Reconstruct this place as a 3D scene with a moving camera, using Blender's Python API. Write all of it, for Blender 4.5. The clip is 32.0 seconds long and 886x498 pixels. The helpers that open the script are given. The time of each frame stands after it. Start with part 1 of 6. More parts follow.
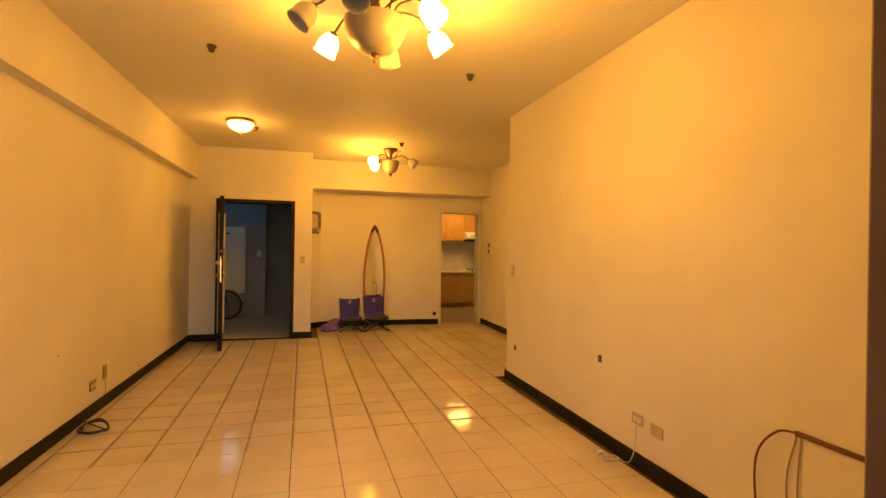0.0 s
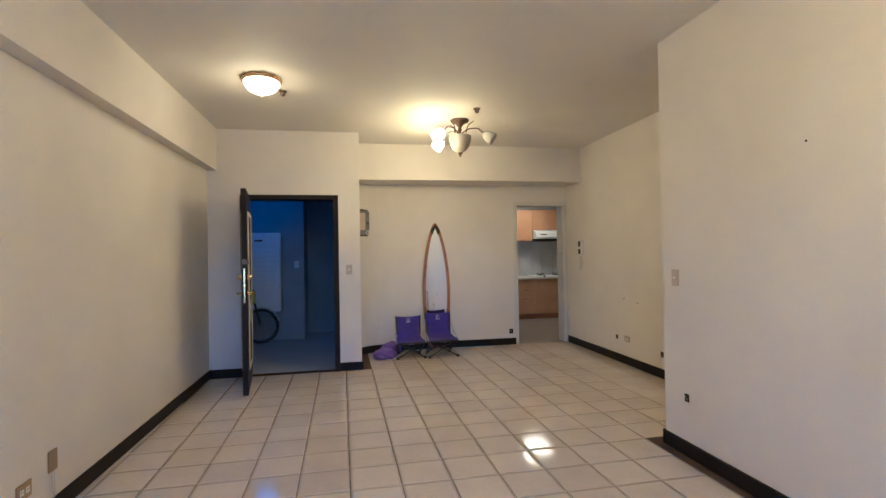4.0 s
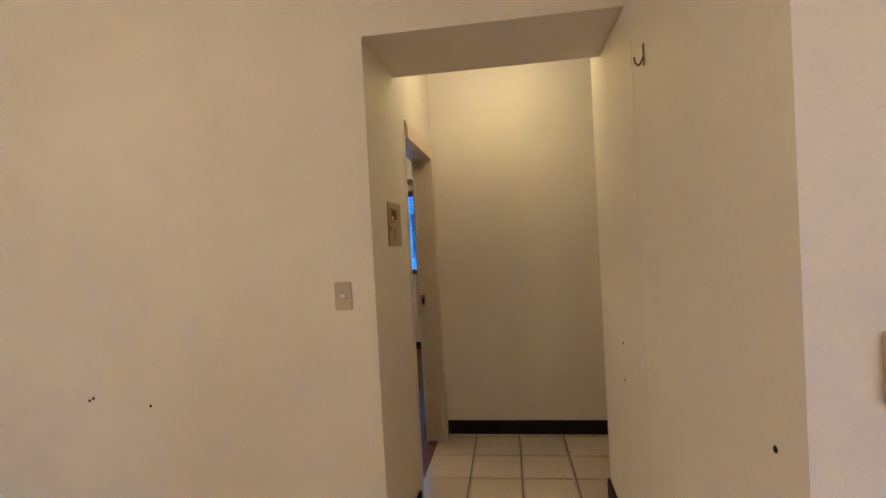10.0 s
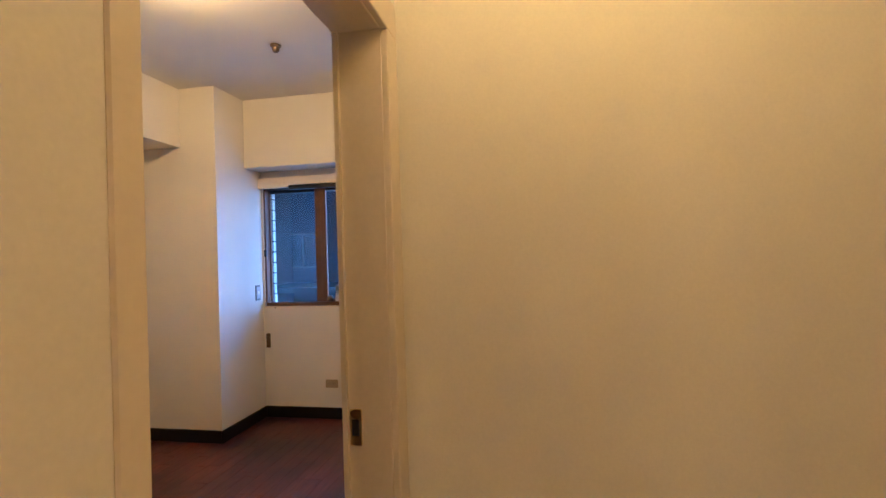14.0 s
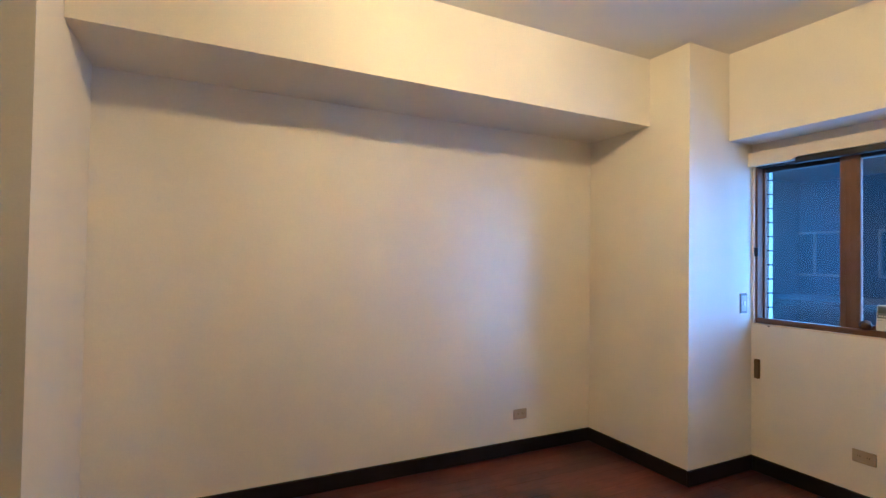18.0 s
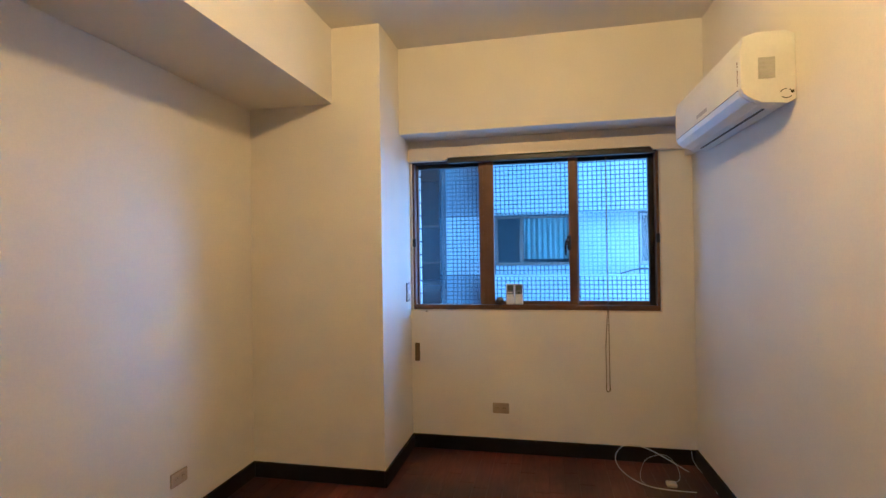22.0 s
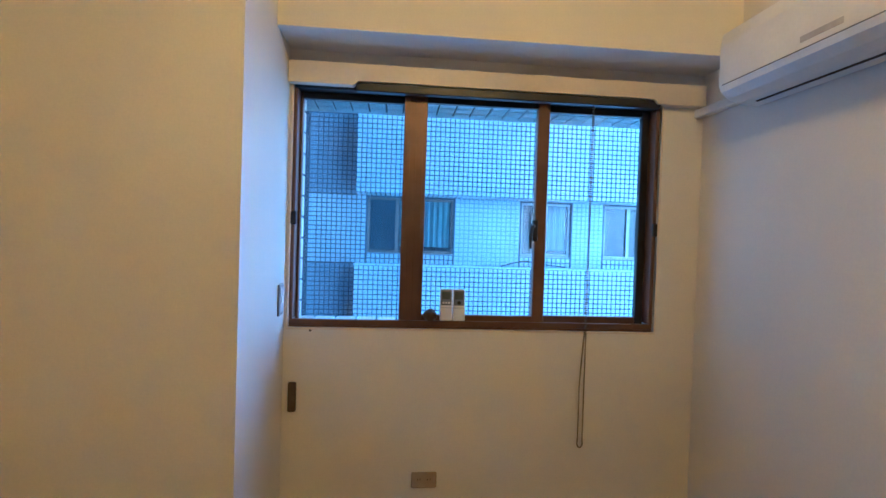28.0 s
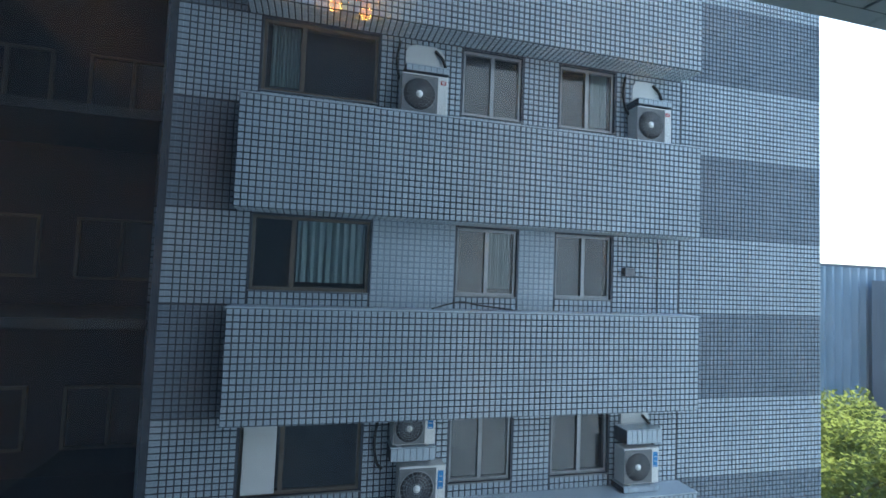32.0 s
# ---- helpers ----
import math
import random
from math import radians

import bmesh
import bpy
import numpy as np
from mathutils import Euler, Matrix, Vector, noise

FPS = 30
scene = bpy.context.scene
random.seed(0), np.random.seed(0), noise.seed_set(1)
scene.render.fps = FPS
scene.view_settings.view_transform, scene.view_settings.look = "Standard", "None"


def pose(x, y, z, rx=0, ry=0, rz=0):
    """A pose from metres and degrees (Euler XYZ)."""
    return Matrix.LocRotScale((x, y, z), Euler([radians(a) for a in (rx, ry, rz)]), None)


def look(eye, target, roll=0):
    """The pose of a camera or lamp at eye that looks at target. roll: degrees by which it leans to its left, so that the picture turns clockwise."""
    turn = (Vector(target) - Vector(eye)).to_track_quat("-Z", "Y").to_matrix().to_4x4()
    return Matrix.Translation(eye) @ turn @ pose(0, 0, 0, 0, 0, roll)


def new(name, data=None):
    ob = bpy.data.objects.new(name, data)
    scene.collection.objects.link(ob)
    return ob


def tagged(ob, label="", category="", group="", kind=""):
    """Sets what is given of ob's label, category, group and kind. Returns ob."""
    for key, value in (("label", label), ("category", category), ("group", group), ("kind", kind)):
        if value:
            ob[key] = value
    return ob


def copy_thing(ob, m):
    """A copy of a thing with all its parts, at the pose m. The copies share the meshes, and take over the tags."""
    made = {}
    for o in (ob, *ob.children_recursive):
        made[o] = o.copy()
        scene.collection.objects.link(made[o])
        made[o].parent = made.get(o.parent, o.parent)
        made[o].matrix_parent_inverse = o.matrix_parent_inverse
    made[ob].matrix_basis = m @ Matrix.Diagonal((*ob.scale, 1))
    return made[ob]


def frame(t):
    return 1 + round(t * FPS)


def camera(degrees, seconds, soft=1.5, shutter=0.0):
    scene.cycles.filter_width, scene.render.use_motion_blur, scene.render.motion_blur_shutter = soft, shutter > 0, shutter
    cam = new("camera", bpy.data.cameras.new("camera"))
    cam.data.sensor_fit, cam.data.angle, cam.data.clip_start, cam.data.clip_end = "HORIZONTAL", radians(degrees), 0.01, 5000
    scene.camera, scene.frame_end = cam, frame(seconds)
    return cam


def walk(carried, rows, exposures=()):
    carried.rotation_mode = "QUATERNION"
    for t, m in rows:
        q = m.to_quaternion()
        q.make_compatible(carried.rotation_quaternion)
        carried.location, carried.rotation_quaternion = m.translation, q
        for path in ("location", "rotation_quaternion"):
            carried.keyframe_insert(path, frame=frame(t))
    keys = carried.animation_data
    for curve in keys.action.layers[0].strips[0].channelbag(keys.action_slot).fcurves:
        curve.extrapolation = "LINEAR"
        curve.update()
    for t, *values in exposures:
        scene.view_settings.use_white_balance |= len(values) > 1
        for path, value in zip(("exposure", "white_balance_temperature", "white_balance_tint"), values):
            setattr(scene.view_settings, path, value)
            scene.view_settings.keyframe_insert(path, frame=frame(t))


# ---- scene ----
PATH = [
    (0, (-0.085, 0.122, 1.410), (0.432, 2.054, 1.410), 0.94),
    (0.5, (-0.095, 0.325, 1.430), (0.185, 2.305, 1.456), 0.53),
    (1, (-0.117, 0.417, 1.432), (0.053, 2.409, 1.444), -0.60),
    (1.5, (-0.149, 0.589, 1.427), (-0.064, 2.587, 1.437), -0.93),
    (2, (-0.155, 0.853, 1.433), (-0.233, 2.851, 1.445), -1.06),
    (2.5, (-0.133, 1.083, 1.427), (-0.236, 3.080, 1.435), -0.85),
    (3, (-0.193, 1.362, 1.424), (-0.204, 3.362, 1.434), 0.58),
    (3.5, (-0.223, 1.642, 1.395), (0.009, 3.629, 1.415), -0.42),
    (5.5, (0.031, 3.184, 1.368), (0.537, 5.119, 1.374), -0.72),
    (6, (0.070, 3.578, 1.376), (0.715, 5.471, 1.379), -0.19),
    (6.5, (0.095, 3.906, 1.389), (1.013, 5.683, 1.383), -1.44),
    (7, (0.231, 4.253, 1.395), (1.291, 5.949, 1.420), -1.51),
    (7.5, (0.358, 4.566, 1.396), (1.559, 6.165, 1.448), -1.27),
    (8, (0.462, 4.860, 1.397), (1.904, 6.246, 1.435), -2.21),
    (8.5, (0.635, 5.068, 1.409), (2.240, 6.261, 1.421), -2.24),
    (9, (0.852, 5.247, 1.426), (2.606, 6.209, 1.423), -2.39),
    (9.5, (1.009, 5.445, 1.418), (2.909, 6.069, 1.406), -2.36),
    (10, (1.154, 5.592, 1.421), (3.133, 5.882, 1.385), -3.05),
    (10.5, (1.371, 5.645, 1.418), (3.365, 5.799, 1.370), -2.53),
    (11, (1.650, 5.664, 1.431), (3.647, 5.757, 1.389), -1.65),
    (11.5, (1.980, 5.702, 1.445), (3.979, 5.766, 1.446), -1.58),
    (12, (2.298, 5.725, 1.446), (4.297, 5.668, 1.459), -2.19),
    (12.5, (2.646, 5.680, 1.437), (4.646, 5.660, 1.456), -0.87),
    (13, (2.916, 5.704, 1.424), (4.914, 5.793, 1.423), -0.13),
    (13.5, (3.186, 5.765, 1.440), (5.178, 5.941, 1.439), -1.21),
    (15.5, (3.731, 5.864, 1.337), (5.352, 7.033, 1.419), -0.37),
    (16, (3.810, 5.942, 1.349), (5.319, 7.251, 1.433), -0.42),
    (16.5, (3.862, 5.973, 1.357), (5.221, 7.437, 1.445), -0.32),
    (17, (3.983, 6.000, 1.359), (5.105, 7.653, 1.446), 0.70),
    (17.5, (4.083, 6.030, 1.368), (5.011, 7.800, 1.444), 1.38),
    (18, (4.085, 6.155, 1.400), (4.973, 7.947, 1.440), 0.87),
    (18.5, (4.081, 6.383, 1.426), (5.022, 8.148, 1.456), 0.82),
    (19, (4.180, 6.479, 1.384), (5.260, 8.162, 1.436), 0.60),
    (19.5, (4.232, 6.632, 1.386), (5.495, 8.182, 1.442), 0.48),
    (20, (4.225, 6.847, 1.423), (5.694, 8.204, 1.463), -0.71),
    (20.5, (4.215, 6.989, 1.398), (5.853, 8.135, 1.443), -0.77),
    (21, (4.170, 7.126, 1.401), (5.972, 7.994, 1.439), -1.70),
    (21.5, (4.127, 7.239, 1.400), (6.034, 7.843, 1.426), -1.56),
    (22, (4.023, 7.276, 1.398), (5.980, 7.686, 1.417), -0.89),
    (22.5, (3.847, 7.339, 1.378), (5.831, 7.590, 1.341), -0.51),
    (23, (3.701, 7.453, 1.398), (5.699, 7.546, 1.353), -0.38),
    (23.5, (3.573, 7.554, 1.395), (5.564, 7.376, 1.351), -1.01),
    (24, (3.514, 7.600, 1.389), (5.491, 7.300, 1.345), -0.85),
    (24.5, (3.509, 7.580, 1.387), (5.485, 7.279, 1.345), -0.55),
    (26.5, (4.262, 7.639, 1.359), (6.253, 7.443, 1.330), 0.49),
    (27, (4.576, 7.677, 1.341), (6.569, 7.503, 1.326), 0.62),
    (27.5, (4.914, 7.707, 1.330), (6.906, 7.520, 1.326), 0.62),
    (28, (5.273, 7.759, 1.403), (7.264, 7.572, 1.366), 1.84),
    (28.5, (5.640, 7.855, 1.412), (7.629, 7.645, 1.377), 0.72),
    (29, (5.943, 7.856, 1.407), (7.909, 7.494, 1.377), 0.90),
    (29.5, (6.252, 7.773, 1.428), (8.208, 7.357, 1.433), 1.50),
    (30, (6.563, 7.698, 1.446), (8.507, 7.229, 1.469), 2.14),
    (30.5, (6.864, 7.626, 1.460), (8.783, 7.067, 1.543), 2.07),
    (31, (7.111, 7.539, 1.462), (9.026, 6.968, 1.550), 1.91),
    (31.5, (7.278, 7.486, 1.475), (9.209, 6.972, 1.567), 2.43),
    (32, (7.352, 7.488, 1.416), (9.284, 6.983, 1.526), 2.26),
]
cam = camera(84.0, 32.0)
EXPO = [
    (0.0, 2.80, 8500, 4), (0.5, 2.75, 6900, 6), (1.0, 2.72, 4700, 7), (1.5, 2.62, 3700, 4), (2.0, 2.68, 3450, 4), (3.0, 2.70, 3250, 3),
    (5.5, 3.0, 3200, 3), (7.0, 2.98, 3200, 3), (9.0, 3.05, 3300, 5), (11.0, 3.2, 3450, 9), (13.0, 3.5, 3900, 11), (15.5, 3.8, 3550, 9), (17.0, 3.92, 3520, 4), (19.0, 3.85, 3450, 3), (21.0, 3.7, 3800, 3),
    (24.0, 3.65, 3620, 2), (26.5, 3.55, 3560, 0), (28.0, 3.5, 3660, 0), (29.5, 3.15, 3800, 1), (30.5, 2.9, 4550, 4), (31.0, 2.78, 5300, 6), (31.5, 2.2, 5600, 7), (32.0, 1.58, 5900, 6),
]
walk(cam, [(t, look(eye, target, roll)) for t, eye, target, roll in PATH], EXPO)

# ---------------------------------------------------------------- light
world = bpy.data.worlds.new("sky")
scene.world = world
world.use_nodes = True
wn = world.node_tree.nodes
sky = wn.new("ShaderNodeTexSky")
sky.sky_type = "NISHITA"
sky.sun_disc = False
sky.ozone_density, sky.dust_density = 3.0, 1.1
sky.sun_elevation = radians(39.8)
sky.sun_rotation = radians(132.3)
wn["Background"].inputs[1].default_value = 0.15
world.node_tree.links.new(sky.outputs[0], wn["Background"].inputs[0])


def sun_lamp():
    d = bpy.data.lights.new("sun", "SUN")
    d.energy, d.angle, d.color = 3.0, radians(0.5), (1.0, 0.95, 0.88)
    ob = new("sun", d)
    # azimuth and height match the sky; the building opposite keeps the sun off the window
    ob.matrix_world = look((0, 0, 30), (-5.5, 5.0, 30 - 6.2))
    return ob


def lamp(name, kind, loc, energy, color, size=0.05, target=None, size_y=None):
    d = bpy.data.lights.new(name, kind)
    d.energy, d.color = energy, color
    if kind == "POINT":
        d.shadow_soft_size = size
    if kind == "AREA":
        d.size = size
        if size_y:
            d.shape, d.size_y = "RECTANGLE", size_y
    ob = new(name, d)
    ob.matrix_world = look(loc, target) if target else Matrix.Translation(loc)
    return ob


WARM = (1.0, 0.455, 0.075)
sun_lamp()

# ---------------------------------------------------------------- materials
MATS = {}


def nodes_of(name):
    m = bpy.data.materials.new(name)
    m.use_nodes = True
    nt = m.node_tree
    return m, nt, nt.nodes, nt.links, nt.nodes["Principled BSDF"]


def coords(nt, scale=1.0, obj=False):
    c = nt.nodes.new("ShaderNodeTexCoord")
    mp = nt.nodes.new("ShaderNodeMapping")
    mp.inputs["Scale"].default_value = (scale, scale, scale) if not isinstance(scale, tuple) else scale
    if obj:
        nt.links.new(c.outputs["Object"], mp.inputs[0])
    else:
        g = nt.nodes.new("ShaderNodeNewGeometry")
        nt.links.new(g.outputs["Position"], mp.inputs[0])
    return mp.outputs[0]


def noise_tex(nt, vec, scale, detail=4.0, rough=0.55):
    n = nt.nodes.new("ShaderNodeTexNoise")
    n.inputs["Scale"].default_value, n.inputs["Detail"].default_value, n.inputs["Roughness"].default_value = scale, detail, rough
    nt.links.new(vec, n.inputs["Vector"])
    return n.outputs[0]


def ramp(nt, val, stops):
    r = nt.nodes.new("ShaderNodeValToRGB")
    while len(r.color_ramp.elements) < len(stops):
        r.color_ramp.elements.new(0.5)
    for e, (p, c) in zip(r.color_ramp.elements, stops):
        e.position, e.color = p, (*c, 1) if len(c) == 3 else c
    nt.links.new(val, r.inputs[0])
    return r.outputs[0]


def mixc(nt, fac, a, b, mode="MIX"):
    m = nt.nodes.new("ShaderNodeMix")
    m.data_type, m.blend_type = "RGBA", mode
    for sock, v in ((m.inputs[0], fac), (m.inputs[6], a), (m.inputs[7], b)):
        if isinstance(v, (int, float)):
            sock.default_value = v
        elif isinstance(v, tuple):
            sock.default_value = (*v, 1)
        else:
            nt.links.new(v, sock)
    return m.outputs[2]


def bump(nt, bsdf, val, strength, dist=0.002):
    b = nt.nodes.new("ShaderNodeBump")
    b.inputs["Strength"].default_value, b.inputs["Distance"].default_value = strength, dist
    nt.links.new(val, b.inputs["Height"])
    nt.links.new(b.outputs[0], bsdf.inputs["Normal"])


def surface(name, a, b, rough=(0.5, 0.6), coarse=2.0, fine=60.0, bumps=0.15, metal=0.0, dist=0.002, mix=0.5, random=0.0, coat=0.0):
    """Two-scale varied surface: coarse stains between colours a and b, fine grain in relief and gloss."""
    m, nt, n, lk, p = nodes_of(name)
    v = coords(nt)
    big = noise_tex(nt, v, coarse, 3.0)
    small = noise_tex(nt, v, fine, 5.0)
    col = ramp(nt, big, [(0.5 - 0.3 * mix - 0.05, a), (0.5 + 0.3 * mix + 0.05, b)])
    grain = ramp(nt, small, [(0.25, (0.94, 0.94, 0.94)), (0.75, (1.0, 1.0, 1.0))])
    col = mixc(nt, 1.0, col, grain, "MULTIPLY")
    if random:
        oi = n.new("ShaderNodeObjectInfo")
        rr = ramp(nt, oi.outputs["Random"], [(0.0, (1 - random,) * 3), (1.0, (1.0, 1.0, 1.0))])
        col = mixc(nt, 1.0, col, rr, "MULTIPLY")
    lk.new(col, p.inputs["Base Color"])
    mr = n.new("ShaderNodeMapRange")
    mr.inputs[3].default_value, mr.inputs[4].default_value = rough
    lk.new(big, mr.inputs[0])
    lk.new(mr.outputs[0], p.inputs["Roughness"])
    p.inputs["Metallic"].default_value = metal
    if coat:
        p.inputs["Coat Weight"].default_value, p.inputs["Coat Roughness"].default_value = coat, 0.08
    if bumps:
        bump(nt, p, small, bumps, dist)
    MATS[name] = m
    return m


def glass_mat(name, tint=(1, 1, 1), rough=0.0, dust_haze=0.0, shine=0.035):
    m, nt, n, lk, p = nodes_of(name)
    out = n["Material Output"]
    tr = n.new("ShaderNodeBsdfTransparent")
    tr.inputs[0].default_value = (*tint, 1)
    gl = n.new("ShaderNodeBsdfGlossy")
    gl.inputs["Roughness"].default_value = rough
    lw = n.new("ShaderNodeLayerWeight")
    lw.inputs[0].default_value = 0.5
    pw = n.new("ShaderNodeMath")
    pw.operation = "POWER"
    pw.inputs[1].default_value = 5.0
    lk.new(lw.outputs["Facing"], pw.inputs[0])
    fr = n.new("ShaderNodeMath")
    fr.operation = "MULTIPLY_ADD"
    fr.inputs[1].default_value, fr.inputs[2].default_value = 0.95, shine
    lk.new(pw.outputs[0], fr.inputs[0])
    mx = n.new("ShaderNodeMixShader")
    lk.new(fr.outputs[0], mx.inputs[0]), lk.new(tr.outputs[0], mx.inputs[1]), lk.new(gl.outputs[0], mx.inputs[2])
    # bluish translucent veil: dust, and haze over the view put into the pane
    if dust_haze:
        tl = n.new("ShaderNodeBsdfTranslucent")
        tl.inputs[0].default_value = (0.55, 0.74, 0.98, 1)
        dn = noise_tex(nt, coords(nt), 3.0, 4.0)
        mr = n.new("ShaderNodeMapRange")
        mr.inputs[3].default_value, mr.inputs[4].default_value = dust_haze * 0.4, dust_haze * 1.6
        lk.new(dn, mr.inputs[0])
        m2 = n.new("ShaderNodeMixShader")
        lk.new(mr.outputs[0], m2.inputs[0]), lk.new(mx.outputs[0], m2.inputs[1]), lk.new(tl.outputs[0], m2.inputs[2])
        mx = m2
    lk.new(mx.outputs[0], out.inputs[0])
    n.remove(p)
    MATS[name] = m
    return m


def glow_mat(name, color, strength):
    m, nt, n, lk, p = nodes_of(name)
    p.inputs["Base Color"].default_value = (0.8, 0.78, 0.72, 1)
    p.inputs["Emission Color"].default_value = (*color, 1)
    p.inputs["Emission Strength"].default_value = strength
    p.inputs["Roughness"].default_value = 0.3
    MATS[name] = m
    return m


PAINT = surface("wall_paint", (0.71, 0.668, 0.595), (0.80, 0.765, 0.70), (0.55, 0.7), 0.9, 130.0, 0.12, dist=0.001)
CEIL = surface("ceiling_paint", (0.74, 0.71, 0.66), (0.79, 0.765, 0.71), (0.6, 0.75), 0.7, 120.0, 0.08, dist=0.001)
TILE = surface("floor_tile", (0.60, 0.527, 0.425), (0.68, 0.607, 0.505), (0.05, 0.13), 2.2, 22.0, 0.16, dist=0.001, random=0.10)
GROUT = surface("grout", (0.05, 0.03, 0.02), (0.10, 0.065, 0.045), (0.8, 0.9), 6.0, 90.0, 0.2)
SKIRT = surface("black_skirting", (0.006, 0.0055, 0.0055), (0.015, 0.0135, 0.013), (0.42, 0.58), 3.0, 50.0, 0.08)
DARKWOOD = surface("dark_door_veneer", (0.010, 0.0065, 0.0065), (0.020, 0.012, 0.011), (0.45, 0.6), 4.0, 60.0, 0.05)
TRIMPAINT = surface("door_frame_paint", (0.66, 0.58, 0.45), (0.74, 0.66, 0.53), (0.35, 0.5), 2.0, 70.0, 0.06)
WHITEPAINT = surface("white_gloss_paint", (0.72, 0.72, 0.70), (0.80, 0.80, 0.78), (0.3, 0.4), 2.0, 70.0, 0.05)
PLASTIC = surface("ivory_plastic", (0.45, 0.39, 0.30), (0.53, 0.47, 0.37), (0.3, 0.4), 8.0, 90.0, 0.03)
WPLASTIC = surface("white_plastic", (0.72, 0.71, 0.68), (0.80, 0.79, 0.76), (0.28, 0.38), 5.0, 90.0, 0.03)
BLACKP = surface("black_plastic", (0.012, 0.012, 0.013), (0.03, 0.03, 0.032), (0.3, 0.45), 6.0, 80.0, 0.05)
BRONZE = surface("bronze_aluminium", (0.11, 0.055, 0.028), (0.17, 0.088, 0.045), (0.3, 0.45), 5.0, 80.0, 0.06, metal=0.25)
BLACKM = surface("black_metal", (0.015, 0.015, 0.016), (0.04, 0.04, 0.042), (0.35, 0.5), 6.0, 70.0, 0.06, metal=0.4)
ANTIQUE = surface("antique_brass", (0.10, 0.07, 0.045), (0.19, 0.14, 0.09), (0.35, 0.5), 14.0, 90.0, 0.1, metal=0.8)
BRASS = surface("brass", (0.60, 0.42, 0.16), (0.75, 0.55, 0.25), (0.2, 0.35), 10.0, 90.0, 0.05, metal=1.0)
CHROME = surface("chrome", (0.6, 0.6, 0.6), (0.7, 0.7, 0.7), (0.12, 0.25), 10.0, 90.0, 0.03, metal=1.0)
BOWL = surface("alabaster_glass", (0.25, 0.235, 0.21), (0.33, 0.31, 0.28), (0.3, 0.45), 9.0, 40.0, 0.05)
FROST = surface("frosted_glass", (0.48, 0.46, 0.43), (0.58, 0.56, 0.52), (0.35, 0.5), 9.0, 40.0, 0.05)
KWOOD = surface("kitchen_wood", (0.42, 0.23, 0.09), (0.52, 0.31, 0.13), (0.3, 0.4), 3.0, 45.0, 0.05)
KTOP = surface("kitchen_worktop", (0.55, 0.48, 0.38), (0.65, 0.58, 0.48), (0.25, 0.35), 12.0, 120.0, 0.05)
KFLOOR = surface("kitchen_floor", (0.20, 0.17, 0.14), (0.27, 0.24, 0.20), (0.3, 0.45), 3.0, 60.0, 0.08)
KTILE = surface("kitchen_wall_tile", (0.55, 0.55, 0.54), (0.66, 0.66, 0.65), (0.12, 0.2), 4.0, 50.0, 0.03, random=0.06)
MIRWOOD = surface("mirror_wood", (0.24, 0.098, 0.034), (0.34, 0.155, 0.060), (0.3, 0.42), 7.0, 60.0, 0.06)
PURPLE = surface("purple_canvas", (0.036, 0.024, 0.24), (0.062, 0.040, 0.34), (0.75, 0.85), 9.0, 260.0, 0.3)
PURPLE2 = surface("purple_nylon", (0.12, 0.065, 0.34), (0.20, 0.115, 0.46), (0.4, 0.55), 14.0, 160.0, 0.2)
GREYTRIM = surface("grey_piping", (0.42, 0.41, 0.42), (0.52, 0.51, 0.52), (0.7, 0.8), 20.0, 180.0, 0.1)
LOBBYWALL = surface("lobby_wall", (0.20, 0.21, 0.23), (0.26, 0.27, 0.29), (0.5, 0.6), 1.5, 90.0, 0.1)
LOBBYFLOOR = surface("lobby_floor", (0.36, 0.35, 0.34), (0.44, 0.43, 0.42), (0.25, 0.4), 1.5, 60.0, 0.05)
RUBBER = surface("tyre_rubber", (0.012, 0.012, 0.012), (0.025, 0.025, 0.025), (0.7, 0.85), 20.0, 120.0, 0.2)
YELLOW = surface("yellow_cloth", (0.55, 0.50, 0.05), (0.65, 0.60, 0.09), (0.6, 0.7), 10.0, 120.0, 0.1)
CABLE = surface("white_cable", (0.55, 0.53, 0.48), (0.66, 0.64, 0.58), (0.4, 0.5), 12.0, 90.0, 0.03)
DCABLE = surface("black_cable", (0.012, 0.012, 0.012), (0.03, 0.03, 0.03), (0.4, 0.5), 12.0, 90.0, 0.03)
BROWNTRIM = surface("brown_wood_trim", (0.10, 0.035, 0.015), (0.16, 0.06, 0.028), (0.3, 0.45), 6.0, 70.0, 0.08)
for _m in (SKIRT, DARKWOOD, BLACKP):
    _m.node_tree.nodes["Principled BSDF"].inputs["Specular IOR Level"].default_value = 0.18
MIRROR, _nt, _n, _l, _p = nodes_of("mirror_glass")
_p.inputs["Base Color"].default_value, _p.inputs["Metallic"].default_value, _p.inputs["Roughness"].default_value = (0.85, 0.87, 0.87, 1), 1.0, 0.01
GLASS = glass_mat("window_glass", (0.93, 0.96, 0.97), dust_haze=0.012)
# left pane: a stronger veil for the haze there
GLASSHAZE = glass_mat("dusty_hazy_window_glass", (0.90, 0.94, 0.96), dust_haze=0.022)
LIT = glow_mat("lit_shade", (1.0, 0.50, 0.16), 1.3)
LITW = glow_mat("lit_bulb_shade", (1.0, 0.50, 0.16), 3.0)


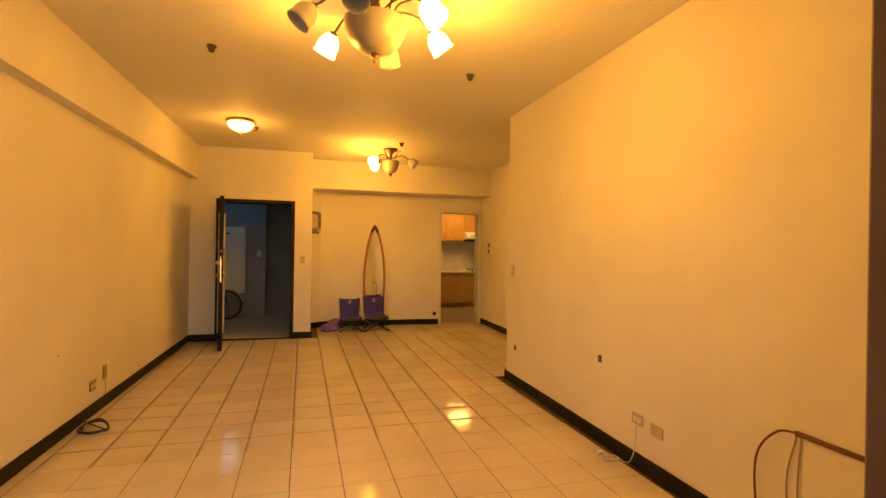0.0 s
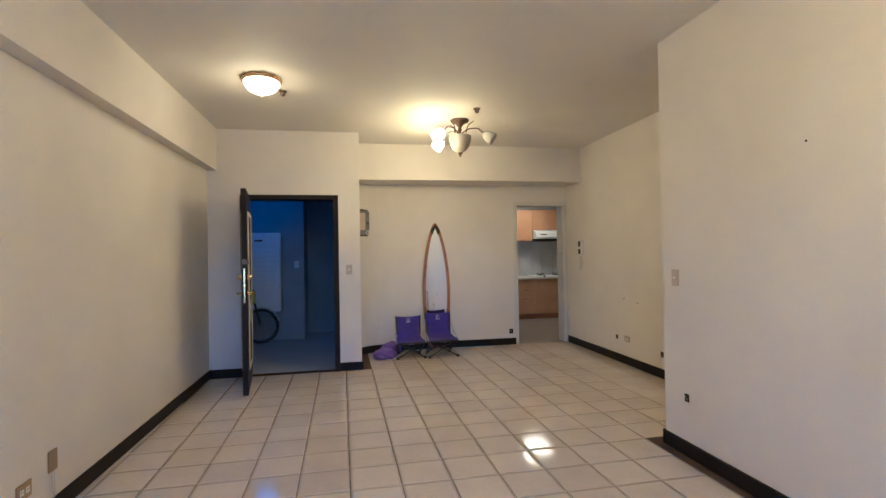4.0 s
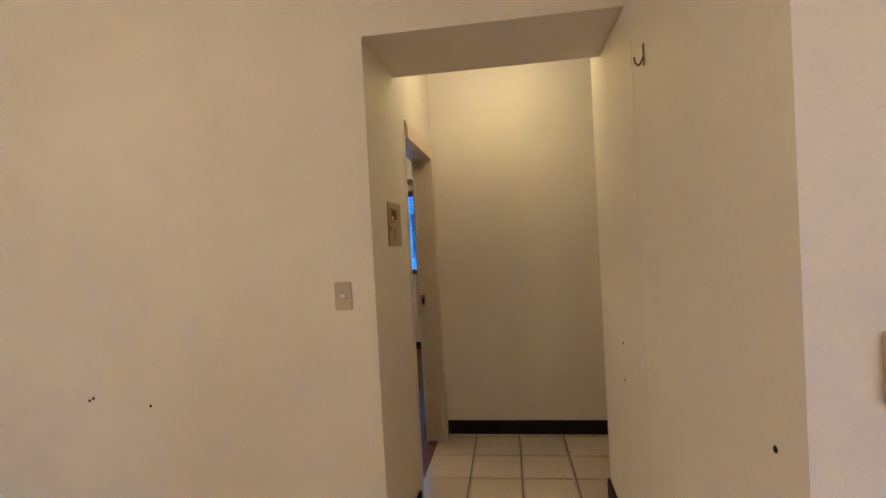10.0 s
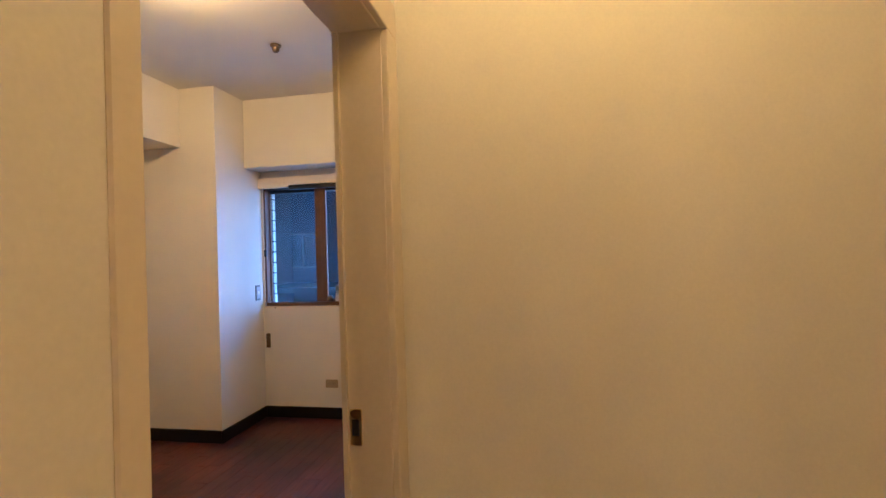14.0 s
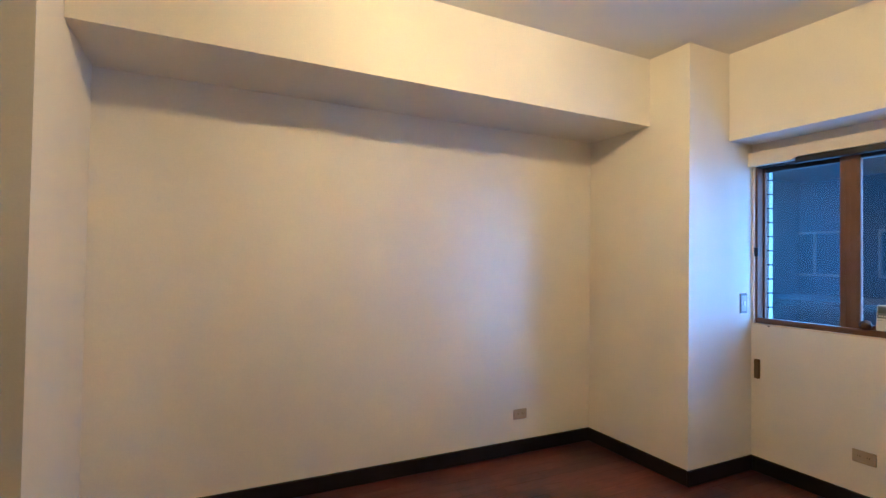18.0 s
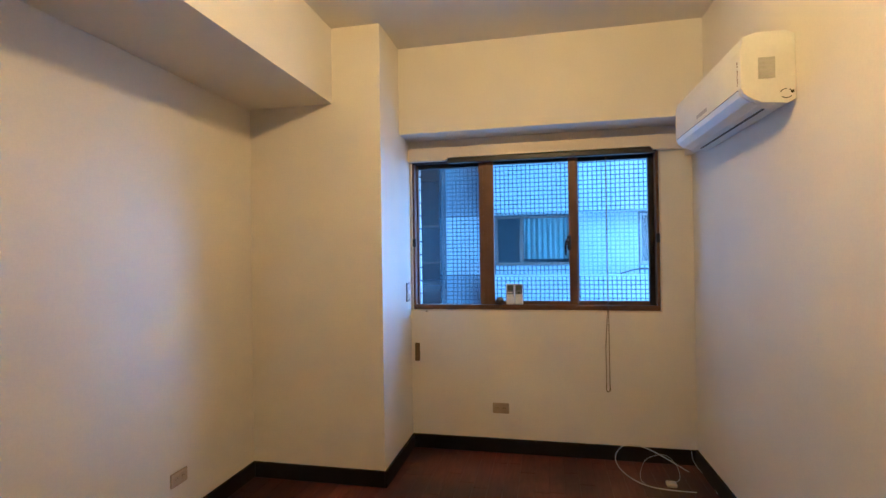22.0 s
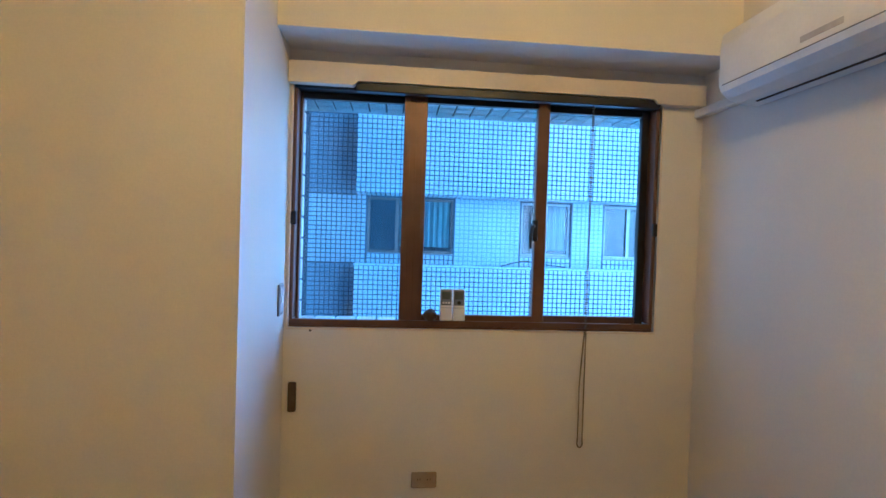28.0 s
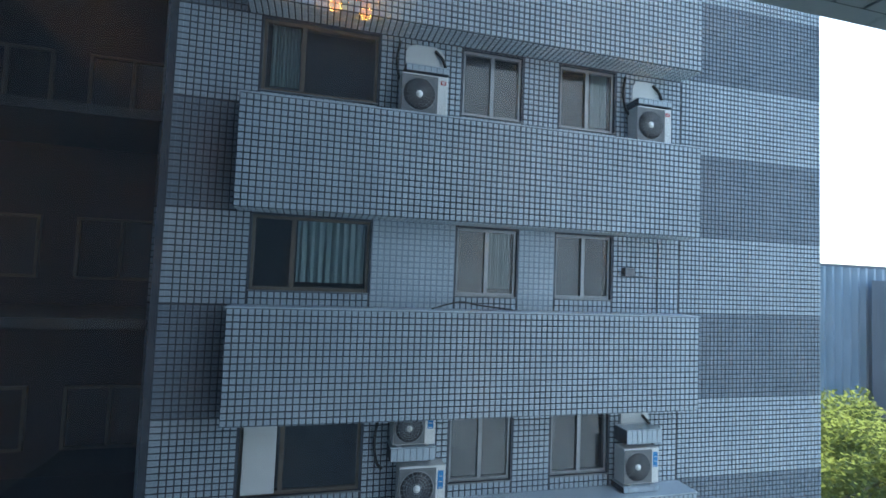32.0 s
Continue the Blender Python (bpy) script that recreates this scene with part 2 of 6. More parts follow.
def wood_floor_mat():
    m, nt, n, lk, p = nodes_of("worn_red_parquet")
    v = coords(nt)
    vs = coords(nt, (2.0, 22.0, 1.0))
    big = noise_tex(nt, v, 1.5, 4.0, 0.6)
    grain = noise_tex(nt, vs, 3.0, 5.0, 0.6)
    col = ramp(nt, grain, [(0.25, (0.060, 0.016, 0.010)), (0.5, (0.105, 0.030, 0.017)), (0.8, (0.16, 0.052, 0.028))])
    worn = ramp(nt, big, [(0.38, (0.30, 0.30, 0.31)), (0.52, (0.95, 0.95, 0.95)), (0.72, (1.45, 1.25, 1.05))])
    col = mixc(nt, 1.0, col, worn, "MULTIPLY")
    oi = n.new("ShaderNodeObjectInfo")
    rr = ramp(nt, oi.outputs["Random"], [(0.0, (0.72, 0.72, 0.72)), (1.0, (1.1, 1.05, 1.0))])
    col = mixc(nt, 1.0, col, rr, "MULTIPLY")
    lk.new(col, p.inputs["Base Color"])
    mr = n.new("ShaderNodeMapRange")
    mr.inputs[3].default_value, mr.inputs[4].default_value = 0.30, 0.55
    lk.new(big, mr.inputs[0])
    lk.new(mr.outputs[0], p.inputs["Roughness"])
    bump(nt, p, grain, 0.08)
    return m


PARQUET = wood_floor_mat()


# ---------------------------------------------------------------- mesh helpers
def box(bm, x0, x1, y0, y1, z0, z1, bevel=0.0, seg=2):
    m = Matrix.LocRotScale(((x0 + x1) / 2, (y0 + y1) / 2, (z0 + z1) / 2), None, (abs(x1 - x0), abs(y1 - y0), abs(z1 - z0)))
    r = bmesh.ops.create_cube(bm, size=1, matrix=m)
    if bevel:
        es = list({e for v in r["verts"] for e in v.link_edges})
        bmesh.ops.bevel(bm, geom=es, offset=bevel, segments=seg, affect="EDGES", profile=0.5)
    return bm


def cyl(bm, p0, p1, r0, r1=None, n=16, caps=True):
    p0, p1 = Vector(p0), Vector(p1)
    d = p1 - p0
    q = d.to_track_quat("Z", "Y").to_matrix().to_4x4()
    bmesh.ops.create_cone(bm, cap_ends=caps, segments=n, radius1=r0, radius2=r0 if r1 is None else r1, depth=d.length,
                          matrix=Matrix.Translation((p0 + p1) / 2) @ q)
    return bm


def lathe(bm, profile, n=24, m=None):
    """Turned shape from (radius, height) pairs."""
    rings = []
    m = m or Matrix()
    for r, z in profile:
        if r < 1e-5:
            rings.append([bm.verts.new(m @ Vector((0, 0, z)))])
        else:
            rings.append([bm.verts.new(m @ Vector((r * math.cos(2 * math.pi * k / n), r * math.sin(2 * math.pi * k / n), z))) for k in range(n)])
    for a, b in zip(rings, rings[1:]):
        for k in range(n):
            q = [a[k % len(a)], a[(k + 1) % len(a)], b[(k + 1) % len(b)], b[k % len(b)]]
            q = [v for i, v in enumerate(q) if v not in q[:i]]
            if len(q) > 2:
                bm.faces.new(q)
    for f in bm.faces:
        f.smooth = True
    return bm


def tube(bm, pts, r, n=8):
    """Round tube along points."""
    pts = [Vector(p) for p in pts]
    rings = []
    for i, p in enumerate(pts):
        d = (pts[min(i + 1, len(pts) - 1)] - pts[max(i - 1, 0)]).normalized()
        a = d.orthogonal().normalized() if i == 0 else (rings_a - d * rings_a.dot(d)).normalized()
        rings_a = a
        b = d.cross(a)
        rr = r[i] if isinstance(r, (list, tuple)) else r
        rings.append([bm.verts.new(p + rr * (a * math.cos(2 * math.pi * k / n) + b * math.sin(2 * math.pi * k / n))) for k in range(n)])
    for u, w in zip(rings, rings[1:]):
        for k in range(n):
            bm.faces.new((u[k], u[(k + 1) % n], w[(k + 1) % n], w[k])).smooth = True
    bm.faces.new(rings[0][::-1])
    bm.faces.new(rings[-1])
    return bm


def spline(pts, k=8):
    """Points along a smooth curve through pts."""
    p = [Vector(v) for v in pts]
    p = [2 * p[0] - p[1]] + p + [2 * p[-1] - p[-2]]
    out = []
    for i in range(1, len(p) - 2):
        for j in range(k):
            t = j / k
            a, b, c, d = p[i - 1], p[i], p[i + 1], p[i + 2]
            out.append(0.5 * ((2 * b) + (c - a) * t + (2 * a - 5 * b + 4 * c - d) * t * t + (3 * b - a - 3 * c + d) * t ** 3))
    return out + [p[-2]]


def prism(bm, outline, z0, z1, m=None):
    """Solid from a closed outline of (x, y) pairs, between two heights."""
    m = m or Matrix()
    lo = [bm.verts.new(m @ Vector((x, y, z0))) for x, y in outline]
    hi = [bm.verts.new(m @ Vector((x, y, z1))) for x, y in outline]
    bm.faces.new(lo[::-1])
    bm.faces.new(hi)
    for k in range(len(lo)):
        bm.faces.new((lo[k], lo[(k + 1) % len(lo)], hi[(k + 1) % len(lo)], hi[k]))
    return bm


def B():
    return bmesh.new()


def mesh_of(name, bm, material):
    bmesh.ops.recalc_face_normals(bm, faces=bm.faces)
    me = bpy.data.meshes.new(name)
    bm.to_mesh(me)
    bm.free()
    for mt in material if isinstance(material, (list, tuple)) else [material]:
        me.materials.append(mt)
    return me


def part(name, bm, material, parent, label=""):
    ob = new(name, mesh_of(name, bm, material))
    ob.parent = parent
    if label:
        tagged(ob, label)
    return ob


def thing(name, loc, label, category, group=""):
    ob = new(name)
    ob.empty_display_size = 0.1
    return tagged(ob, label, category, group)


def solid(name, bm, material, label, category="", kind="structure", group=""):
    return tagged(new(name, mesh_of(name, bm, material)), label, category, group, kind)


def lone(name, bm, material, label, category, group=""):
    return tagged(new(name, mesh_of(name, bm, material)), label, category, group)


def shade_off(ob):
    ob.visible_shadow = False
    return ob

# ---------------------------------------------------------------- plan
XL, XN, XR = -1.80, 2.00, 3.08        # left wall, near right wall, far right wall
YB, YD, YM = 0.415, 8.00, 9.07         # balcony wall, entry wall, mirror wall
XP = -0.08                            # corner of the entry wall
YS, YN = 5.15, 6.16                   # corridor, south and north face
XE = 4.705                            # corridor end wall
BS, BN, BW, WX = 6.285, 9.12, 3.24, 7.49   # bedroom: south, north, back, window wall
COLX, COLY = 6.852, 8.245               # bedroom column
HC, BC = 2.865, 2.80                 # ceilings
DX0, DX1 = 3.800, 4.56                # bedroom door, clear
WY0, WY1, WZ0, WZ1 = 6.540, 8.228, 0.997, 2.085   # bedroom window


def wall_y(bm, x0, x1, y0, y1, z1, holes=()):
    """Wall that runs along x, with holes (x0, x1, z0, z1)."""
    at = x0
    for a, b, c, d in sorted(holes):
        box(bm, at, a, y0, y1, 0, z1)
        if c > 0:
            box(bm, a, b, y0, y1, 0, c)
        box(bm, a, b, y0, y1, d, z1)
        at = b
    box(bm, at, x1, y0, y1, 0, z1)
    return bm


def wall_x(bm, y0, y1, x0, x1, z1, holes=()):
    at = y0
    for a, b, c, d in sorted(holes):
        box(bm, x0, x1, at, a, 0, z1)
        if c > 0:
            box(bm, x0, x1, a, b, 0, c)
        box(bm, x0, x1, a, b, d, z1)
        at = b
    box(bm, x0, x1, at, y1, 0, z1)
    return bm


WALLTXT = "cream painted plaster wall with faint scuffs"
# hall
solid("wall_left", box(B(), XL - 0.2, XL, YB - 0.2, YD + 0.2, 0, HC), PAINT, WALLTXT)
solid("wall_beam_left", box(B(), XL, XL + 0.11, YB, YD, 2.38, HC), PAINT, "painted ceiling beam along the long hall wall")
solid("wall_balcony", wall_y(B(), XL, XN, YB - 0.2, YB, HC, [(-1.3, 0.44, 0, 2.15)]), PAINT, "painted wall with a balcony doorway")
solid("wall_right_near", box(B(), XN, 3.0, YB - 0.2, YS - 0.001, 0, HC), PAINT, WALLTXT)
solid("wall_entry", wall_y(B(), XL, XP, YD, YD + 0.2, HC, [(-1.446, -0.335, 0, 2.10)]), PAINT, "cream wall round the entry door")
# splayed corner between the entry wall and the mirror wall
XQ = -0.18
arc = [(XQ, YD + 0.2), (XQ, 8.62)] + [(XQ + 0.51 * (1 - math.cos(a)), 8.62 + 0.45 * math.sin(a)) for a in [radians(10 * k) for k in range(1, 9)]] + [(0.33, YM)]
solid("wall_corner_curved", prism(B(), arc + [(0.33, YM + 0.2), (XQ - 0.05, YM + 0.2), (XQ - 0.05, YD + 0.2)], 0, HC), PAINT, "curved cream plaster corner wall")
solid("wall_mirror_side", wall_y(B(), 0.33, XR + 0.15, YM, YM + 0.2, HC, [(2.24, 3.05, 0, 2.125)]), PAINT, "cream wall with the kitchen doorway")
solid("wall_beam_far", box(B(), XQ, XR, 8.57, YM, 2.385, HC), PAINT, "painted ceiling beam above the kitchen doorway")
solid("wall_right_far", box(B(), XR, BW, YN, YM, 0, HC), PAINT, WALLTXT)
# corridor
solid("wall_corridor_south", box(B(), 3.0, 3.86, 3.2, YS, 0, HC), PAINT, WALLTXT)
solid("wall_corridor_header", box(B(), XR, 3.60, YS, YN, 2.253, HC), PAINT, "painted lintel beam over the corridor opening")
solid("wall_corridor_end", wall_x(B(), 3.2, YN, XE, XE + 0.15, HC, [(3.72, 4.52, 0, 1.97)]), PAINT, "ochre lit corridor end wall of painted plaster")
solid("wall_corridor_back", box(B(), 3.0, XE + 0.15, 3.05, 3.2, 0, HC), PAINT, WALLTXT)
solid("wall_bedroom_south", wall_y(B(), BW, WX + 0.2, YN, BS, HC, [(DX0 - 0.04, DX1 + 0.03, 0, 2.025)]), PAINT, "cream wall with the bedroom doorway")
# the plaster on the bedroom side runs slightly out of square towards the window
SKEW = 0.05 / (WX - 4.70)


def south_y(x):
    return BS + SKEW * (x - 4.70)


solid("wall_bedroom_south_plaster", prism(B(), [(4.70, BS), (WX, BS), (WX, south_y(WX))], 0, BC), PAINT, "cream plaster face of the bedroom wall")
# bedroom
solid("wall_bedroom_back", box(B(), BW - 0.158, BW, BS, BN, 0, BC), PAINT, WALLTXT)
solid("wall_bedroom_back_column", box(B(), BW, 3.585, 8.20, BN, 0, BC), PAINT, "painted column in the bedroom corner")
solid("wall_bedroom_north", box(B(), BW - 0.1, WX + 0.2, BN, BN + 0.2, 0, BC), PAINT, WALLTXT)
solid("wall_bedroom_beam", box(B(), 3.585, COLX, 8.555, BN, 2.335, BC), PAINT, "deep painted ceiling beam along the bedroom wall")
solid("wall_bedroom_column", box(B(), COLX, WX, COLY, BN, 0, BC), PAINT, "painted column beside the bedroom window")
solid("wall_window", wall_x(B(), BS, COLY + 0.3, WX, WX + 0.15, BC, [(WY0, WY1, WZ0, WZ1)]), PAINT, "cream wall with the bedroom window")
solid("wall_window_beam", box(B(), 7.245, WX, BS, COLY, 2.215, BC), PAINT, "painted beam over the bedroom window")
# ceilings
cb = box(B(), XL - 0.2, XR + 0.16, YB - 0.2, YM + 0.2, HC, HC + 0.12)
solid("ceiling_hall", cb, CEIL, "cream painted hall ceiling")
solid("ceiling_corridor", box(B(), XR + 0.16, XE + 0.15, 3.05, YN, 2.70, 2.82), CEIL, "cream painted corridor ceiling")
solid("ceiling_bedroom", box(B(), BW - 0.158, WX + 0.2, BS, BN + 0.2, BC, BC + 0.12), CEIL, "cream painted bedroom ceiling")
# floor bases
solid("floor_base_hall", box(B(), XL - 0.2, XR, YB - 0.2, YM, -0.12, -0.0045), GROUT, "dark grout bed between the floor tiles")
solid("floor_base_corridor", box(B(), XR, XE, 3.2, YN + 0.04, -0.12, -0.0045), GROUT, "dark grout bed between the corridor tiles")
solid("floor_base_bedroom", box(B(), BW, WX, YN + 0.04, BN, -0.12, -0.006), DARKWOOD, "dark bed under the bedroom parquet")

# balcony behind the start
solid("balcony_floor", box(B(), -1.9, 2.0, -1.3, YB - 0.2, -0.12, -0.01), GROUT, "balcony floor")
solid("balcony_wall", box(B(), -1.9, 2.0, -1.4, -1.3, 0, 1.0), PAINT, "balcony parapet")
solid("balcony_ceiling", box(B(), -1.9, 2.0, -1.4, YB - 0.2, HC, HC + 0.1), CEIL, "balcony ceiling")
solid("balcony_side_left", box(B(), -2.0, -1.9, -1.4, YB - 0.2, 0, HC), PAINT, "balcony side wall")
solid("balcony_side_right", box(B(), 2.0, 2.1, -1.4, YB - 0.2, 0, HC), PAINT, "balcony side wall")


def skirting(runs, name, label):
    """Black skirting boards; a run is (x0, y0, x1, y1, nx, ny), the normal points into the room."""
    par = tagged(new(name), label, "", "", "structure")
    for x0, y0, x1, y1, nx, ny in runs:
        t, h = 0.016, 0.10
        ax, bx = sorted((x0, x1)), sorted((y0, y1))
        xs = (ax[0] + min(0, nx * t), ax[1] + max(0, nx * t))
        ys = (bx[0] + min(0, ny * t), bx[1] + max(0, ny * t))
        part("board", box(B(), xs[0], xs[1], ys[0], ys[1], 0.002, h, 0.004, 1), SKIRT, par)
    return par


hall_skirt = skirting([
    (XL, YB, XL, YD - 0.016, 1, 0), (XL, YD, -1.446, YD, 0, -1), (-0.335, YD, XP, YD, 0, -1), (XP, YD - 0.016, XP, YD + 0.2, 1, 0), (XQ, YD + 0.2, XQ, 8.62, 1, 0),
    (0.33, YM, 2.235, YM, 0, -1), (XR, YN, XR, YM - 0.02, -1, 0), (XN, YB, XN, YS, -1, 0),
    (XN - 0.016, YS, 3.86, YS, 0, 1), (XR - 0.016, YN, DX0 - 0.11, YN, 0, -1), (XE, 4.62, XE, YN - 0.02, -1, 0), (3.86, 3.2, 3.86, YS, 1, 0)],
    "baseboard_hall", "black glossy hall skirting board")
part("board", prism(B(), [(x + 0.0, y) for x, y in arc[1:]] + [(0.33, YM - 0.016)] + [(x + 0.014, y - 0.012) for x, y in arc[-2:0:-1]], 0.002, 0.10), SKIRT, hall_skirt)
bedroom_skirt = skirting([
    (3.585, BN, COLX, BN, 0, -1), (COLX, COLY, COLX, BN - 0.016, -1, 0), (COLX - 0.016, COLY, WX, COLY, 0, -1),
    (WX, south_y(WX) + 0.016, WX, COLY - 0.016, -1, 0), (DX1 + 0.05, BS, 4.70, BS, 0, 1), (BW, BS, BW, 8.2, 1, 0), (BW, 8.2, 3.585, 8.2, 0, -1), (3.585, 8.2, 3.585, BN, 1, 0)],
    "baseboard_bedroom", "black glossy bedroom skirting board")
part("board", prism(B(), [(4.70, BS), (WX, south_y(WX)), (WX, south_y(WX) + 0.016), (4.70, BS + 0.016)], 0.002, 0.10), SKIRT, bedroom_skirt)


# ---------------------------------------------------------------- doors
def door_casing(name, x0, x1, z1, yface, depth, w, ny, label, mat, reveal=True):
    """Frame round an opening in a wall along x: two posts, head and mouldings."""
    par = tagged(new(name), label, "", "", "structure")
    y0, y1 = yface, yface + depth
    part("jamb", box(B(), x0 - 0.04, x0, y0 - 0.004, y1 - 0.002, 0, z1 + 0.04, 0.003, 1), mat, par)
    part("jamb", box(B(), x1, x1 + 0.03, y0 - 0.004, y1 - 0.002, 0, z1 + 0.04, 0.003, 1), mat, par)
    part("head", box(B(), x0, x1, y0 - 0.004, y1 - 0.002, z1, z1 + 0.04, 0.003, 1), mat, par)
    for f, s in ((y0, -1),):
        for k, (o, th) in enumerate(((0.0, 0.012), (0.022, 0.020))):
            ya, yb = sorted((f, f + s * th))
            if reveal:
                part("moulding", box(B(), x0 - w + o, x0 - 0.0015, ya, yb, 0, z1 + 0.0015, 0.004, 2), mat, par)
            part("moulding", box(B(), x1 + 0.0015, x1 + (w if k == 0 else w - o), ya, yb, 0, z1 + 0.0015, 0.004, 2), mat, par)
            part("moulding", box(B(), x0 - (w - o if reveal else 0.0), x1 + (w if k == 0 else w - o), ya, yb, z1 + 0.002, z1 + w - o, 0.004, 2), mat, par)
    return par


bedroom_frame = door_casing("door_frame_bedroom", DX0, DX1, 1.985, YN, BS - YN, 0.105, -1, "ochre painted moulded wooden door frame", TRIMPAINT, False)
part("strike_plate", box(B(), DX1 - 0.004, DX1 + 0.001, 6.235, 6.265, 0.955, 1.045, 0.001, 1), BRASS, bedroom_frame, "tarnished brass strike plate")
part("latch_hole", box(B(), DX1 - 0.006, DX1 - 0.003, 6.241, 6.259, 0.98, 1.02), BLACKM, bedroom_frame)
part("doorstop", box(B(), DX1 - 0.012, DX1 - 0.0005, 6.268, 6.281, 0, 1.985), TRIMPAINT, bedroom_frame)

FRAMEW = surface("pale_frame_paint", (0.66, 0.64, 0.58), (0.74, 0.72, 0.66), (0.35, 0.5), 2.0, 70.0, 0.06)
kitchen_frame = door_casing("door_frame_kitchen", 2.28, 3.02, 2.085, YM, 0.2, 0.055, -1, "cream painted kitchen door frame", FRAMEW)


def entry_door():
    par = tagged(new("door_frame_entry"), "dark stained wooden entry door frame", "", "", "structure")
    x0, x1, y0, y1 = -1.446, -0.335, YD - 0.022, YD + 0.2
    part("jamb", box(B(), x0, x0 + 0.06, y0, y1, 0, 2.105, 0.004, 1), DARKWOOD, par)
    part("jamb", box(B(), x1 - 0.06, x1, y0, y1, 0, 2.105, 0.004, 1), DARKWOOD, par)
    part("head", box(B(), x0 + 0.06, x1 - 0.06, y0, y1, 2.05, 2.105, 0.004, 1), DARKWOOD, par)
    part("threshold", box(B(), x0 + 0.06, x1 - 0.06, YD + 0.005, YD + 0.06, 0, 0.012, 0.003, 1), DARKWOOD, par)
    th = thing("entry_door", (0, 0, 0), "dark brown entry door standing open, panelled, with pale inlay strips", "door")
    hx, hy, L, T = 0.0, 0.0, 0.90, 0.05
    # the leaf lies along -y from its hinge; local frame
    part("leaf", box(B(), 0, T, -L, 0, 0.025, 2.06, 0.004, 2), DARKWOOD, th)
    for s, x in ((1, T), (-1, 0)):
        xa, xb = sorted((x, x + s * 0.014))
        part("inlay_strip", box(B(), xa, xb, -L + 0.17, -L + 0.20, 0.26, 1.82, 0.005, 2), TRIMPAINT, th, "pale beige moulding strip")
        part("inlay_strip", box(B(), xa, xb, -0.20, -0.17, 0.26, 1.82, 0.005, 2), TRIMPAINT, th)
        part("inlay_strip", box(B(), xa, xb, -L + 0.17, -0.17, 0.235, 0.265, 0.005, 2), TRIMPAINT, th)
        part("inlay_strip", box(B(), xa, xb, -L + 0.17, -0.17, 1.815, 1.845, 0.005, 2), TRIMPAINT, th)
        xa, xb = sorted((x, x + s * 0.006))
        part("panel", box(B(), xa, xb, -L + 0.205, -0.205, 0.27, 1.81, 0.003, 1), DARKWOOD, th)
    for s, x in ((1, T), (-1, 0)):
        m = Matrix.Translation((x, -L + 0.075, 1.02)) @ Matrix.Rotation(s * radians(90), 4, "Y")
        k = part("lever_rose", lathe(B(), [(0.026, 0), (0.026, 0.008), (0.012, 0.012), (0.011, 0.05), (0, 0.05)], 20, m), BRASS, th, "brass lever handle")
        part("lever", tube(B(), [(x + s * 0.045, -L + 0.075, 1.02), (x + s * 0.05, -L + 0.12, 1.025), (x + s * 0.048, -L + 0.19, 1.015)], [0.009, 0.009, 0.006]), BRASS, k)
        m = Matrix.Translation((x, -L + 0.075, 1.18)) @ Matrix.Rotation(s * radians(90), 4, "Y")
        part("deadbolt", lathe(B(), [(0.032, 0), (0.032, 0.012), (0.022, 0.02), (0.018, 0.04), (0.012, 0.045), (0, 0.045)], 20, m), BRASS, th, "brass deadlock")
    part("latch_plate", box(B(), 0.016, 0.034, -L - 0.003, -L, 0.93, 1.27, 0.001, 1), BRASS, th)
    part("door_viewer_box", box(B(), 0.004, T + 0.016, -L - 0.004, -L + 0.035, 1.31, 1.36, 0.006, 2), ANTIQUE, th)
    b = B()
    tube(b, spline([(T + 0.02, -L + 0.03, 0.98), (T + 0.03, -L + 0.03, 0.85), (T + 0.025, -L + 0.035, 0.74)], 5), 0.003, 6)
    part("key_strap", b, CABLE, th)
    for z in (0.3, 1.05, 1.8):
        part("hinge", cyl(B(), (T * 0.5 - 0.03, 0.006, z - 0.05), (T * 0.5 - 0.03, 0.006, z + 0.05), 0.008, n=10), BRASS, th)
    th.matrix_world = Matrix.Translation((-1.375, YD - 0.03, 0)) @ Matrix.Rotation(radians(8), 4, "Z")
    return th


entry_door()


def panel_door(name, m, w, h, label, mat):
    th = thing(name, (0, 0, 0), label, "door")
    part("leaf", box(B(), 0, w, -0.02, 0.02, 0.01, h, 0.003, 1), mat, th)
    for s in (-1, 1):
        for z0, z1 in ((0.18, 0.78), (0.92, h - 0.18)):
            ya, yb = sorted((s * 0.02, s * 0.026))
            for a, b, c, d in ((0.12, 0.14, z0, z1), (w - 0.14, w - 0.12, z0, z1), (0.14, w - 0.14, z0, z0 + 0.02), (0.14, w - 0.14, z1 - 0.02, z1)):
                part("moulding", box(B(), a, b, ya, yb, c, d, 0.003, 1), mat, th)
        mm = Matrix.Translation((w - 0.06, s * 0.02, 0.98)) @ Matrix.Rotation(-s * radians(90), 4, "X")
        part("knob", lathe(B(), [(0.025, 0), (0.025, 0.006), (0.01, 0.012), (0.01, 0.03), (0.026, 0.045), (0.024, 0.062), (0, 0.068)], 16, mm), ANTIQUE, th, "dark bronze door knob")
    th.matrix_world = m
    return th


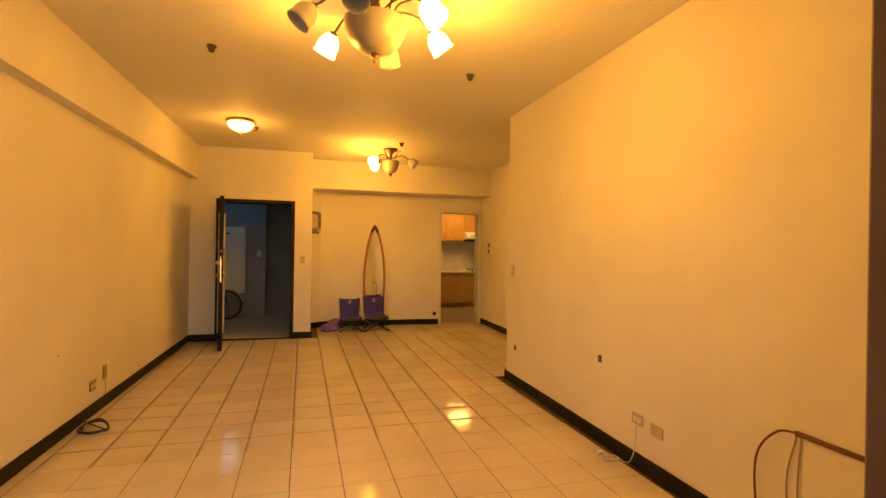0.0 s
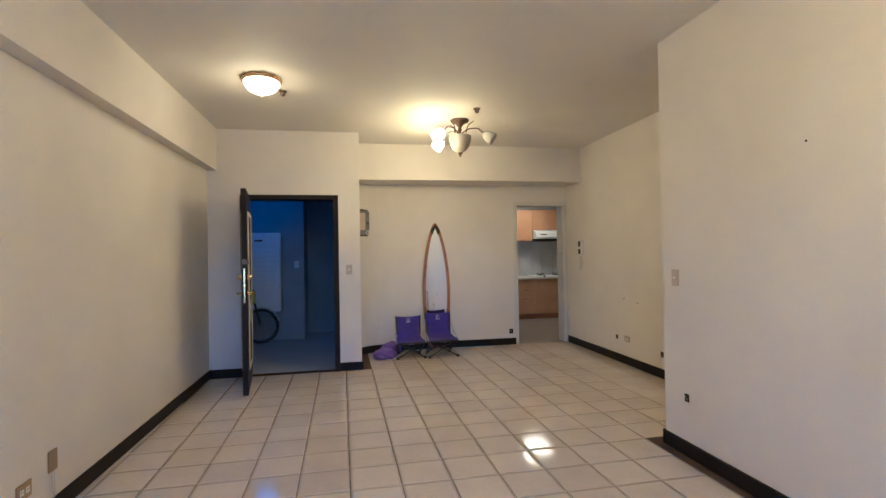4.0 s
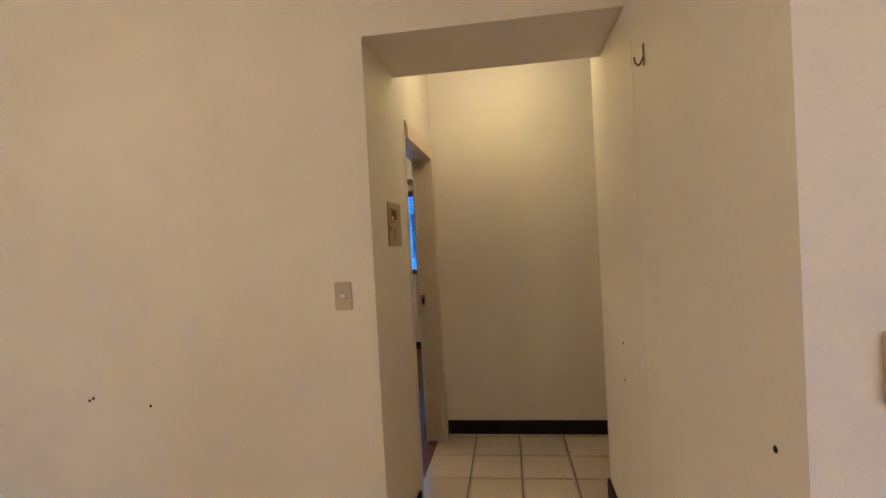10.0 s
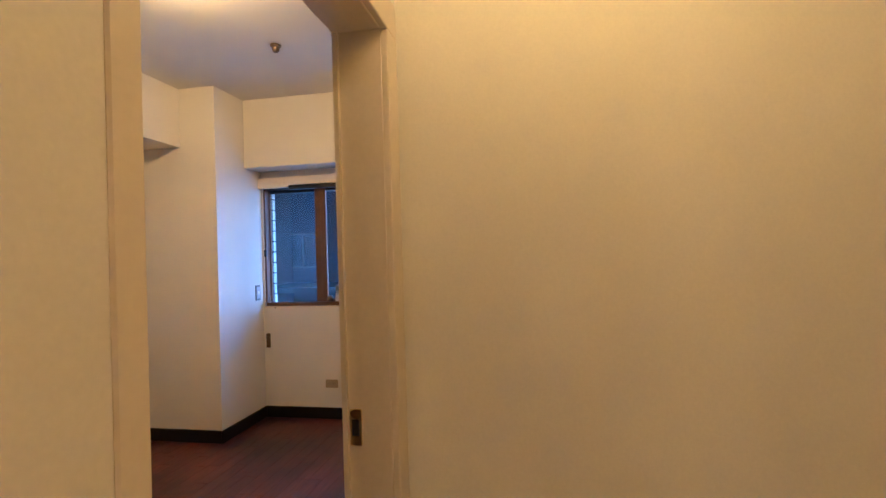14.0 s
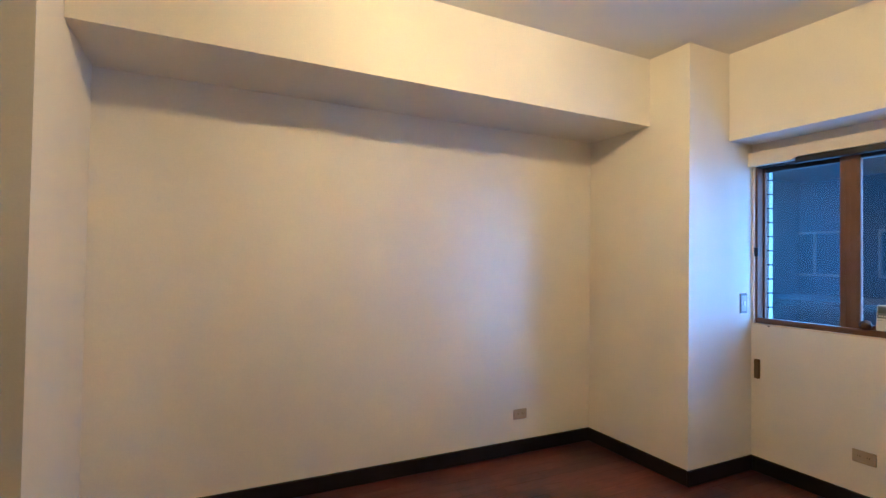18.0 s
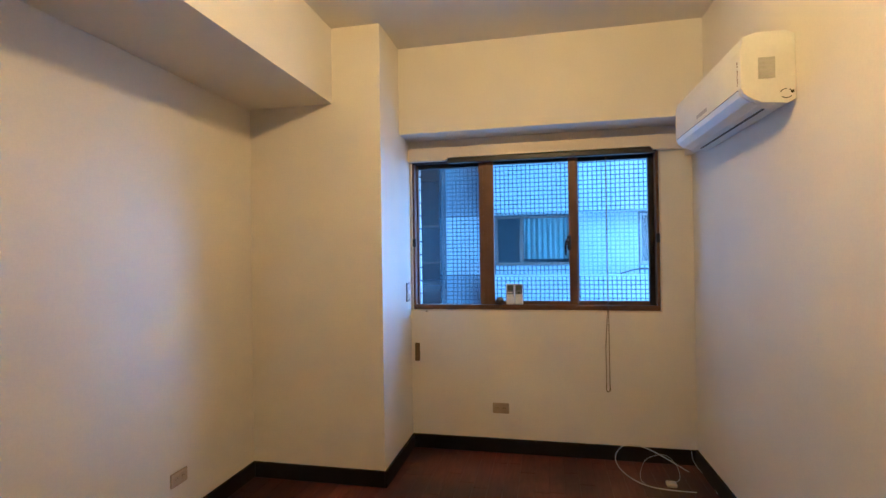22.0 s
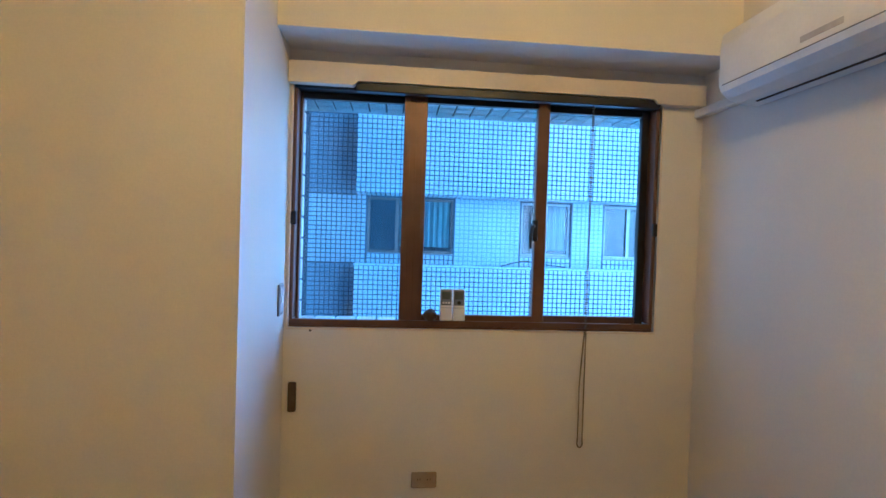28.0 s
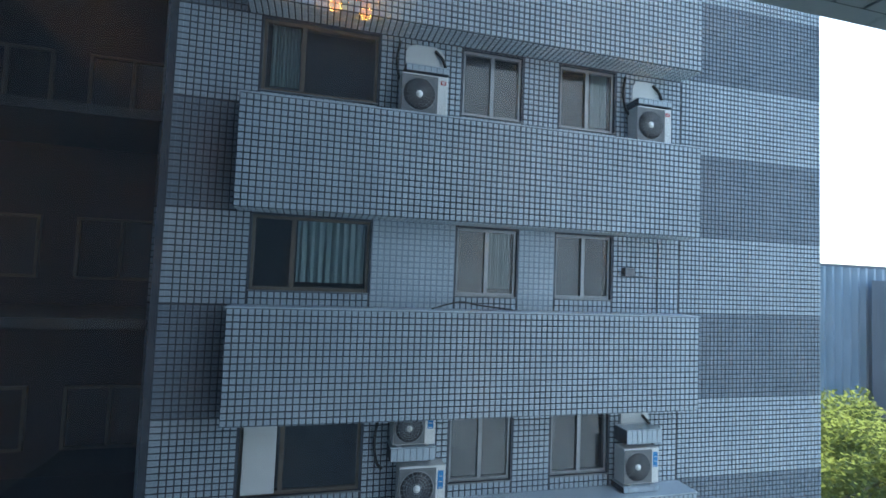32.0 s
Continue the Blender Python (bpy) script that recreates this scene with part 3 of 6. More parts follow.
# second corridor door, opened away from the corridor
frame2 = tagged(new("door_frame_corridor"), "ochre painted wooden door frame", "", "", "structure")
for a, b in ((3.69, 3.72), (4.52, 4.60)):
    part("jamb", box(B(), XE - 0.015, XE + 0.165, a, b, 0, 2.045, 0.004, 1), TRIMPAINT, frame2)
part("head", box(B(), XE - 0.015, XE + 0.165, 3.72, 4.52, 1.97, 2.045, 0.004, 1), TRIMPAINT, frame2)
panel_door("white_door", Matrix.Translation((XE + 0.19, 4.50, 0)) @ Matrix.Rotation(radians(-62), 4, "Z"), 0.76, 1.95, "white painted panelled door standing ajar", WHITEPAINT)
solid("wall_bath_back", box(B(), XE + 1.3, XE + 1.4, 3.0, 5.6, 0, HC), KTILE, "white tiled wall behind the corridor door")
solid("wall_bath_side", box(B(), XE + 0.15, XE + 1.3, 5.5, 5.6, 0, HC), KTILE, "white tiled side wall")
solid("wall_bath_south", box(B(), XE + 0.10, XE + 1.4, 2.9, 3.06, 0, HC), KTILE, "white tiled side wall")
solid("floor_bath", box(B(), XE, XE + 1.4, 2.9, 5.6, -0.1, -0.006), KFLOOR, "grey tiled floor")
solid("ceiling_bath", box(B(), XE + 0.15, XE + 1.4, 2.9, 5.6, 2.4, 2.5), CEIL, "white ceiling")

# brown balcony door frame beside the start of the walk
bf = tagged(new("door_frame_balcony"), "reddish brown wooden balcony door frame", "", "", "structure")
part("jamb", box(B(), 0.36, 0.44, YB - 0.2, YB + 0.012, 0, 2.15, 0.004, 1), BROWNTRIM, bf)
part("jamb", box(B(), -1.3, -1.22, YB - 0.2, YB + 0.012, 0, 2.15, 0.004, 1), BROWNTRIM, bf)
part("head", box(B(), -1.22, 0.36, YB - 0.2, YB + 0.012, 2.07, 2.15, 0.004, 1), BROWNTRIM, bf)

# ---------------------------------------------------------------- bedroom window
def bedroom_window():
    par = tagged(new("window_bedroom"), "bronze aluminium sliding window with three panes", "", "", "structure")
    x0, x1 = WX + 0.012, WX + 0.12
    part("frame_sill", box(B(), x0, x1, WY0, WY1, WZ0, WZ0 + 0.008, 0.002, 1), BRONZE, par)
    part("sill_lip", box(B(), x0, WX + 0.034, WY0, WY1, WZ0 + 0.008, WZ0 + 0.035, 0.004, 1), BRONZE, par)
    part("sill_track", box(B(), WX + 0.068, WX + 0.073, WY0, WY1, WZ0 + 0.008, WZ0 + 0.018, 0.001, 1), BLACKM, par)
    part("frame_head", box(B(), x0, x1, WY0, WY1, WZ1 - 0.03, WZ1, 0.004, 1), BLACKM, par)
    part("frame_side", box(B(), x0, x1, WY0, WY0 + 0.018, WZ0 + 0.035, WZ1 - 0.03, 0.003, 1), BRONZE, par)
    part("frame_side", box(B(), x0, x1, WY1 - 0.016, WY1, WZ0 + 0.035, WZ1 - 0.03, 0.003, 1), BRONZE, par)
    # sashes: rear left, front middle, rear right
    z0, z1 = WZ0 + 0.009, WZ1 - 0.03
    # right sash stile: its backlit shade is put in as black metal
    for a, b, x, l, r, h, gl, stile in ((7.70, 8.212, 0.075, 0.035, 0.012, 0.020, GLASSHAZE, BRONZE), (7.064, 7.742, 0.036, 0.056, 0.105, 0.061, GLASS, BRONZE), (6.558, 7.112, 0.075, 0.038, 0.06, 0.059, GLASS, BLACKM)):
        s = part("sash", box(B(), WX + x, WX + x + 0.03, a, a + l, z0, z1, 0.003, 1), stile, par)
        part("sash_post", box(B(), WX + x, WX + x + 0.03, b - r, b, z0, z1, 0.003, 1), BRONZE, s)
        part("sash_rail", box(B(), WX + x, WX + x + 0.03, a + l, b - r, z0, WZ0 + h, 0.003, 1), BRONZE, s)
        part("sash_rail", box(B(), WX + x, WX + x + 0.03, a + l, b - r, WZ1 - 0.06, z1, 0.003, 1), BLACKM, s)
        shade_off(part("pane", box(B(), WX + x + 0.012, WX + x + 0.017, a + l, b - r, WZ0 + h, WZ1 - 0.06), gl, s, "clear slightly dusty glass with haze tinted in"))
        if r > 0.1:
            for y in (b - 0.088, b - 0.058, b - 0.03):
                part("groove", box(B(), WX + x - 0.002, WX + x + 0.002, y, y + 0.006, z0, z1, 0.0008, 1), BRONZE, s)
    # pale bead of filler round the frame
    part("filler_bead", box(B(), WX - 0.004, WX + 0.012, WY0 - 0.008, WY1 + 0.008, WZ0 - 0.010, WZ0, 0.002, 1), TRIMPAINT, par, "pale filler bead")
    part("filler_bead", box(B(), WX - 0.004, WX + 0.012, WY0 - 0.010, WY0, WZ0, WZ1, 0.002, 1), TRIMPAINT, par)
    part("filler_bead", box(B(), WX - 0.004, WX + 0.012, WY1, WY1 + 0.010, WZ0, WZ1, 0.002, 1), TRIMPAINT, par)
    h = part("handle", box(B(), WX + 0.020, WX + 0.040, 7.108, 7.132, 1.41, 1.51, 0.004, 1), BLACKM, par, "black crescent window handle")
    part("lever", tube(B(), [(WX + 0.03, 7.122, 1.485), (WX + 0.014, 7.138, 1.475), (WX + 0.010, 7.145, 1.43), (WX + 0.014, 7.143, 1.375)], [0.009, 0.009, 0.008, 0.006]), BLACKM, h)
    part("blind_rail", box(B(), WX - 0.028, WX + 0.011, WY0 + 0.02, WY1 - 0.27, WZ1 - 0.042, WZ1 - 0.004, 0.004, 1), BLACKM, par, "black blind head rail")
    part("pelmet", prism(B(), [(6.35, 2.060), (6.58, 2.060), (6.60, 2.082), (7.945, 2.082), (7.97, 2.062), (COLY - 0.002, 2.062), (COLY - 0.002, 2.155), (6.35, 2.155)], WX - 0.042, WX - 0.001, Matrix(((0, 0, 1, 0), (1, 0, 0, 0), (0, 1, 0, 0), (0, 0, 0, 1)))), TRIMPAINT, par, "cream painted pelmet board with chipped ends")
    for y, z in ((WY1 - 0.012, 1.48), (WY0 + 0.01, 1.48)):
        part("side_latch", box(B(), WX - 0.003, WX + 0.013, y - 0.012, y + 0.012, z - 0.03, z + 0.03, 0.004, 1), BLACKM, par)
    return par


bedroom_window()

# ---------------------------------------------------------------- lamps of the place
def tulip_profile(s=1.0):
    return [(0.022 * s, 0), (0.03 * s, -0.006 * s), (0.052 * s, -0.035 * s), (0.062 * s, -0.07 * s), (0.060 * s, -0.10 * s), (0.066 * s, -0.122 * s),
            (0.062 * s, -0.122 * s), (0.055 * s, -0.10 * s), (0.056 * s, -0.07 * s), (0.046 * s, -0.036 * s), (0.02 * s, -0.01 * s)]


def chandelier(name, x, y, top, arms, bowl_r, arm_r, drop, label, group="", lean=38):
    """Ceiling lamp: canopy, stem, alabaster bowl and arms with tulip shades. arms: (degrees, lit)."""
    th = thing(name, (x, y, top), label, "ceiling lamp", group)
    th.matrix_world = Matrix.Translation((x, y, top))
    part("canopy", lathe(B(), [(0, 0), (0.10, 0), (0.105, -0.015), (0.09, -0.03), (0.05, -0.045), (0.03, -0.07), (0.016, -0.09), (0.026, -0.11), (0.016, -0.13), (0.014, -drop), (0, -drop)], 24), ANTIQUE, th, "antique brass canopy")
    zb = -drop
    part("bowl", lathe(B(), [(bowl_r, zb + 0.02), (bowl_r * 0.97, zb - 0.03), (bowl_r * 0.83, zb - 0.09), (bowl_r * 0.55, zb - 0.14), (bowl_r * 0.15, zb - 0.165), (0, zb - 0.165),
                             ] + [(bowl_r * 0.5, zb - 0.13), (bowl_r * 0.78, zb - 0.085), (bowl_r * 0.93, zb - 0.03), (bowl_r * 0.96, zb + 0.02), (bowl_r, zb + 0.02)], 32), BOWL, th, "cream alabaster glass bowl")
    part("finial", lathe(B(), [(0, zb - 0.16), (0.03, zb - 0.165), (0.02, zb - 0.185), (0.008, zb - 0.195), (0.012, zb - 0.205), (0, zb - 0.215)], 14), ANTIQUE, th)
    for deg, lit in arms:
        c, s = math.cos(radians(deg)), math.sin(radians(deg))
        P3 = lambda r, z: (c * r, s * r, z)
        a = part("arm", tube(B(), spline([P3(0.02, -drop * 0.75), P3(bowl_r * 0.75, -drop * 0.55), P3(arm_r * 0.72, -drop * 0.55), P3(arm_r * 0.9, -drop * 0.75), P3(arm_r, -drop * 0.86)], 6), 0.0065, 8), ANTIQUE, th)
        part("leaf_curl", tube(B(), spline([P3(bowl_r * 0.55, -drop * 0.75), P3(bowl_r * 0.75, -drop * 0.35), P3(bowl_r * 1.25, -drop * 0.12)], 5), [0.006] * 10 + [0.002], 6), ANTIQUE, a)
        tilt = Matrix.Translation(P3(arm_r, -drop * 0.86)) @ Matrix.Rotation(radians(deg), 4, "Z") @ Matrix.Rotation(radians(-lean), 4, "Y")
        part("socket", lathe(B(), [(0, 0.012), (0.02, 0.01), (0.027, -0.005), (0.024, -0.02), (0, -0.02)], 14, tilt), ANTIQUE, a)
        shade = part("shade", lathe(B(), tulip_profile(1.05), 20, tilt), LIT if lit else FROST, a, "glowing tulip glass shade" if lit else "unlit frosted tulip glass shade")
        if lit:
            p = Vector((x, y, top)) + Vector(P3(arm_r + 0.10, -drop * 0.86 - 0.225))
            bulb = part("bulb", lathe(B(), [(0, 0), (0.012, -0.005), (0.02, -0.04), (0.03, -0.07), (0.022, -0.095), (0, -0.105)], 12, tilt), LITW, a, "lit bulb")
            shade_off(bulb)
            lamp("bulb_light", "POINT", p, LAMP_W, WARM, 0.03)
    return th


LAMP_W = 3.4
chandelier("chandelier", 0.24, 2.86, HC, [(70, 0), (130, 1), (10, 1), (-50, 1), (190, 0), (250, 0)], 0.175, 0.34, 0.22, "antique brass chandelier with six tulip shades, three lit", "hall chandeliers")
LAMP_W = 3.45
chandelier("chandelier", 1.02, 7.30, HC, [(125, 1), (215, 1), (-25, 0)], 0.125, 0.27, 0.20, "antique brass chandelier with three tulip shades, two lit", "hall chandeliers", 56)

def dish_lamp(x, y, top):
    th = thing("dish_ceiling_lamp", (x, y, top), "brass ceiling lamp with clear amber glass dish and two lit bulbs", "ceiling lamp")
    th.matrix_world = Matrix.Translation((x, y, top))
    part("canopy", lathe(B(), [(0, 0), (0.09, 0), (0.095, -0.012), (0.07, -0.025), (0.02, -0.035), (0.012, -0.12), (0, -0.12)], 24), BRASS, th, "brass canopy and stem")
    dish = part("dish", lathe(B(), [(0.205, -0.075), (0.20, -0.088), (0.15, -0.112), (0.08, -0.124), (0.0, -0.127), (0.0, -0.122), (0.08, -0.119), (0.148, -0.107), (0.196, -0.084), (0.205, -0.075)], 36), DISHGLASS, th, "clear amber glass dish")
    shade_off(dish)
    part("finial", lathe(B(), [(0, -0.122), (0.016, -0.128), (0.010, -0.142), (0, -0.15)], 14), BRASS, th)
    for dx, dy in ((0.012, 0.075), (-0.012, -0.075)):
        b = part("bulb", lathe(B(), [(0, -0.045), (0.012, -0.047), (0.026, -0.065), (0.026, -0.08), (0.014, -0.098), (0, -0.102)], 14, Matrix.Translation((dx, dy, 0))), LITW, th, "lit bulb")
        shade_off(b)
        lamp("bulb_light", "POINT", (x + dx, y + dy, top - 0.075), 3.1, WARM, 0.03)
    return th


DISHGLASS = glass_mat("amber_dish_glass", (0.95, 0.80, 0.55), 0.05)
dish_lamp(5.29, 7.375, BC)


def flush_lamp(x, y, top, w, label, tint, drop):
    th = thing("flush_ceiling_lamp", (x, y, top), label, "ceiling lamp")
    th.matrix_world = Matrix.Translation((x, y, top))
    part("rim", lathe(B(), [(0, 0), (0.155, 0), (0.165, -0.012), (0.16, -0.03), (0.14, -0.035), (0, -0.03)], 28), BRASS, th, "brass rim")
    shade_off(part("shade", lathe(B(), [(0.145, -0.03), (0.14, -0.06), (0.11, -0.10), (0.06, -0.125), (0, -0.13)], 28), LIT, th, "lit ribbed glass shade"))
    part("finial", lathe(B(), [(0, -0.125), (0.014, -0.13), (0.008, -0.15), (0, -0.16)], 12), BRASS, th)
    lamp("flush_light", "POINT", (x, y, top - drop), w, tint, 0.14)
    return th


flush_lamp(-0.90, 6.25, HC, 1.7, "brass rimmed flush ceiling lamp with lit glass bowl", WARM, 0.19)
flush_lamp(4.10, 5.62, 2.70, 0.9, "brass rimmed flush corridor lamp with lit glass bowl", (1.0, 0.43, 0.008), 0.34)

# daylight and side rooms
lamp("balcony_daylight", "AREA", (-0.4, YB - 0.75, 1.35), 0.8, (0.80, 0.90, 1.0), 1.5, (-0.4, 4.0, 1.0), 1.9)
lamp("window_daylight", "AREA", (WX + 0.25, 7.38, 1.54), 0.41, (0.75, 0.88, 1.0), 1.6, (4.0, 7.38, 1.2), 1.0)
# bright open sky past the end of the building opposite falls aslant through the window
slant = lamp("window_skylight", "AREA", (WX + 0.42, 6.86, 1.56), 0.085, (0.78, 0.86, 1.0), 0.85, (WX + 0.42 - 0.6, 6.86 + 0.8, 1.50), 0.95)
slant.data.spread = radians(32)
lamp("lobby_light", "POINT", (-1.55, 9.50, 2.30), 0.60, (0.16, 0.52, 1.0), 0.28)
lamp("kitchen_light", "AREA", (3.32, 11.15, 2.50), 3.9, (1.0, 0.52, 0.16), 0.45, (3.32, 11.151, 0.0), 0.6)
lamp("bath_light", "POINT", (XE + 0.75, 4.2, 2.2), 0.03, (0.8, 0.9, 1.0), 0.1)

# ---------------------------------------------------------------- lobby
solid("floor_lobby", box(B(), -3.2, -0.232, YD + 0.062, 12.4, -0.1, 0.003), LOBBYFLOOR, "smooth grey lobby floor")
solid("wall_lobby_back", box(B(), -3.2, -0.96, 10.46, 10.6, 0, HC), LOBBYWALL, "grey painted lobby wall")
solid("wall_lobby_recess", box(B(), -1.1, -0.96, 10.6, 12.3, 0, HC), LOBBYWALL, "dark lobby recess wall")
solid("wall_lobby_far", box(B(), -0.96, -0.2, 11.1, 11.25, 0, HC), LOBBYWALL, "dark lobby recess back wall")
solid("wall_lobby_left", box(B(), -3.3, -3.2, YD + 0.2, 10.6, 0, HC), LOBBYWALL, "grey painted lobby wall")
solid("wall_lobby_right", box(B(), -0.24, -0.231, YD + 0.2, 11.1, 0, HC), LOBBYWALL, "grey painted lobby wall")
solid("ceiling_lobby", box(B(), -3.3, -0.232, YD + 0.2, 12.4, 2.60, 2.7), LOBBYWALL, "grey lobby ceiling")
solid("wall_lobby_front", box(B(), -3.2, XL - 0.2, YD, YD + 0.2, 0, HC), LOBBYWALL, "grey painted lobby wall")


def louvre_cabinet():
    th = thing("louvred_shoe_cabinet", (-1.65, 10.45, 0.5), "pale louvred cabinet hung on the lobby wall", "cabinet")
    th.matrix_world = Matrix.Translation((-1.655, 10.455, 0.49))
    part("body", box(B(), -0.33, 0.33, -0.12, 0, 0, 1.28, 0.006, 2), WHITEPAINT, th)
    part("flap", box(B(), -0.315, 0.315, -0.132, -0.12, 1.07, 1.265, 0.004, 1), WHITEPAINT, th)
    part("grip", box(B(), -0.06, 0.06, -0.145, -0.132, 1.14, 1.165, 0.003, 1), BLACKP, th)
    for k in range(13):
        z = 0.05 + 0.076 * k
        b = B()
        prism(b, [(-0.12, z), (-0.12, z + 0.066), (-0.136, z + 0.008), (-0.136, z)], -0.30, 0.30, Matrix(((0, 0, 1, 0), (1, 0, 0, 0), (0, 1, 0, 0), (0, 0, 0, 1))))
        part("slat", b, WHITEPAINT, th)
    return th


louvre_cabinet()


GUARD = surface("pale_mudguard", (0.50, 0.50, 0.48), (0.60, 0.60, 0.58), (0.35, 0.5), 8.0, 60.0, 0.05)


def bicycle():
    th = thing("bicycle", (0, 0, 0), "dark bicycle in the lobby with a yellow cloth strip", "bicycle")
    R = 0.28
    for cx, nm in ((-1.62, "front_wheel"), (-2.58, "rear_wheel")):
        m = Matrix.Translation((cx, 10.22, R)) @ Matrix.Rotation(radians(90), 4, "X")
        w = part(nm, lathe(B(), [(0.02, -0.03), (0.03, -0.02), (0.03, 0.02), (0.02, 0.03), (0.02, -0.03)], 12, m), CHROME, th)
        prof = [(R - 0.022 + 0.022 * math.cos(a), 0.022 * math.sin(a)) for a in [2 * math.pi * k / 8 for k in range(9)]]
        part("tyre", lathe(B(), prof, 36, m), RUBBER, w, "black rubber tyre")
        prof = [(R - 0.052 + 0.009 * math.cos(a), 0.012 * math.sin(a)) for a in [2 * math.pi * k / 6 for k in range(7)]]
        part("rim", lathe(B(), prof, 36, m), CHROME, w)
        for k in range(16):
            a = 2 * math.pi * k / 16
            part("spoke", cyl(B(), (cx + 0.025 * math.cos(a), 10.22, R + 0.025 * math.sin(a)), (cx + (R - 0.05) * math.cos(a), 10.22, R + (R - 0.05) * math.sin(a)), 0.0016, n=5), CHROME, w)
    F = lambda *p: [(x, 10.22, z) for x, z in p]
    part("fork", tube(B(), F((-1.62, R), (-1.70, 0.62), (-1.74, 0.80)), 0.016), BLACKM, th)
    part("frame_tube", tube(B(), F((-1.72, 0.66), (-2.15, 0.33)), 0.02), BLACKM, th)
    part("frame_tube", tube(B(), F((-1.73, 0.74), (-2.27, 0.68)), 0.018), BLACKM, th)
    part("seat_tube", tube(B(), F((-2.15, 0.30), (-2.30, 0.82)), 0.017), BLACKM, th)
    part("chain_stay", tube(B(), F((-2.15, 0.31), (-2.58, R)), 0.012), BLACKM, th)
    part("seat_stay", tube(B(), F((-2.27, 0.68), (-2.58, R)), 0.01), BLACKM, th)
    part("saddle", box(B(), -2.44, -2.18, 10.15, 10.29, 0.82, 0.87, 0.02, 3), BLACKP, th)
    part("handlebar", tube(B(), spline([(-1.68, 9.98, 0.86), (-1.74, 10.1, 0.85), (-1.75, 10.22, 0.83), (-1.74, 10.34, 0.85), (-1.68, 10.43, 0.86)], 5), 0.013), BLACKM, th)
    part("mudguard", tube(B(), [(-1.62 + (R + 0.012) * math.cos(radians(a)), 10.22, R + (R + 0.012) * math.sin(radians(a))) for a in range(15, 150, 9)], 0.013, 8), GUARD, th, "pale curved mudguard")
    part("bar_cover", box(B(), -1.695, -1.655, 9.97, 10.05, 0.66, 0.86, 0.02, 2), YELLOW, th, "yellow cloth strip")
    return th


bicycle()


DGAP = surface("switch_gap_grey", (0.16, 0.15, 0.13), (0.22, 0.20, 0.18), (0.5, 0.6), 9.0, 60.0, 0.02)


def plate(name, m, w, h, label, category, mat, bits=(), d=0.009, group=""):
    """Wall plate; its face looks along the pose's local -y, centre at the origin. bits: (part, x, z, w, h, depth, material)."""
    th = thing(name, (0, 0, 0), label, category, group)
    part("cover", box(B(), -w / 2, w / 2, -d, 0, -h / 2, h / 2, min(0.006, d * 0.6), 3), mat, th)
    for nm, x, z, ww, hh, dd, mt in bits:
        part(nm, box(B(), x - ww / 2, x + ww / 2, -d - dd, -d + 0.001, z - hh / 2, z + hh / 2, min(0.002, abs(dd) / 3), 1), mt, th)
    th.matrix_world = m
    return th


def facing(x, y, z, d):
    """Pose on a wall: d is the side of the world that the face looks at."""
    return Matrix.Translation((x, y, z)) @ Matrix.Rotation(radians({"-y": 0, "+x": 90, "+y": 180, "-x": -90}[d]), 4, "Z")


SW = [("rocker_frame", 0, 0, 0.030, 0.021, 0.0016, DGAP), ("rocker", 0, 0, 0.026, 0.017, 0.0045, WPLASTIC), ("rocker_mark", 0.006, 0.001, 0.004, 0.005, 0.0052, BLACKP)]
OUT = [("socket", -0.022, 0, 0.028, 0.03, 0.002, WPLASTIC), ("socket", 0.022, 0, 0.028, 0.03, 0.002, WPLASTIC)] + \
      [("slot", x, 0.004, 0.003, 0.01, 0.0026, BLACKP) for x in (-0.028, -0.017, 0.017, 0.028)]
AGEDPL = surface("aged_beige_plastic", (0.36, 0.29, 0.20), (0.44, 0.36, 0.26), (0.35, 0.5), 8.0, 90.0, 0.03)
OUTB = [(n, x, z, w, h, d, AGEDPL if n == "socket" else m) for n, x, z, w, h, d, m in OUT]
BROWNPL = surface("aged_brown_plastic", (0.26, 0.19, 0.10), (0.34, 0.25, 0.14), (0.35, 0.5), 8.0, 90.0, 0.03)
SG, OG = "wall switches", "wall sockets"
plate("light_switch", facing(-0.215, YD, 1.21, "-y"), 0.072, 0.115, "ivory plastic light switch on the cream wall", "switch", PLASTIC, SW, group=SG)
plate("light_switch", facing(XR, 6.294, 1.215, "-x"), 0.072, 0.115, "ivory plastic light switch on the cream wall", "switch", PLASTIC, SW, group=SG)
plate("light_switch", facing(XN, 5.005, 1.188, "-x"), 0.072, 0.115, "ivory plastic light switch on the cream wall", "switch", PLASTIC, SW, group=SG)
plate("light_switch", facing(4.643, BS, 1.134, "+y"), 0.072, 0.115, "ivory plastic light switch beside the bedroom door", "switch", PLASTIC, SW, group=SG)
plate("light_switch", facing(-1.08, 10.46, 1.25, "-y"), 0.072, 0.115, "white light switch on the grey lobby wall", "switch", WPLASTIC, SW, group=SG)
plate("wall_socket", facing(XR, 7.427, 0.31, "-x"), 0.115, 0.072, "beige double wall socket", "socket", PLASTIC, OUT, group=OG)
plate("wall_socket", facing(XN, 2.90, 0.315, "-x"), 0.115, 0.072, "beige double wall socket", "socket", PLASTIC, OUT, group=OG)
plate("wall_socket", facing(XN, 2.715, 0.30, "-x"), 0.115, 0.072, "beige blank wall plate", "socket", PLASTIC, group=OG)
plate("wall_socket", facing(XL, 4.75, 0.245, "+x"), 0.115, 0.085, "brown double wall socket", "socket", BROWNPL, OUT, group=OG)
plate("wall_socket", facing(XL, 4.99, 0.30, "+x"), 0.08, 0.115, "brown telephone wall plate", "socket", BROWNPL, group=OG)
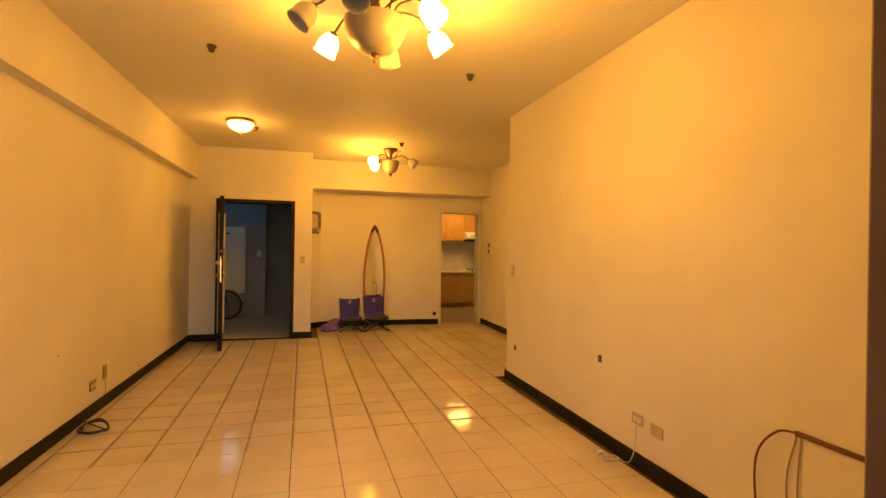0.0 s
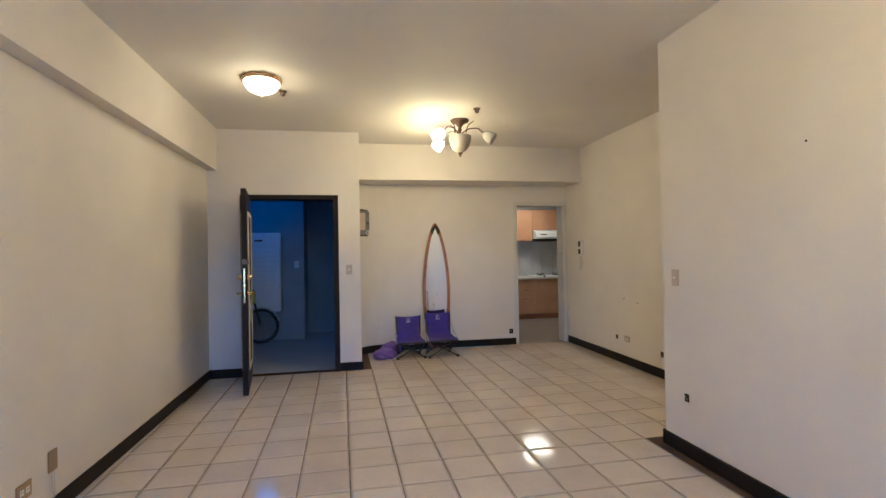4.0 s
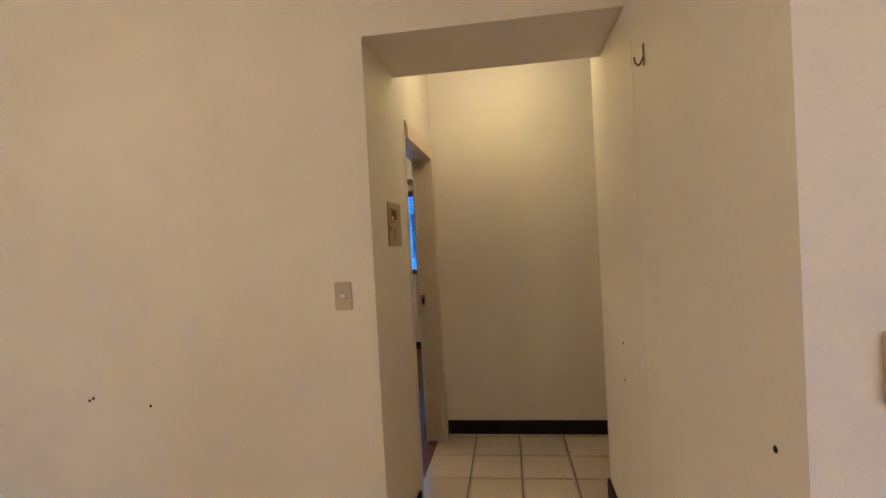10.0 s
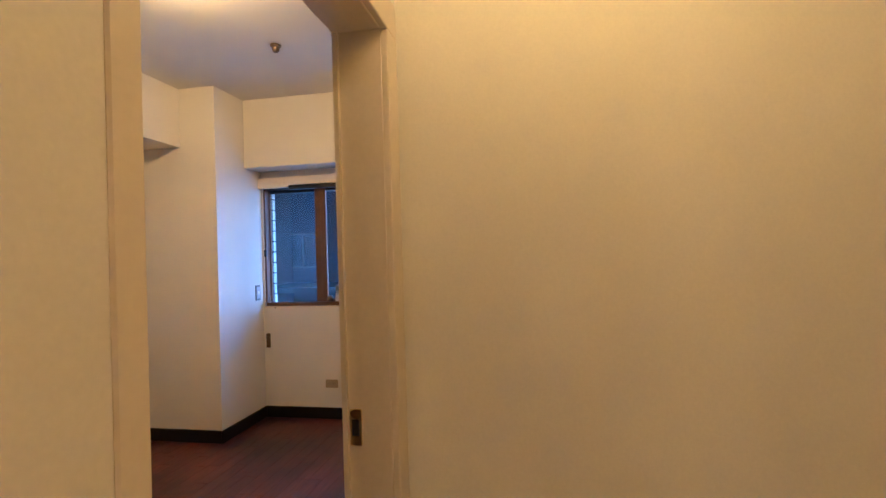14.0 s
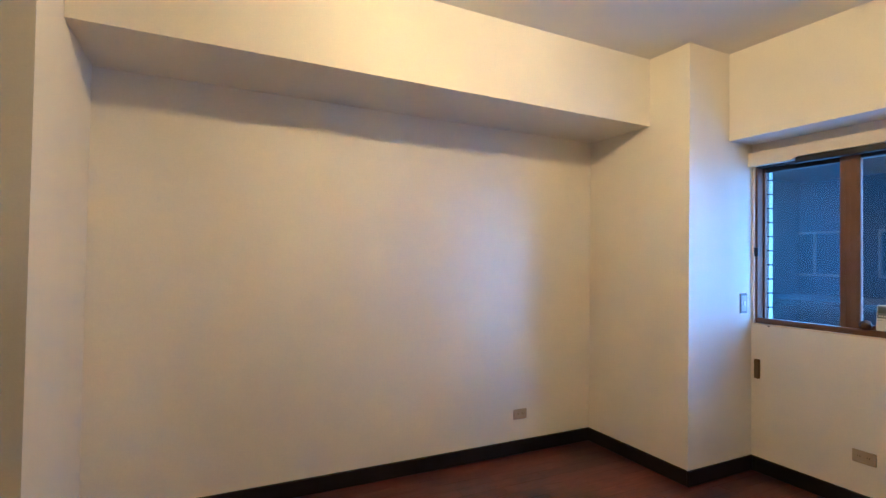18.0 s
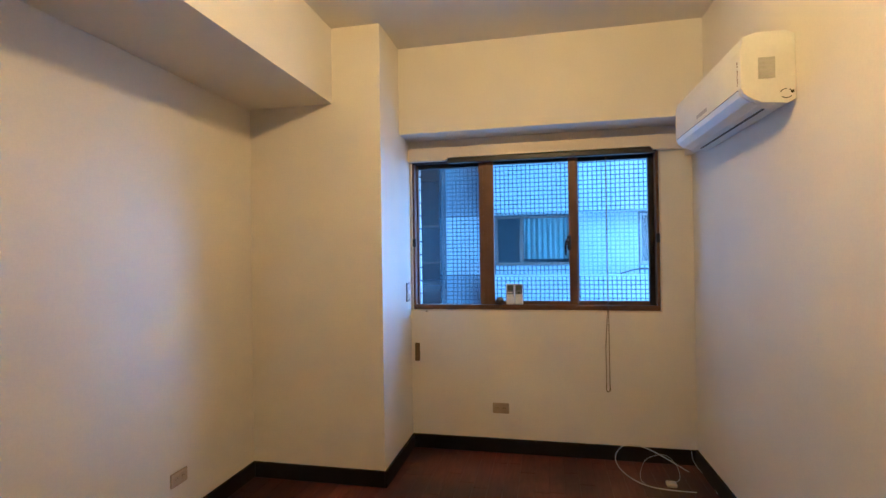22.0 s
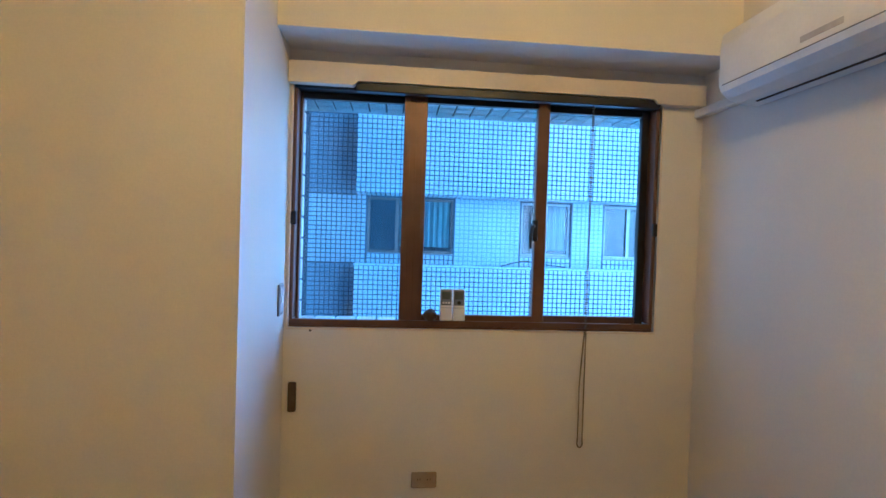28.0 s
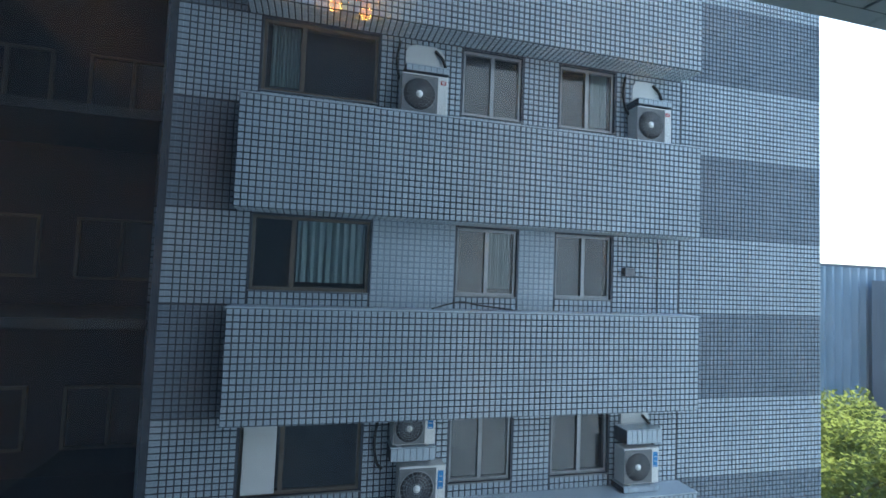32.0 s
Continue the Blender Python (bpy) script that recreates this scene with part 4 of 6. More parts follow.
plate("wall_socket", facing(WX, 7.605, 0.31, "-x"), 0.115, 0.072, "aged beige double wall socket under the window", "socket", AGEDPL, OUTB, group=OG)
plate("wall_socket", facing(6.195, BN, 0.285, "-y"), 0.115, 0.072, "aged beige double wall socket", "socket", AGEDPL, OUTB, group=OG)
FUSEGREYP = surface("grey_plate_rim", (0.14, 0.14, 0.14), (0.20, 0.20, 0.20), (0.35, 0.5), 9.0, 60.0, 0.05)
HG = "open black junction boxes"


def junction(m, s=0.05):
    return plate("junction_box", m, s, s * 1.15, "open black wiring box with wire ends in the wall", "junction box", BLACKP,
                 [("clip", -0.006, 0.006, 0.016, 0.008, 0.006, CHROME), ("clip", 0.006, -0.008, 0.016, 0.008, 0.006, CHROME)], 0.004, HG)


junction(facing(XR, 6.75, 0.255, "-x"))
junction(facing(XR, 6.55, 0.20, "-x"))
junction(facing(XR, 7.66, 0.30, "-x"), 0.045)
junction(facing(XN, 3.348, 0.615, "-x"), 0.045)
junction(facing(XN, 4.915, 0.388, "-x"), 0.045)
junction(facing(2.16, YM, 0.20, "-y"), 0.06)
junction(facing(4.787, south_y(4.787), 0.632, "+y"), 0.07)
plate("mirror_plate", facing(7.395, COLY, 1.13, "-y"), 0.075, 0.135, "grey framed switch plate beside the bedroom window", "switch", FUSEGREYP, [("inner_plate", 0, 0, 0.05, 0.105, 0.002, GREYTRIM), ("rocker", 0, 0.0, 0.022, 0.03, 0.006, WPLASTIC)])
plate("wall_box", facing(WX, 8.20, 0.69, "-x"), 0.035, 0.13, "narrow dark wall bracket under the window", "bracket", ANTIQUE, d=0.02)


def intercom():
    th = thing("intercom_phone", (0, 0, 0), "white wall intercom with two dark windows and curled cord", "intercom")
    part("body", box(B(), -0.045, 0.045, -0.045, 0, -0.11, 0.11, 0.008, 3), WPLASTIC, th)
    part("screen", box(B(), -0.034, 0.034, -0.048, -0.04, 0.02, 0.095, 0.002, 1), BLACKP, th)
    part("keypad", box(B(), -0.034, 0.034, -0.048, -0.04, -0.085, -0.015, 0.002, 1), BLACKP, th)
    part("cord", tube(B(), spline([(0.02, -0.02, -0.11), (0.03, -0.02, -0.22), (0.012, -0.02, -0.30), (-0.02, -0.02, -0.30), (-0.035, -0.02, -0.22), (-0.03, -0.02, -0.12)], 6), 0.005, 6), CABLE, th)
    th.matrix_world = facing(XR, 8.56, 1.43, "-x")
    return th


intercom()


def meter_panel():
    th = thing("alarm_panel", (0, 0, 0), "brown-beige metal alarm panel with a dark window and vent", "panel")
    part("cover", box(B(), -0.121, 0.121, -0.006, 0, -0.104, 0.104, 0.002, 1), PANELB, th)
    b = B()
    for a in ((-0.078, 0.030, 0.010, 0.022), (-0.078, 0.030, 0.066, 0.078), (-0.078, -0.068, 0.022, 0.066), (0.018, 0.030, 0.022, 0.066)):
        box(b, a[0], a[1], -0.010, -0.005, a[2], a[3], 0.002, 1)
    part("window_rim", b, PANELB, th, "raised pale brown window rim")
    part("window", box(B(), -0.068, 0.018, -0.007, -0.005, 0.022, 0.066), BLACKP, th, "dark display window")
    part("indicator", box(B(), -0.050, -0.047, -0.0085, -0.006, 0.030, 0.033), REDLED, th, "tiny red indicator light")
    for i in range(7):
        for j in range(4):
            part("vent_hole", box(B(), -0.031 + 0.0075 * j, -0.026 + 0.0075 * j, -0.0068, -0.005, -0.064 + 0.0065 * i, -0.0615 + 0.0065 * i), BLACKP, th)
    part("lock", lathe(B(), [(0, 0.0), (0.009, 0), (0.009, 0.003), (0, 0.003)], 14, Matrix.Translation((-0.095, -0.006, -0.022)) @ Matrix.Rotation(radians(90), 4, "X")), CHROME, th)
    th.matrix_world = facing(3.458, YN, 1.508, "-y")
    return th


PANELB = surface("panel_enamel", (0.30, 0.235, 0.15), (0.38, 0.30, 0.20), (0.35, 0.5), 6.0, 70.0, 0.05)
REDLED = glow_mat("red_indicator", (1.0, 0.05, 0.02), 3.0)
meter_panel()


def fuse_box():
    th = thing("fuse_box", (0, 0, 0), "dark grey recessed fuse box with pale card and round lock", "fuse box")
    rr = random.Random(8)
    W, H, n = 0.145, 0.188, 9
    edge = [(-W + 2 * W * k / n, -H) for k in range(n)] + [(W, -H + 2 * H * k / n) for k in range(n)] + [(W - 2 * W * k / n, H) for k in range(n)] + [(-W, H - 2 * H * k / n) for k in range(n)]
    edge = [(x + rr.uniform(-0.005, 0.004), z + rr.uniform(-0.005, 0.005)) for x, z in edge]
    m = Matrix(((1, 0, 0, 0), (0, 0, 1, 0), (0, 1, 0, 0), (0, 0, 0, 1)))
    part("frame", prism(B(), edge, -0.006, 0.01, m), FUSEDARK, th, "ragged dark grey metal frame")
    part("door", box(B(), -0.130, 0.128, -0.012, -0.005, -0.168, 0.168, 0.003, 1), FUSEGREY, th)
    part("edge_strip", box(B(), -0.139, -0.132, -0.014, -0.005, -0.16, 0.12, 0.001, 1), WHITEPAINT, th)
    part("label_card", box(B(), -0.108, 0.048, -0.015, -0.011, -0.098, 0.138, 0.001, 1), CARD, th, "pale pinkish paper card")
    part("label_mark", box(B(), -0.100, -0.078, -0.0158, -0.0145, 0.052, 0.064), BROWNTRIM, th)
    part("catch", box(B(), 0.086, 0.112, -0.018, -0.011, -0.022, 0.014, 0.003, 1), BLACKP, th)
    part("lock_ring", lathe(B(), [(0.022, 0), (0.032, 0), (0.032, 0.006), (0.022, 0.006), (0.022, 0)], 20, Matrix.Translation((0.090, -0.012, -0.132)) @ Matrix.Rotation(radians(90), 4, "X")), WPLASTIC, th)
    th.matrix_world = Matrix.Translation((-0.030, 8.932, 1.832)) @ Matrix.Rotation(radians(42), 4, "Z")
    return th


CARD = surface("pale_card", (0.52, 0.42, 0.33), (0.62, 0.52, 0.42), (0.7, 0.8), 7.0, 60.0, 0.02)
FUSEDARK = surface("dark_painted_steel", (0.045, 0.045, 0.048), (0.085, 0.085, 0.09), (0.4, 0.55), 9.0, 60.0, 0.1)
FUSEGREY = surface("grey_steel", (0.16, 0.17, 0.19), (0.22, 0.23, 0.25), (0.4, 0.55), 9.0, 60.0, 0.1)
fuse_box()


# smoke detectors
def smoke_detector(x, y, top):
    th = thing("smoke_detector", (x, y, top), "small brown heat detector on the ceiling", "smoke detector", "ceiling detectors")
    th.matrix_world = Matrix.Translation((x, y, top))
    part("base", lathe(B(), [(0, 0), (0.034, 0), (0.034, -0.01), (0.026, -0.016), (0, -0.016)], 18), ANTIQUE, th)
    part("sensor", lathe(B(), [(0.022, -0.014), (0.024, -0.03), (0.016, -0.045), (0.008, -0.05), (0, -0.05)], 14), ANTIQUE, th)
    return th


for x, y, z in ((-0.81, 4.03, HC), (1.17, 4.03, HC), (1.10, 6.85, HC), (-0.77, 6.55, HC), (6.3, 7.40, BC)):
    smoke_detector(x, y, z)


# coat hooks on the corridor wall
for x, z in ((2.17, 1.935), (2.835, 1.985)):
    th = thing("wall_hook", (x, YS, z), "small dark metal coat hook", "hook", "wall hooks")
    th.matrix_world = facing(x, YS, z, "+y") @ Matrix.Scale(0.8, 4)
    part("back_plate", box(B(), -0.008, 0.008, -0.004, 0, -0.045, 0.045, 0.002, 1), ANTIQUE, th)
    part("hook", tube(B(), spline([(0, -0.003, -0.01), (0, -0.02, -0.04), (0, -0.035, -0.03), (0, -0.038, -0.008)], 5), 0.0035, 6), ANTIQUE, th)


# ---------------------------------------------------------------- mirror and chairs
def mirror():
    th = thing("surfboard_mirror", (0, 0, 0), "surfboard-shaped wood framed mirror leaning on the wall", "mirror")
    H, Wm = 1.83, 0.20

    def half(t):
        """Half width at height fraction t."""
        return Wm * (math.sin(math.pi * min(1, (t * 0.90 + 0.10))) ** 0.62 if t < 1 else 0.0)
    hs = [k / 40 for k in range(41)]
    out_r = [(half(t), t * H) for t in hs]
    outline = out_r + [(-x, z) for x, z in out_r[::-1] if x > 1e-6]
    inner_h = [0.03 + 0.93 * k / 36 for k in range(37)]
    in_r = [(max(0.0, half(t) - 0.042), t * H) for t in inner_h]
    rot = Matrix(((1, 0, 0, 0), (0, 0, 1, 0), (0, 1, 0, 0), (0, 0, 0, 1)))
    part("back_board", prism(B(), outline, -0.006, 0.004, rot), MIRWOOD, th)
    b = B()
    n = 37
    ro = [(half(t), t * H) for t in inner_h]
    for sgn in (1, -1):
        va = [b.verts.new((sgn * x, -0.028, z)) for x, z in ro]
        vb = [b.verts.new((sgn * x, -0.028, z)) for x, z in in_r]
        vc = [b.verts.new((sgn * x, -0.006, z)) for x, z in ro]
        vd = [b.verts.new((sgn * x, -0.010, z)) for x, z in in_r]
        for k in range(n - 1):
            b.faces.new((va[k], va[k + 1], vb[k + 1], vb[k]))
            b.faces.new((va[k], vc[k], vc[k + 1], va[k + 1]))
            b.faces.new((vb[k], vb[k + 1], vd[k + 1], vd[k]))
        b.faces.new((va[0], vb[0], vd[0], vc[0]))
    part("frame", b, MIRWOOD, th, "reddish brown wooden rim")
    g = in_r + [(-x, z) for x, z in in_r[::-1] if x > 1e-6]
    part("mirror_glass", prism(B(), g, -0.012, -0.006, rot), MIRROR, th, "clear mirror glass")
    for s in (1, -1):
        b = B()
        prism(b, [(s * 0.0, H * 0.985), (s * half(0.93), H * 0.93), (s * (half(0.93) - 0.03), H * 0.90), (s * 0.0, H * 0.955)], -0.031, -0.0285, rot)
        part("tip_inlay", b, BLACKP, th, "black inlay at the pointed tip")
    th.matrix_world = Matrix.Translation((1.018, 9.00, 0.012)) @ Matrix.Rotation(radians(-1.4), 4, "X")
    return th


mirror()


def camp_chair(m):
    th = thing("camping_chair", (0, 0, 0), "low folding camping chair with purple canvas and black legs", "chair", "purple camping chairs")
    b = B()
    # sling: one cloth from the top of the back to the front edge, waisted
    prof = [(0.17, 0.60, 0.198), (0.155, 0.50, 0.192), (0.135, 0.40, 0.168), (0.10, 0.30, 0.176), (0.02, 0.25, 0.205), (-0.10, 0.245, 0.218), (-0.20, 0.235, 0.222)]
    pts = spline([(w, y, z) for y, z, w in prof], 5)
    rows = []
    for p in pts:
        w, y, z = p
        row = []
        for k in range(9):
            u = -1 + k / 4
            row.append(b.verts.new((u * w, y, z - 0.018 * (1 - u * u))))
        rows.append(row)
    for r, q in zip(rows, rows[1:]):
        for k in range(8):
            b.faces.new((r[k], r[k + 1], q[k + 1], q[k])).smooth = True
    bmesh.ops.recalc_face_normals(b, faces=b.faces)
    bmesh.ops.solidify(b, geom=b.faces[:], thickness=0.007)
    sling = part("sling", b, PURPLE, th, "purple canvas sling with pale edge piping")
    for s in (-1, 1):
        part("piping", tube(B(), [(s * p[0], p[1], p[2] - 0.0) for p in pts], 0.006, 6), GREYTRIM, sling)
    e = pts[-1]
    part("piping", tube(B(), [(-e[0], e[1], e[2]), (0, e[1], e[2] - 0.018), (e[0], e[1], e[2])], 0.006, 6), GREYTRIM, sling)
    # round mark on the back: ring and bar
    mk = Matrix.Translation((0, 0.1475, 0.535)) @ Matrix.Rotation(radians(90 - 8), 4, "X")
    part("emblem", lathe(B(), [(0.019, 0.004), (0.026, 0.004), (0.026, 0.006), (0.019, 0.006), (0.019, 0.004)], 20, mk), WPLASTIC, sling, "pale round printed emblem")
    part("emblem_bar", box(B(), -0.028, 0.028, 0.139, 0.144, 0.498, 0.505), WPLASTIC, sling)
    for s in (-1, 1):
        part("back_post", cyl(B(), (s * 0.19, 0.165, 0.60), (s * 0.165, 0.06, 0.03), 0.011, n=10), BLACKM, th)
        part("side_leg", cyl(B(), (s * 0.208, -0.20, 0.235), (s * 0.17, 0.13, 0.015), 0.011, n=10), BLACKM, th)
        part("front_leg", cyl(B(), (s * 0.205, -0.20, 0.015), (-s * 0.20, -0.13, 0.225), 0.011, n=10), BLACKM, th)
        part("rear_leg", cyl(B(), (s * 0.17, 0.15, 0.015), (-s * 0.165, 0.10, 0.225), 0.011, n=10), BLACKM, th)
        part("foot", cyl(B(), (s * 0.205, -0.20, 0.0), (s * 0.205, -0.20, 0.034), 0.024, 0.016, 12), BLACKP, th)
        part("foot", cyl(B(), (s * 0.17, 0.15, 0.0), (s * 0.17, 0.15, 0.034), 0.024, 0.016, 12), BLACKP, th)
        part("arm_band", tube(B(), [(s * 0.195, 0.15, 0.50), (s * 0.212, 0.04, 0.34), (s * 0.215, -0.16, 0.25)], 0.006, 6), GREYTRIM, th)
    part("seat_rail", cyl(B(), (-0.215, -0.20, 0.228), (0.215, -0.20, 0.228), 0.011, n=10), BLACKM, th)
    part("under_pouch", box(B(), -0.13, 0.13, -0.08, 0.10, 0.14, 0.19, 0.02, 2), BLACKP, th)
    th.matrix_world = m
    return th


ch = camp_chair(Matrix.Translation((0.995, 8.63, 0)) @ Matrix.Rotation(radians(4), 4, "Z") @ Matrix.Scale(0.94, 4))
copy_thing(ch, Matrix.Translation((0.575, 8.64, 0)) @ Matrix.Rotation(radians(1), 4, "Z") @ Matrix.Scale(0.94, 4))


def soft_bag(m, r, label):
    th = thing("cloth_bag", (0, 0, 0), label, "bag", "purple cloth bags")
    b = B()
    bmesh.ops.create_icosphere(b, subdivisions=4, radius=1)
    for v in b.verts:
        n = noise.noise(v.co * 2.2 + Vector((r * 10, 0, 0))) * 0.22 + noise.noise(v.co * 6.0) * 0.07
        v.co *= 1 + n
        v.co = Vector((v.co.x * r * 1.25, v.co.y * r * 0.8, max(0, (v.co.z + 0.62)) * r * 0.75))
    for f in b.faces:
        f.smooth = True
    bag = part("sack", b, PURPLE2, th, "crumpled purple nylon")
    part("tie_cord", tube(B(), spline([(r * 0.9, -r * 0.4, 0.012), (r * 1.1, -r * 0.7, 0.01), (r * 0.7, -r * 0.95, 0.01), (r * 0.2, -r * 0.85, 0.012)], 5), 0.004, 6), WPLASTIC, th)
    if r > 0.115:
        part("print_mark", box(B(), -0.04, 0.03, -r * 0.72, -r * 0.66, r * 0.35, r * 0.42, 0.003, 1), WPLASTIC, bag, "pale printed mark")
    th.matrix_world = m
    return th


soft_bag(Matrix.Translation((0.23, 8.55, 0)), 0.118, "purple nylon chair bag lying on the floor")
soft_bag(Matrix.Translation((0.33, 8.78, 0)) @ Matrix.Scale(1.35, 4, (0, 0, 1)), 0.11, "dark purple nylon bag slumped against the wall")


# ---------------------------------------------------------------- cables and loose bits
def cable(name, pts, r, mat, label, cat="cable"):
    return lone(name, tube(B(), spline(pts, 8), r, 6), mat, label, cat)


def coil(cx, cy, r, turns, z=0.006, jit=0.25):
    rnd = random.Random(int(cx * 100 + cy))
    return [(cx + r * (1 + jit * (rnd.random() - 0.5)) * math.cos(2 * math.pi * k / 8), cy + 0.7 * r * (1 + jit * (rnd.random() - 0.5)) * math.sin(2 * math.pi * k / 8), z + 0.004 * (k // 8)) for k in range(8 * turns)]


cable("telephone_lead", [(XL + 0.012, 4.985, 0.245), (XL + 0.018, 4.975, 0.17), (XL + 0.02, 4.97, 0.11)], 0.0045, CABLE, "short pale telephone lead hanging from a wall plate")
cable("power_cable", [(XL + 0.025, 4.60, 0.02), (XL + 0.05, 4.50, 0.03)] + [(x, y, z + 0.05 * max(0.0, math.sin((k % 8) * 0.785))) for k, (x, y, z) in enumerate(coil(-1.64, 4.36, 0.095, 4, 0.006, 0.45))], 0.005, DCABLE, "black coiled cable on the tiles by the skirting")
cable("telephone_cable", [(XN - 0.012, 2.90, 0.28), (XN - 0.03, 2.90, 0.10), (XN - 0.05, 2.94, 0.02)] + coil(1.90, 3.06, 0.06, 2), 0.004, CABLE, "white thin cable coiled on the tiles")
lone("cable_plug", box(B(), 1.86, 1.90, 3.13, 3.16, 0.001, 0.022, 0.004, 1), WPLASTIC, "small white cable plug on the floor", "plug")
th = thing("cable_trunking", (XN, 1.5, 0.62), "brown wooden trunking strip with a hanging cable", "trunking")
th.matrix_world = Matrix.Translation((XN, 0, 0))
part("strip", box(B(), -0.014, 0, 0.7, 1.815, 0.612, 0.634, 0.002, 1), BROWNTRIM, th)
part("loose_cable", tube(B(), spline([(-0.010, 1.80, 0.628), (-0.02, 1.89, 0.605), (-0.028, 1.975, 0.50), (-0.028, 2.0, 0.36), (-0.02, 1.985, 0.11)], 6), 0.0055, 6), BROWNTRIM, th)
part("loose_cable", tube(B(), spline([(-0.006, 1.81, 0.612), (-0.012, 1.85, 0.40), (-0.010, 1.835, 0.11)], 6), 0.004, 6), BROWNPL, th)
part("loose_cable", tube(B(), spline([(-0.006, 1.79, 0.612), (-0.010, 1.80, 0.36), (-0.010, 1.775, 0.11)], 6), 0.004, 6), BROWNPL, th)

cable("aerial_cable", [(7.093, 6.455, 0.005), (7.097, 6.583, 0.005), (7.126, 6.703, 0.005), (7.204, 6.786, 0.008), (7.315, 6.841, 0.018), (7.40, 6.857, 0.044), (7.43, 6.837, 0.088), (7.445, 6.788, 0.119), (7.445, 6.716, 0.121), (7.44, 6.639, 0.102), (7.42, 6.541, 0.058), (7.36, 6.425, 0.008)], 0.0032, CABLE, "white aerial cable looped on the parquet")
cable("aerial_cable", [(7.449, 6.385, 0.105), (7.452, 6.376, 0.05), (7.42, 6.356, 0.012), (7.255, 6.338, 0.008), (7.09, 6.345, 0.008)], 0.0026, CABLE, "white aerial cable along the skirting")
cable("aerial_cable", [(7.16, 6.72, 0.005), (7.20, 6.735, 0.006), (7.30, 6.72, 0.02), (7.42, 6.66, 0.05), (7.45, 6.55, 0.07), (7.40, 6.49, 0.03), (7.262, 6.502, 0.006), (7.18, 6.56, 0.008)], 0.0016, CABLE, "thin pale loose wire coiled on the parquet")
lone("cable_plug", box(B(), 7.135, 7.19, 6.545, 6.60, 0.001, 0.022, 0.004, 1), PLASTIC, "small yellowed plug on the parquet", "plug")
tag = lone("paper_tag", prism(B(), [(-0.035, -0.02), (0.03, -0.025), (0.04, 0.012), (-0.02, 0.022)], 0.001, 0.003), WPLASTIC, "small torn white paper tag on the parquet", "tag")
tag.matrix_world = Matrix.Translation((6.965, 6.46, 0)) @ Matrix.Rotation(radians(20), 4, "Z")

# remotes on the window sill
LCD = surface("lcd_grey", (0.10, 0.115, 0.11), (0.13, 0.145, 0.14), (0.15, 0.25), 8.0, 60.0, 0.0)
for k, y in enumerate((7.527, 7.468)):
    th = thing("remote_control", (0, 0, 0), "white air conditioner remote leaning on the window", "remote", "two remotes on the sill")
    part("body", box(B(), -0.012, 0.012, -0.028, 0.028, 0, 0.145, 0.006, 3), WPLASTIC, th)
    part("face_plate", box(B(), -0.0128, -0.011, -0.024, 0.024, 0.070, 0.140, 0.0008, 1), FUSEGREY, th, "grey upper face")
    part("display", box(B(), -0.0142, -0.0125, -0.019, 0.019, 0.098, 0.132, 0.0008, 1), LCD, th, "dark lcd window")
    if k == 0:
        for i in range(3):
            part("button", box(B(), -0.0142, -0.0125, -0.018 + 0.013 * i, -0.009 + 0.013 * i, 0.078, 0.086, 0.0008, 1), WPLASTIC, th)
    else:
        part("button", cyl(B(), (-0.0145, 0, 0.082), (-0.0125, 0, 0.082), 0.0085, n=16), BLACKM, th, "round dark button")
    part("seam", box(B(), -0.0124, -0.0115, -0.027, 0.027, 0.058, 0.0595), FUSEGREY, th)
    th.matrix_world = Matrix.Translation((WX + 0.016, y, WZ0 + 0.037)) @ Matrix.Rotation(radians(6), 4, "Y")

# small crumpled ball of tape beside the remotes
b = B()
bmesh.ops.create_icosphere(b, subdivisions=3, radius=0.03)
for v in b.verts:
    v.co *= 1 + 0.18 * noise.noise(v.co * 60)
    v.co.z = max(v.co.z, -0.024)
ball = lone("tape_ball", b, ANTIQUE, "small crumpled brown ball on the window sill", "ball")
ball.location = (WX + 0.003, 7.60, WZ0 + 0.062)

# bead chain of the blind
th = thing("blind_chain", (0, 0, 0), "thin beaded blind chain hanging below the window", "blind chain")
for dy in (0.0, 0.022):
    b = B()
    z = 0.50 if dy else 0.47
    while z < WZ1 - 0.02:
        bmesh.ops.create_icosphere(b, subdivisions=1, radius=0.0042, matrix=Matrix.Translation((WX - 0.012, 6.873 + dy * min(1, max(0.25, (1.1 - z) * 3)), z)))
        z += 0.0095
    part("bead_string", b, ANTIQUE, th)
part("loop", tube(B(), spline([(WX - 0.012, 6.873, 0.50), (WX - 0.012, 6.871, 0.47), (WX - 0.012, 6.884, 0.455), (WX - 0.012, 6.896, 0.47), (WX - 0.012, 6.895, 0.50)], 4), 0.003, 6), ANTIQUE, th)

# nails, holes and cracks
for k, (x, y, z, d) in enumerate(((XL, 4.18, 0.61, "+x"), (XR, 7.20, 0.765, "-x"), (XR, 7.48, 0.80, "-x"), (XR, 7.50, 0.79, "-x"), (XN, 4.0, 1.9, "-x"), (WX, 8.13, 0.985, "-x"), (3.357, YS, 0.935, "+y"), (3.36, YS, 0.775, "+y"), (2.10, YS, 1.016, "+y"))):
    th = thing("wall_nail", (x, y, z), "tiny dark nail hole in the plaster", "nail", "nail holes")
    th.matrix_world = facing(x, y, z, d)
    part("head", lathe(B(), [(0, 0.003), (0.006, 0.002), (0.007, 0), (0, 0)], 8, Matrix.Rotation(radians(90), 4, "X")), BLACKM, th)


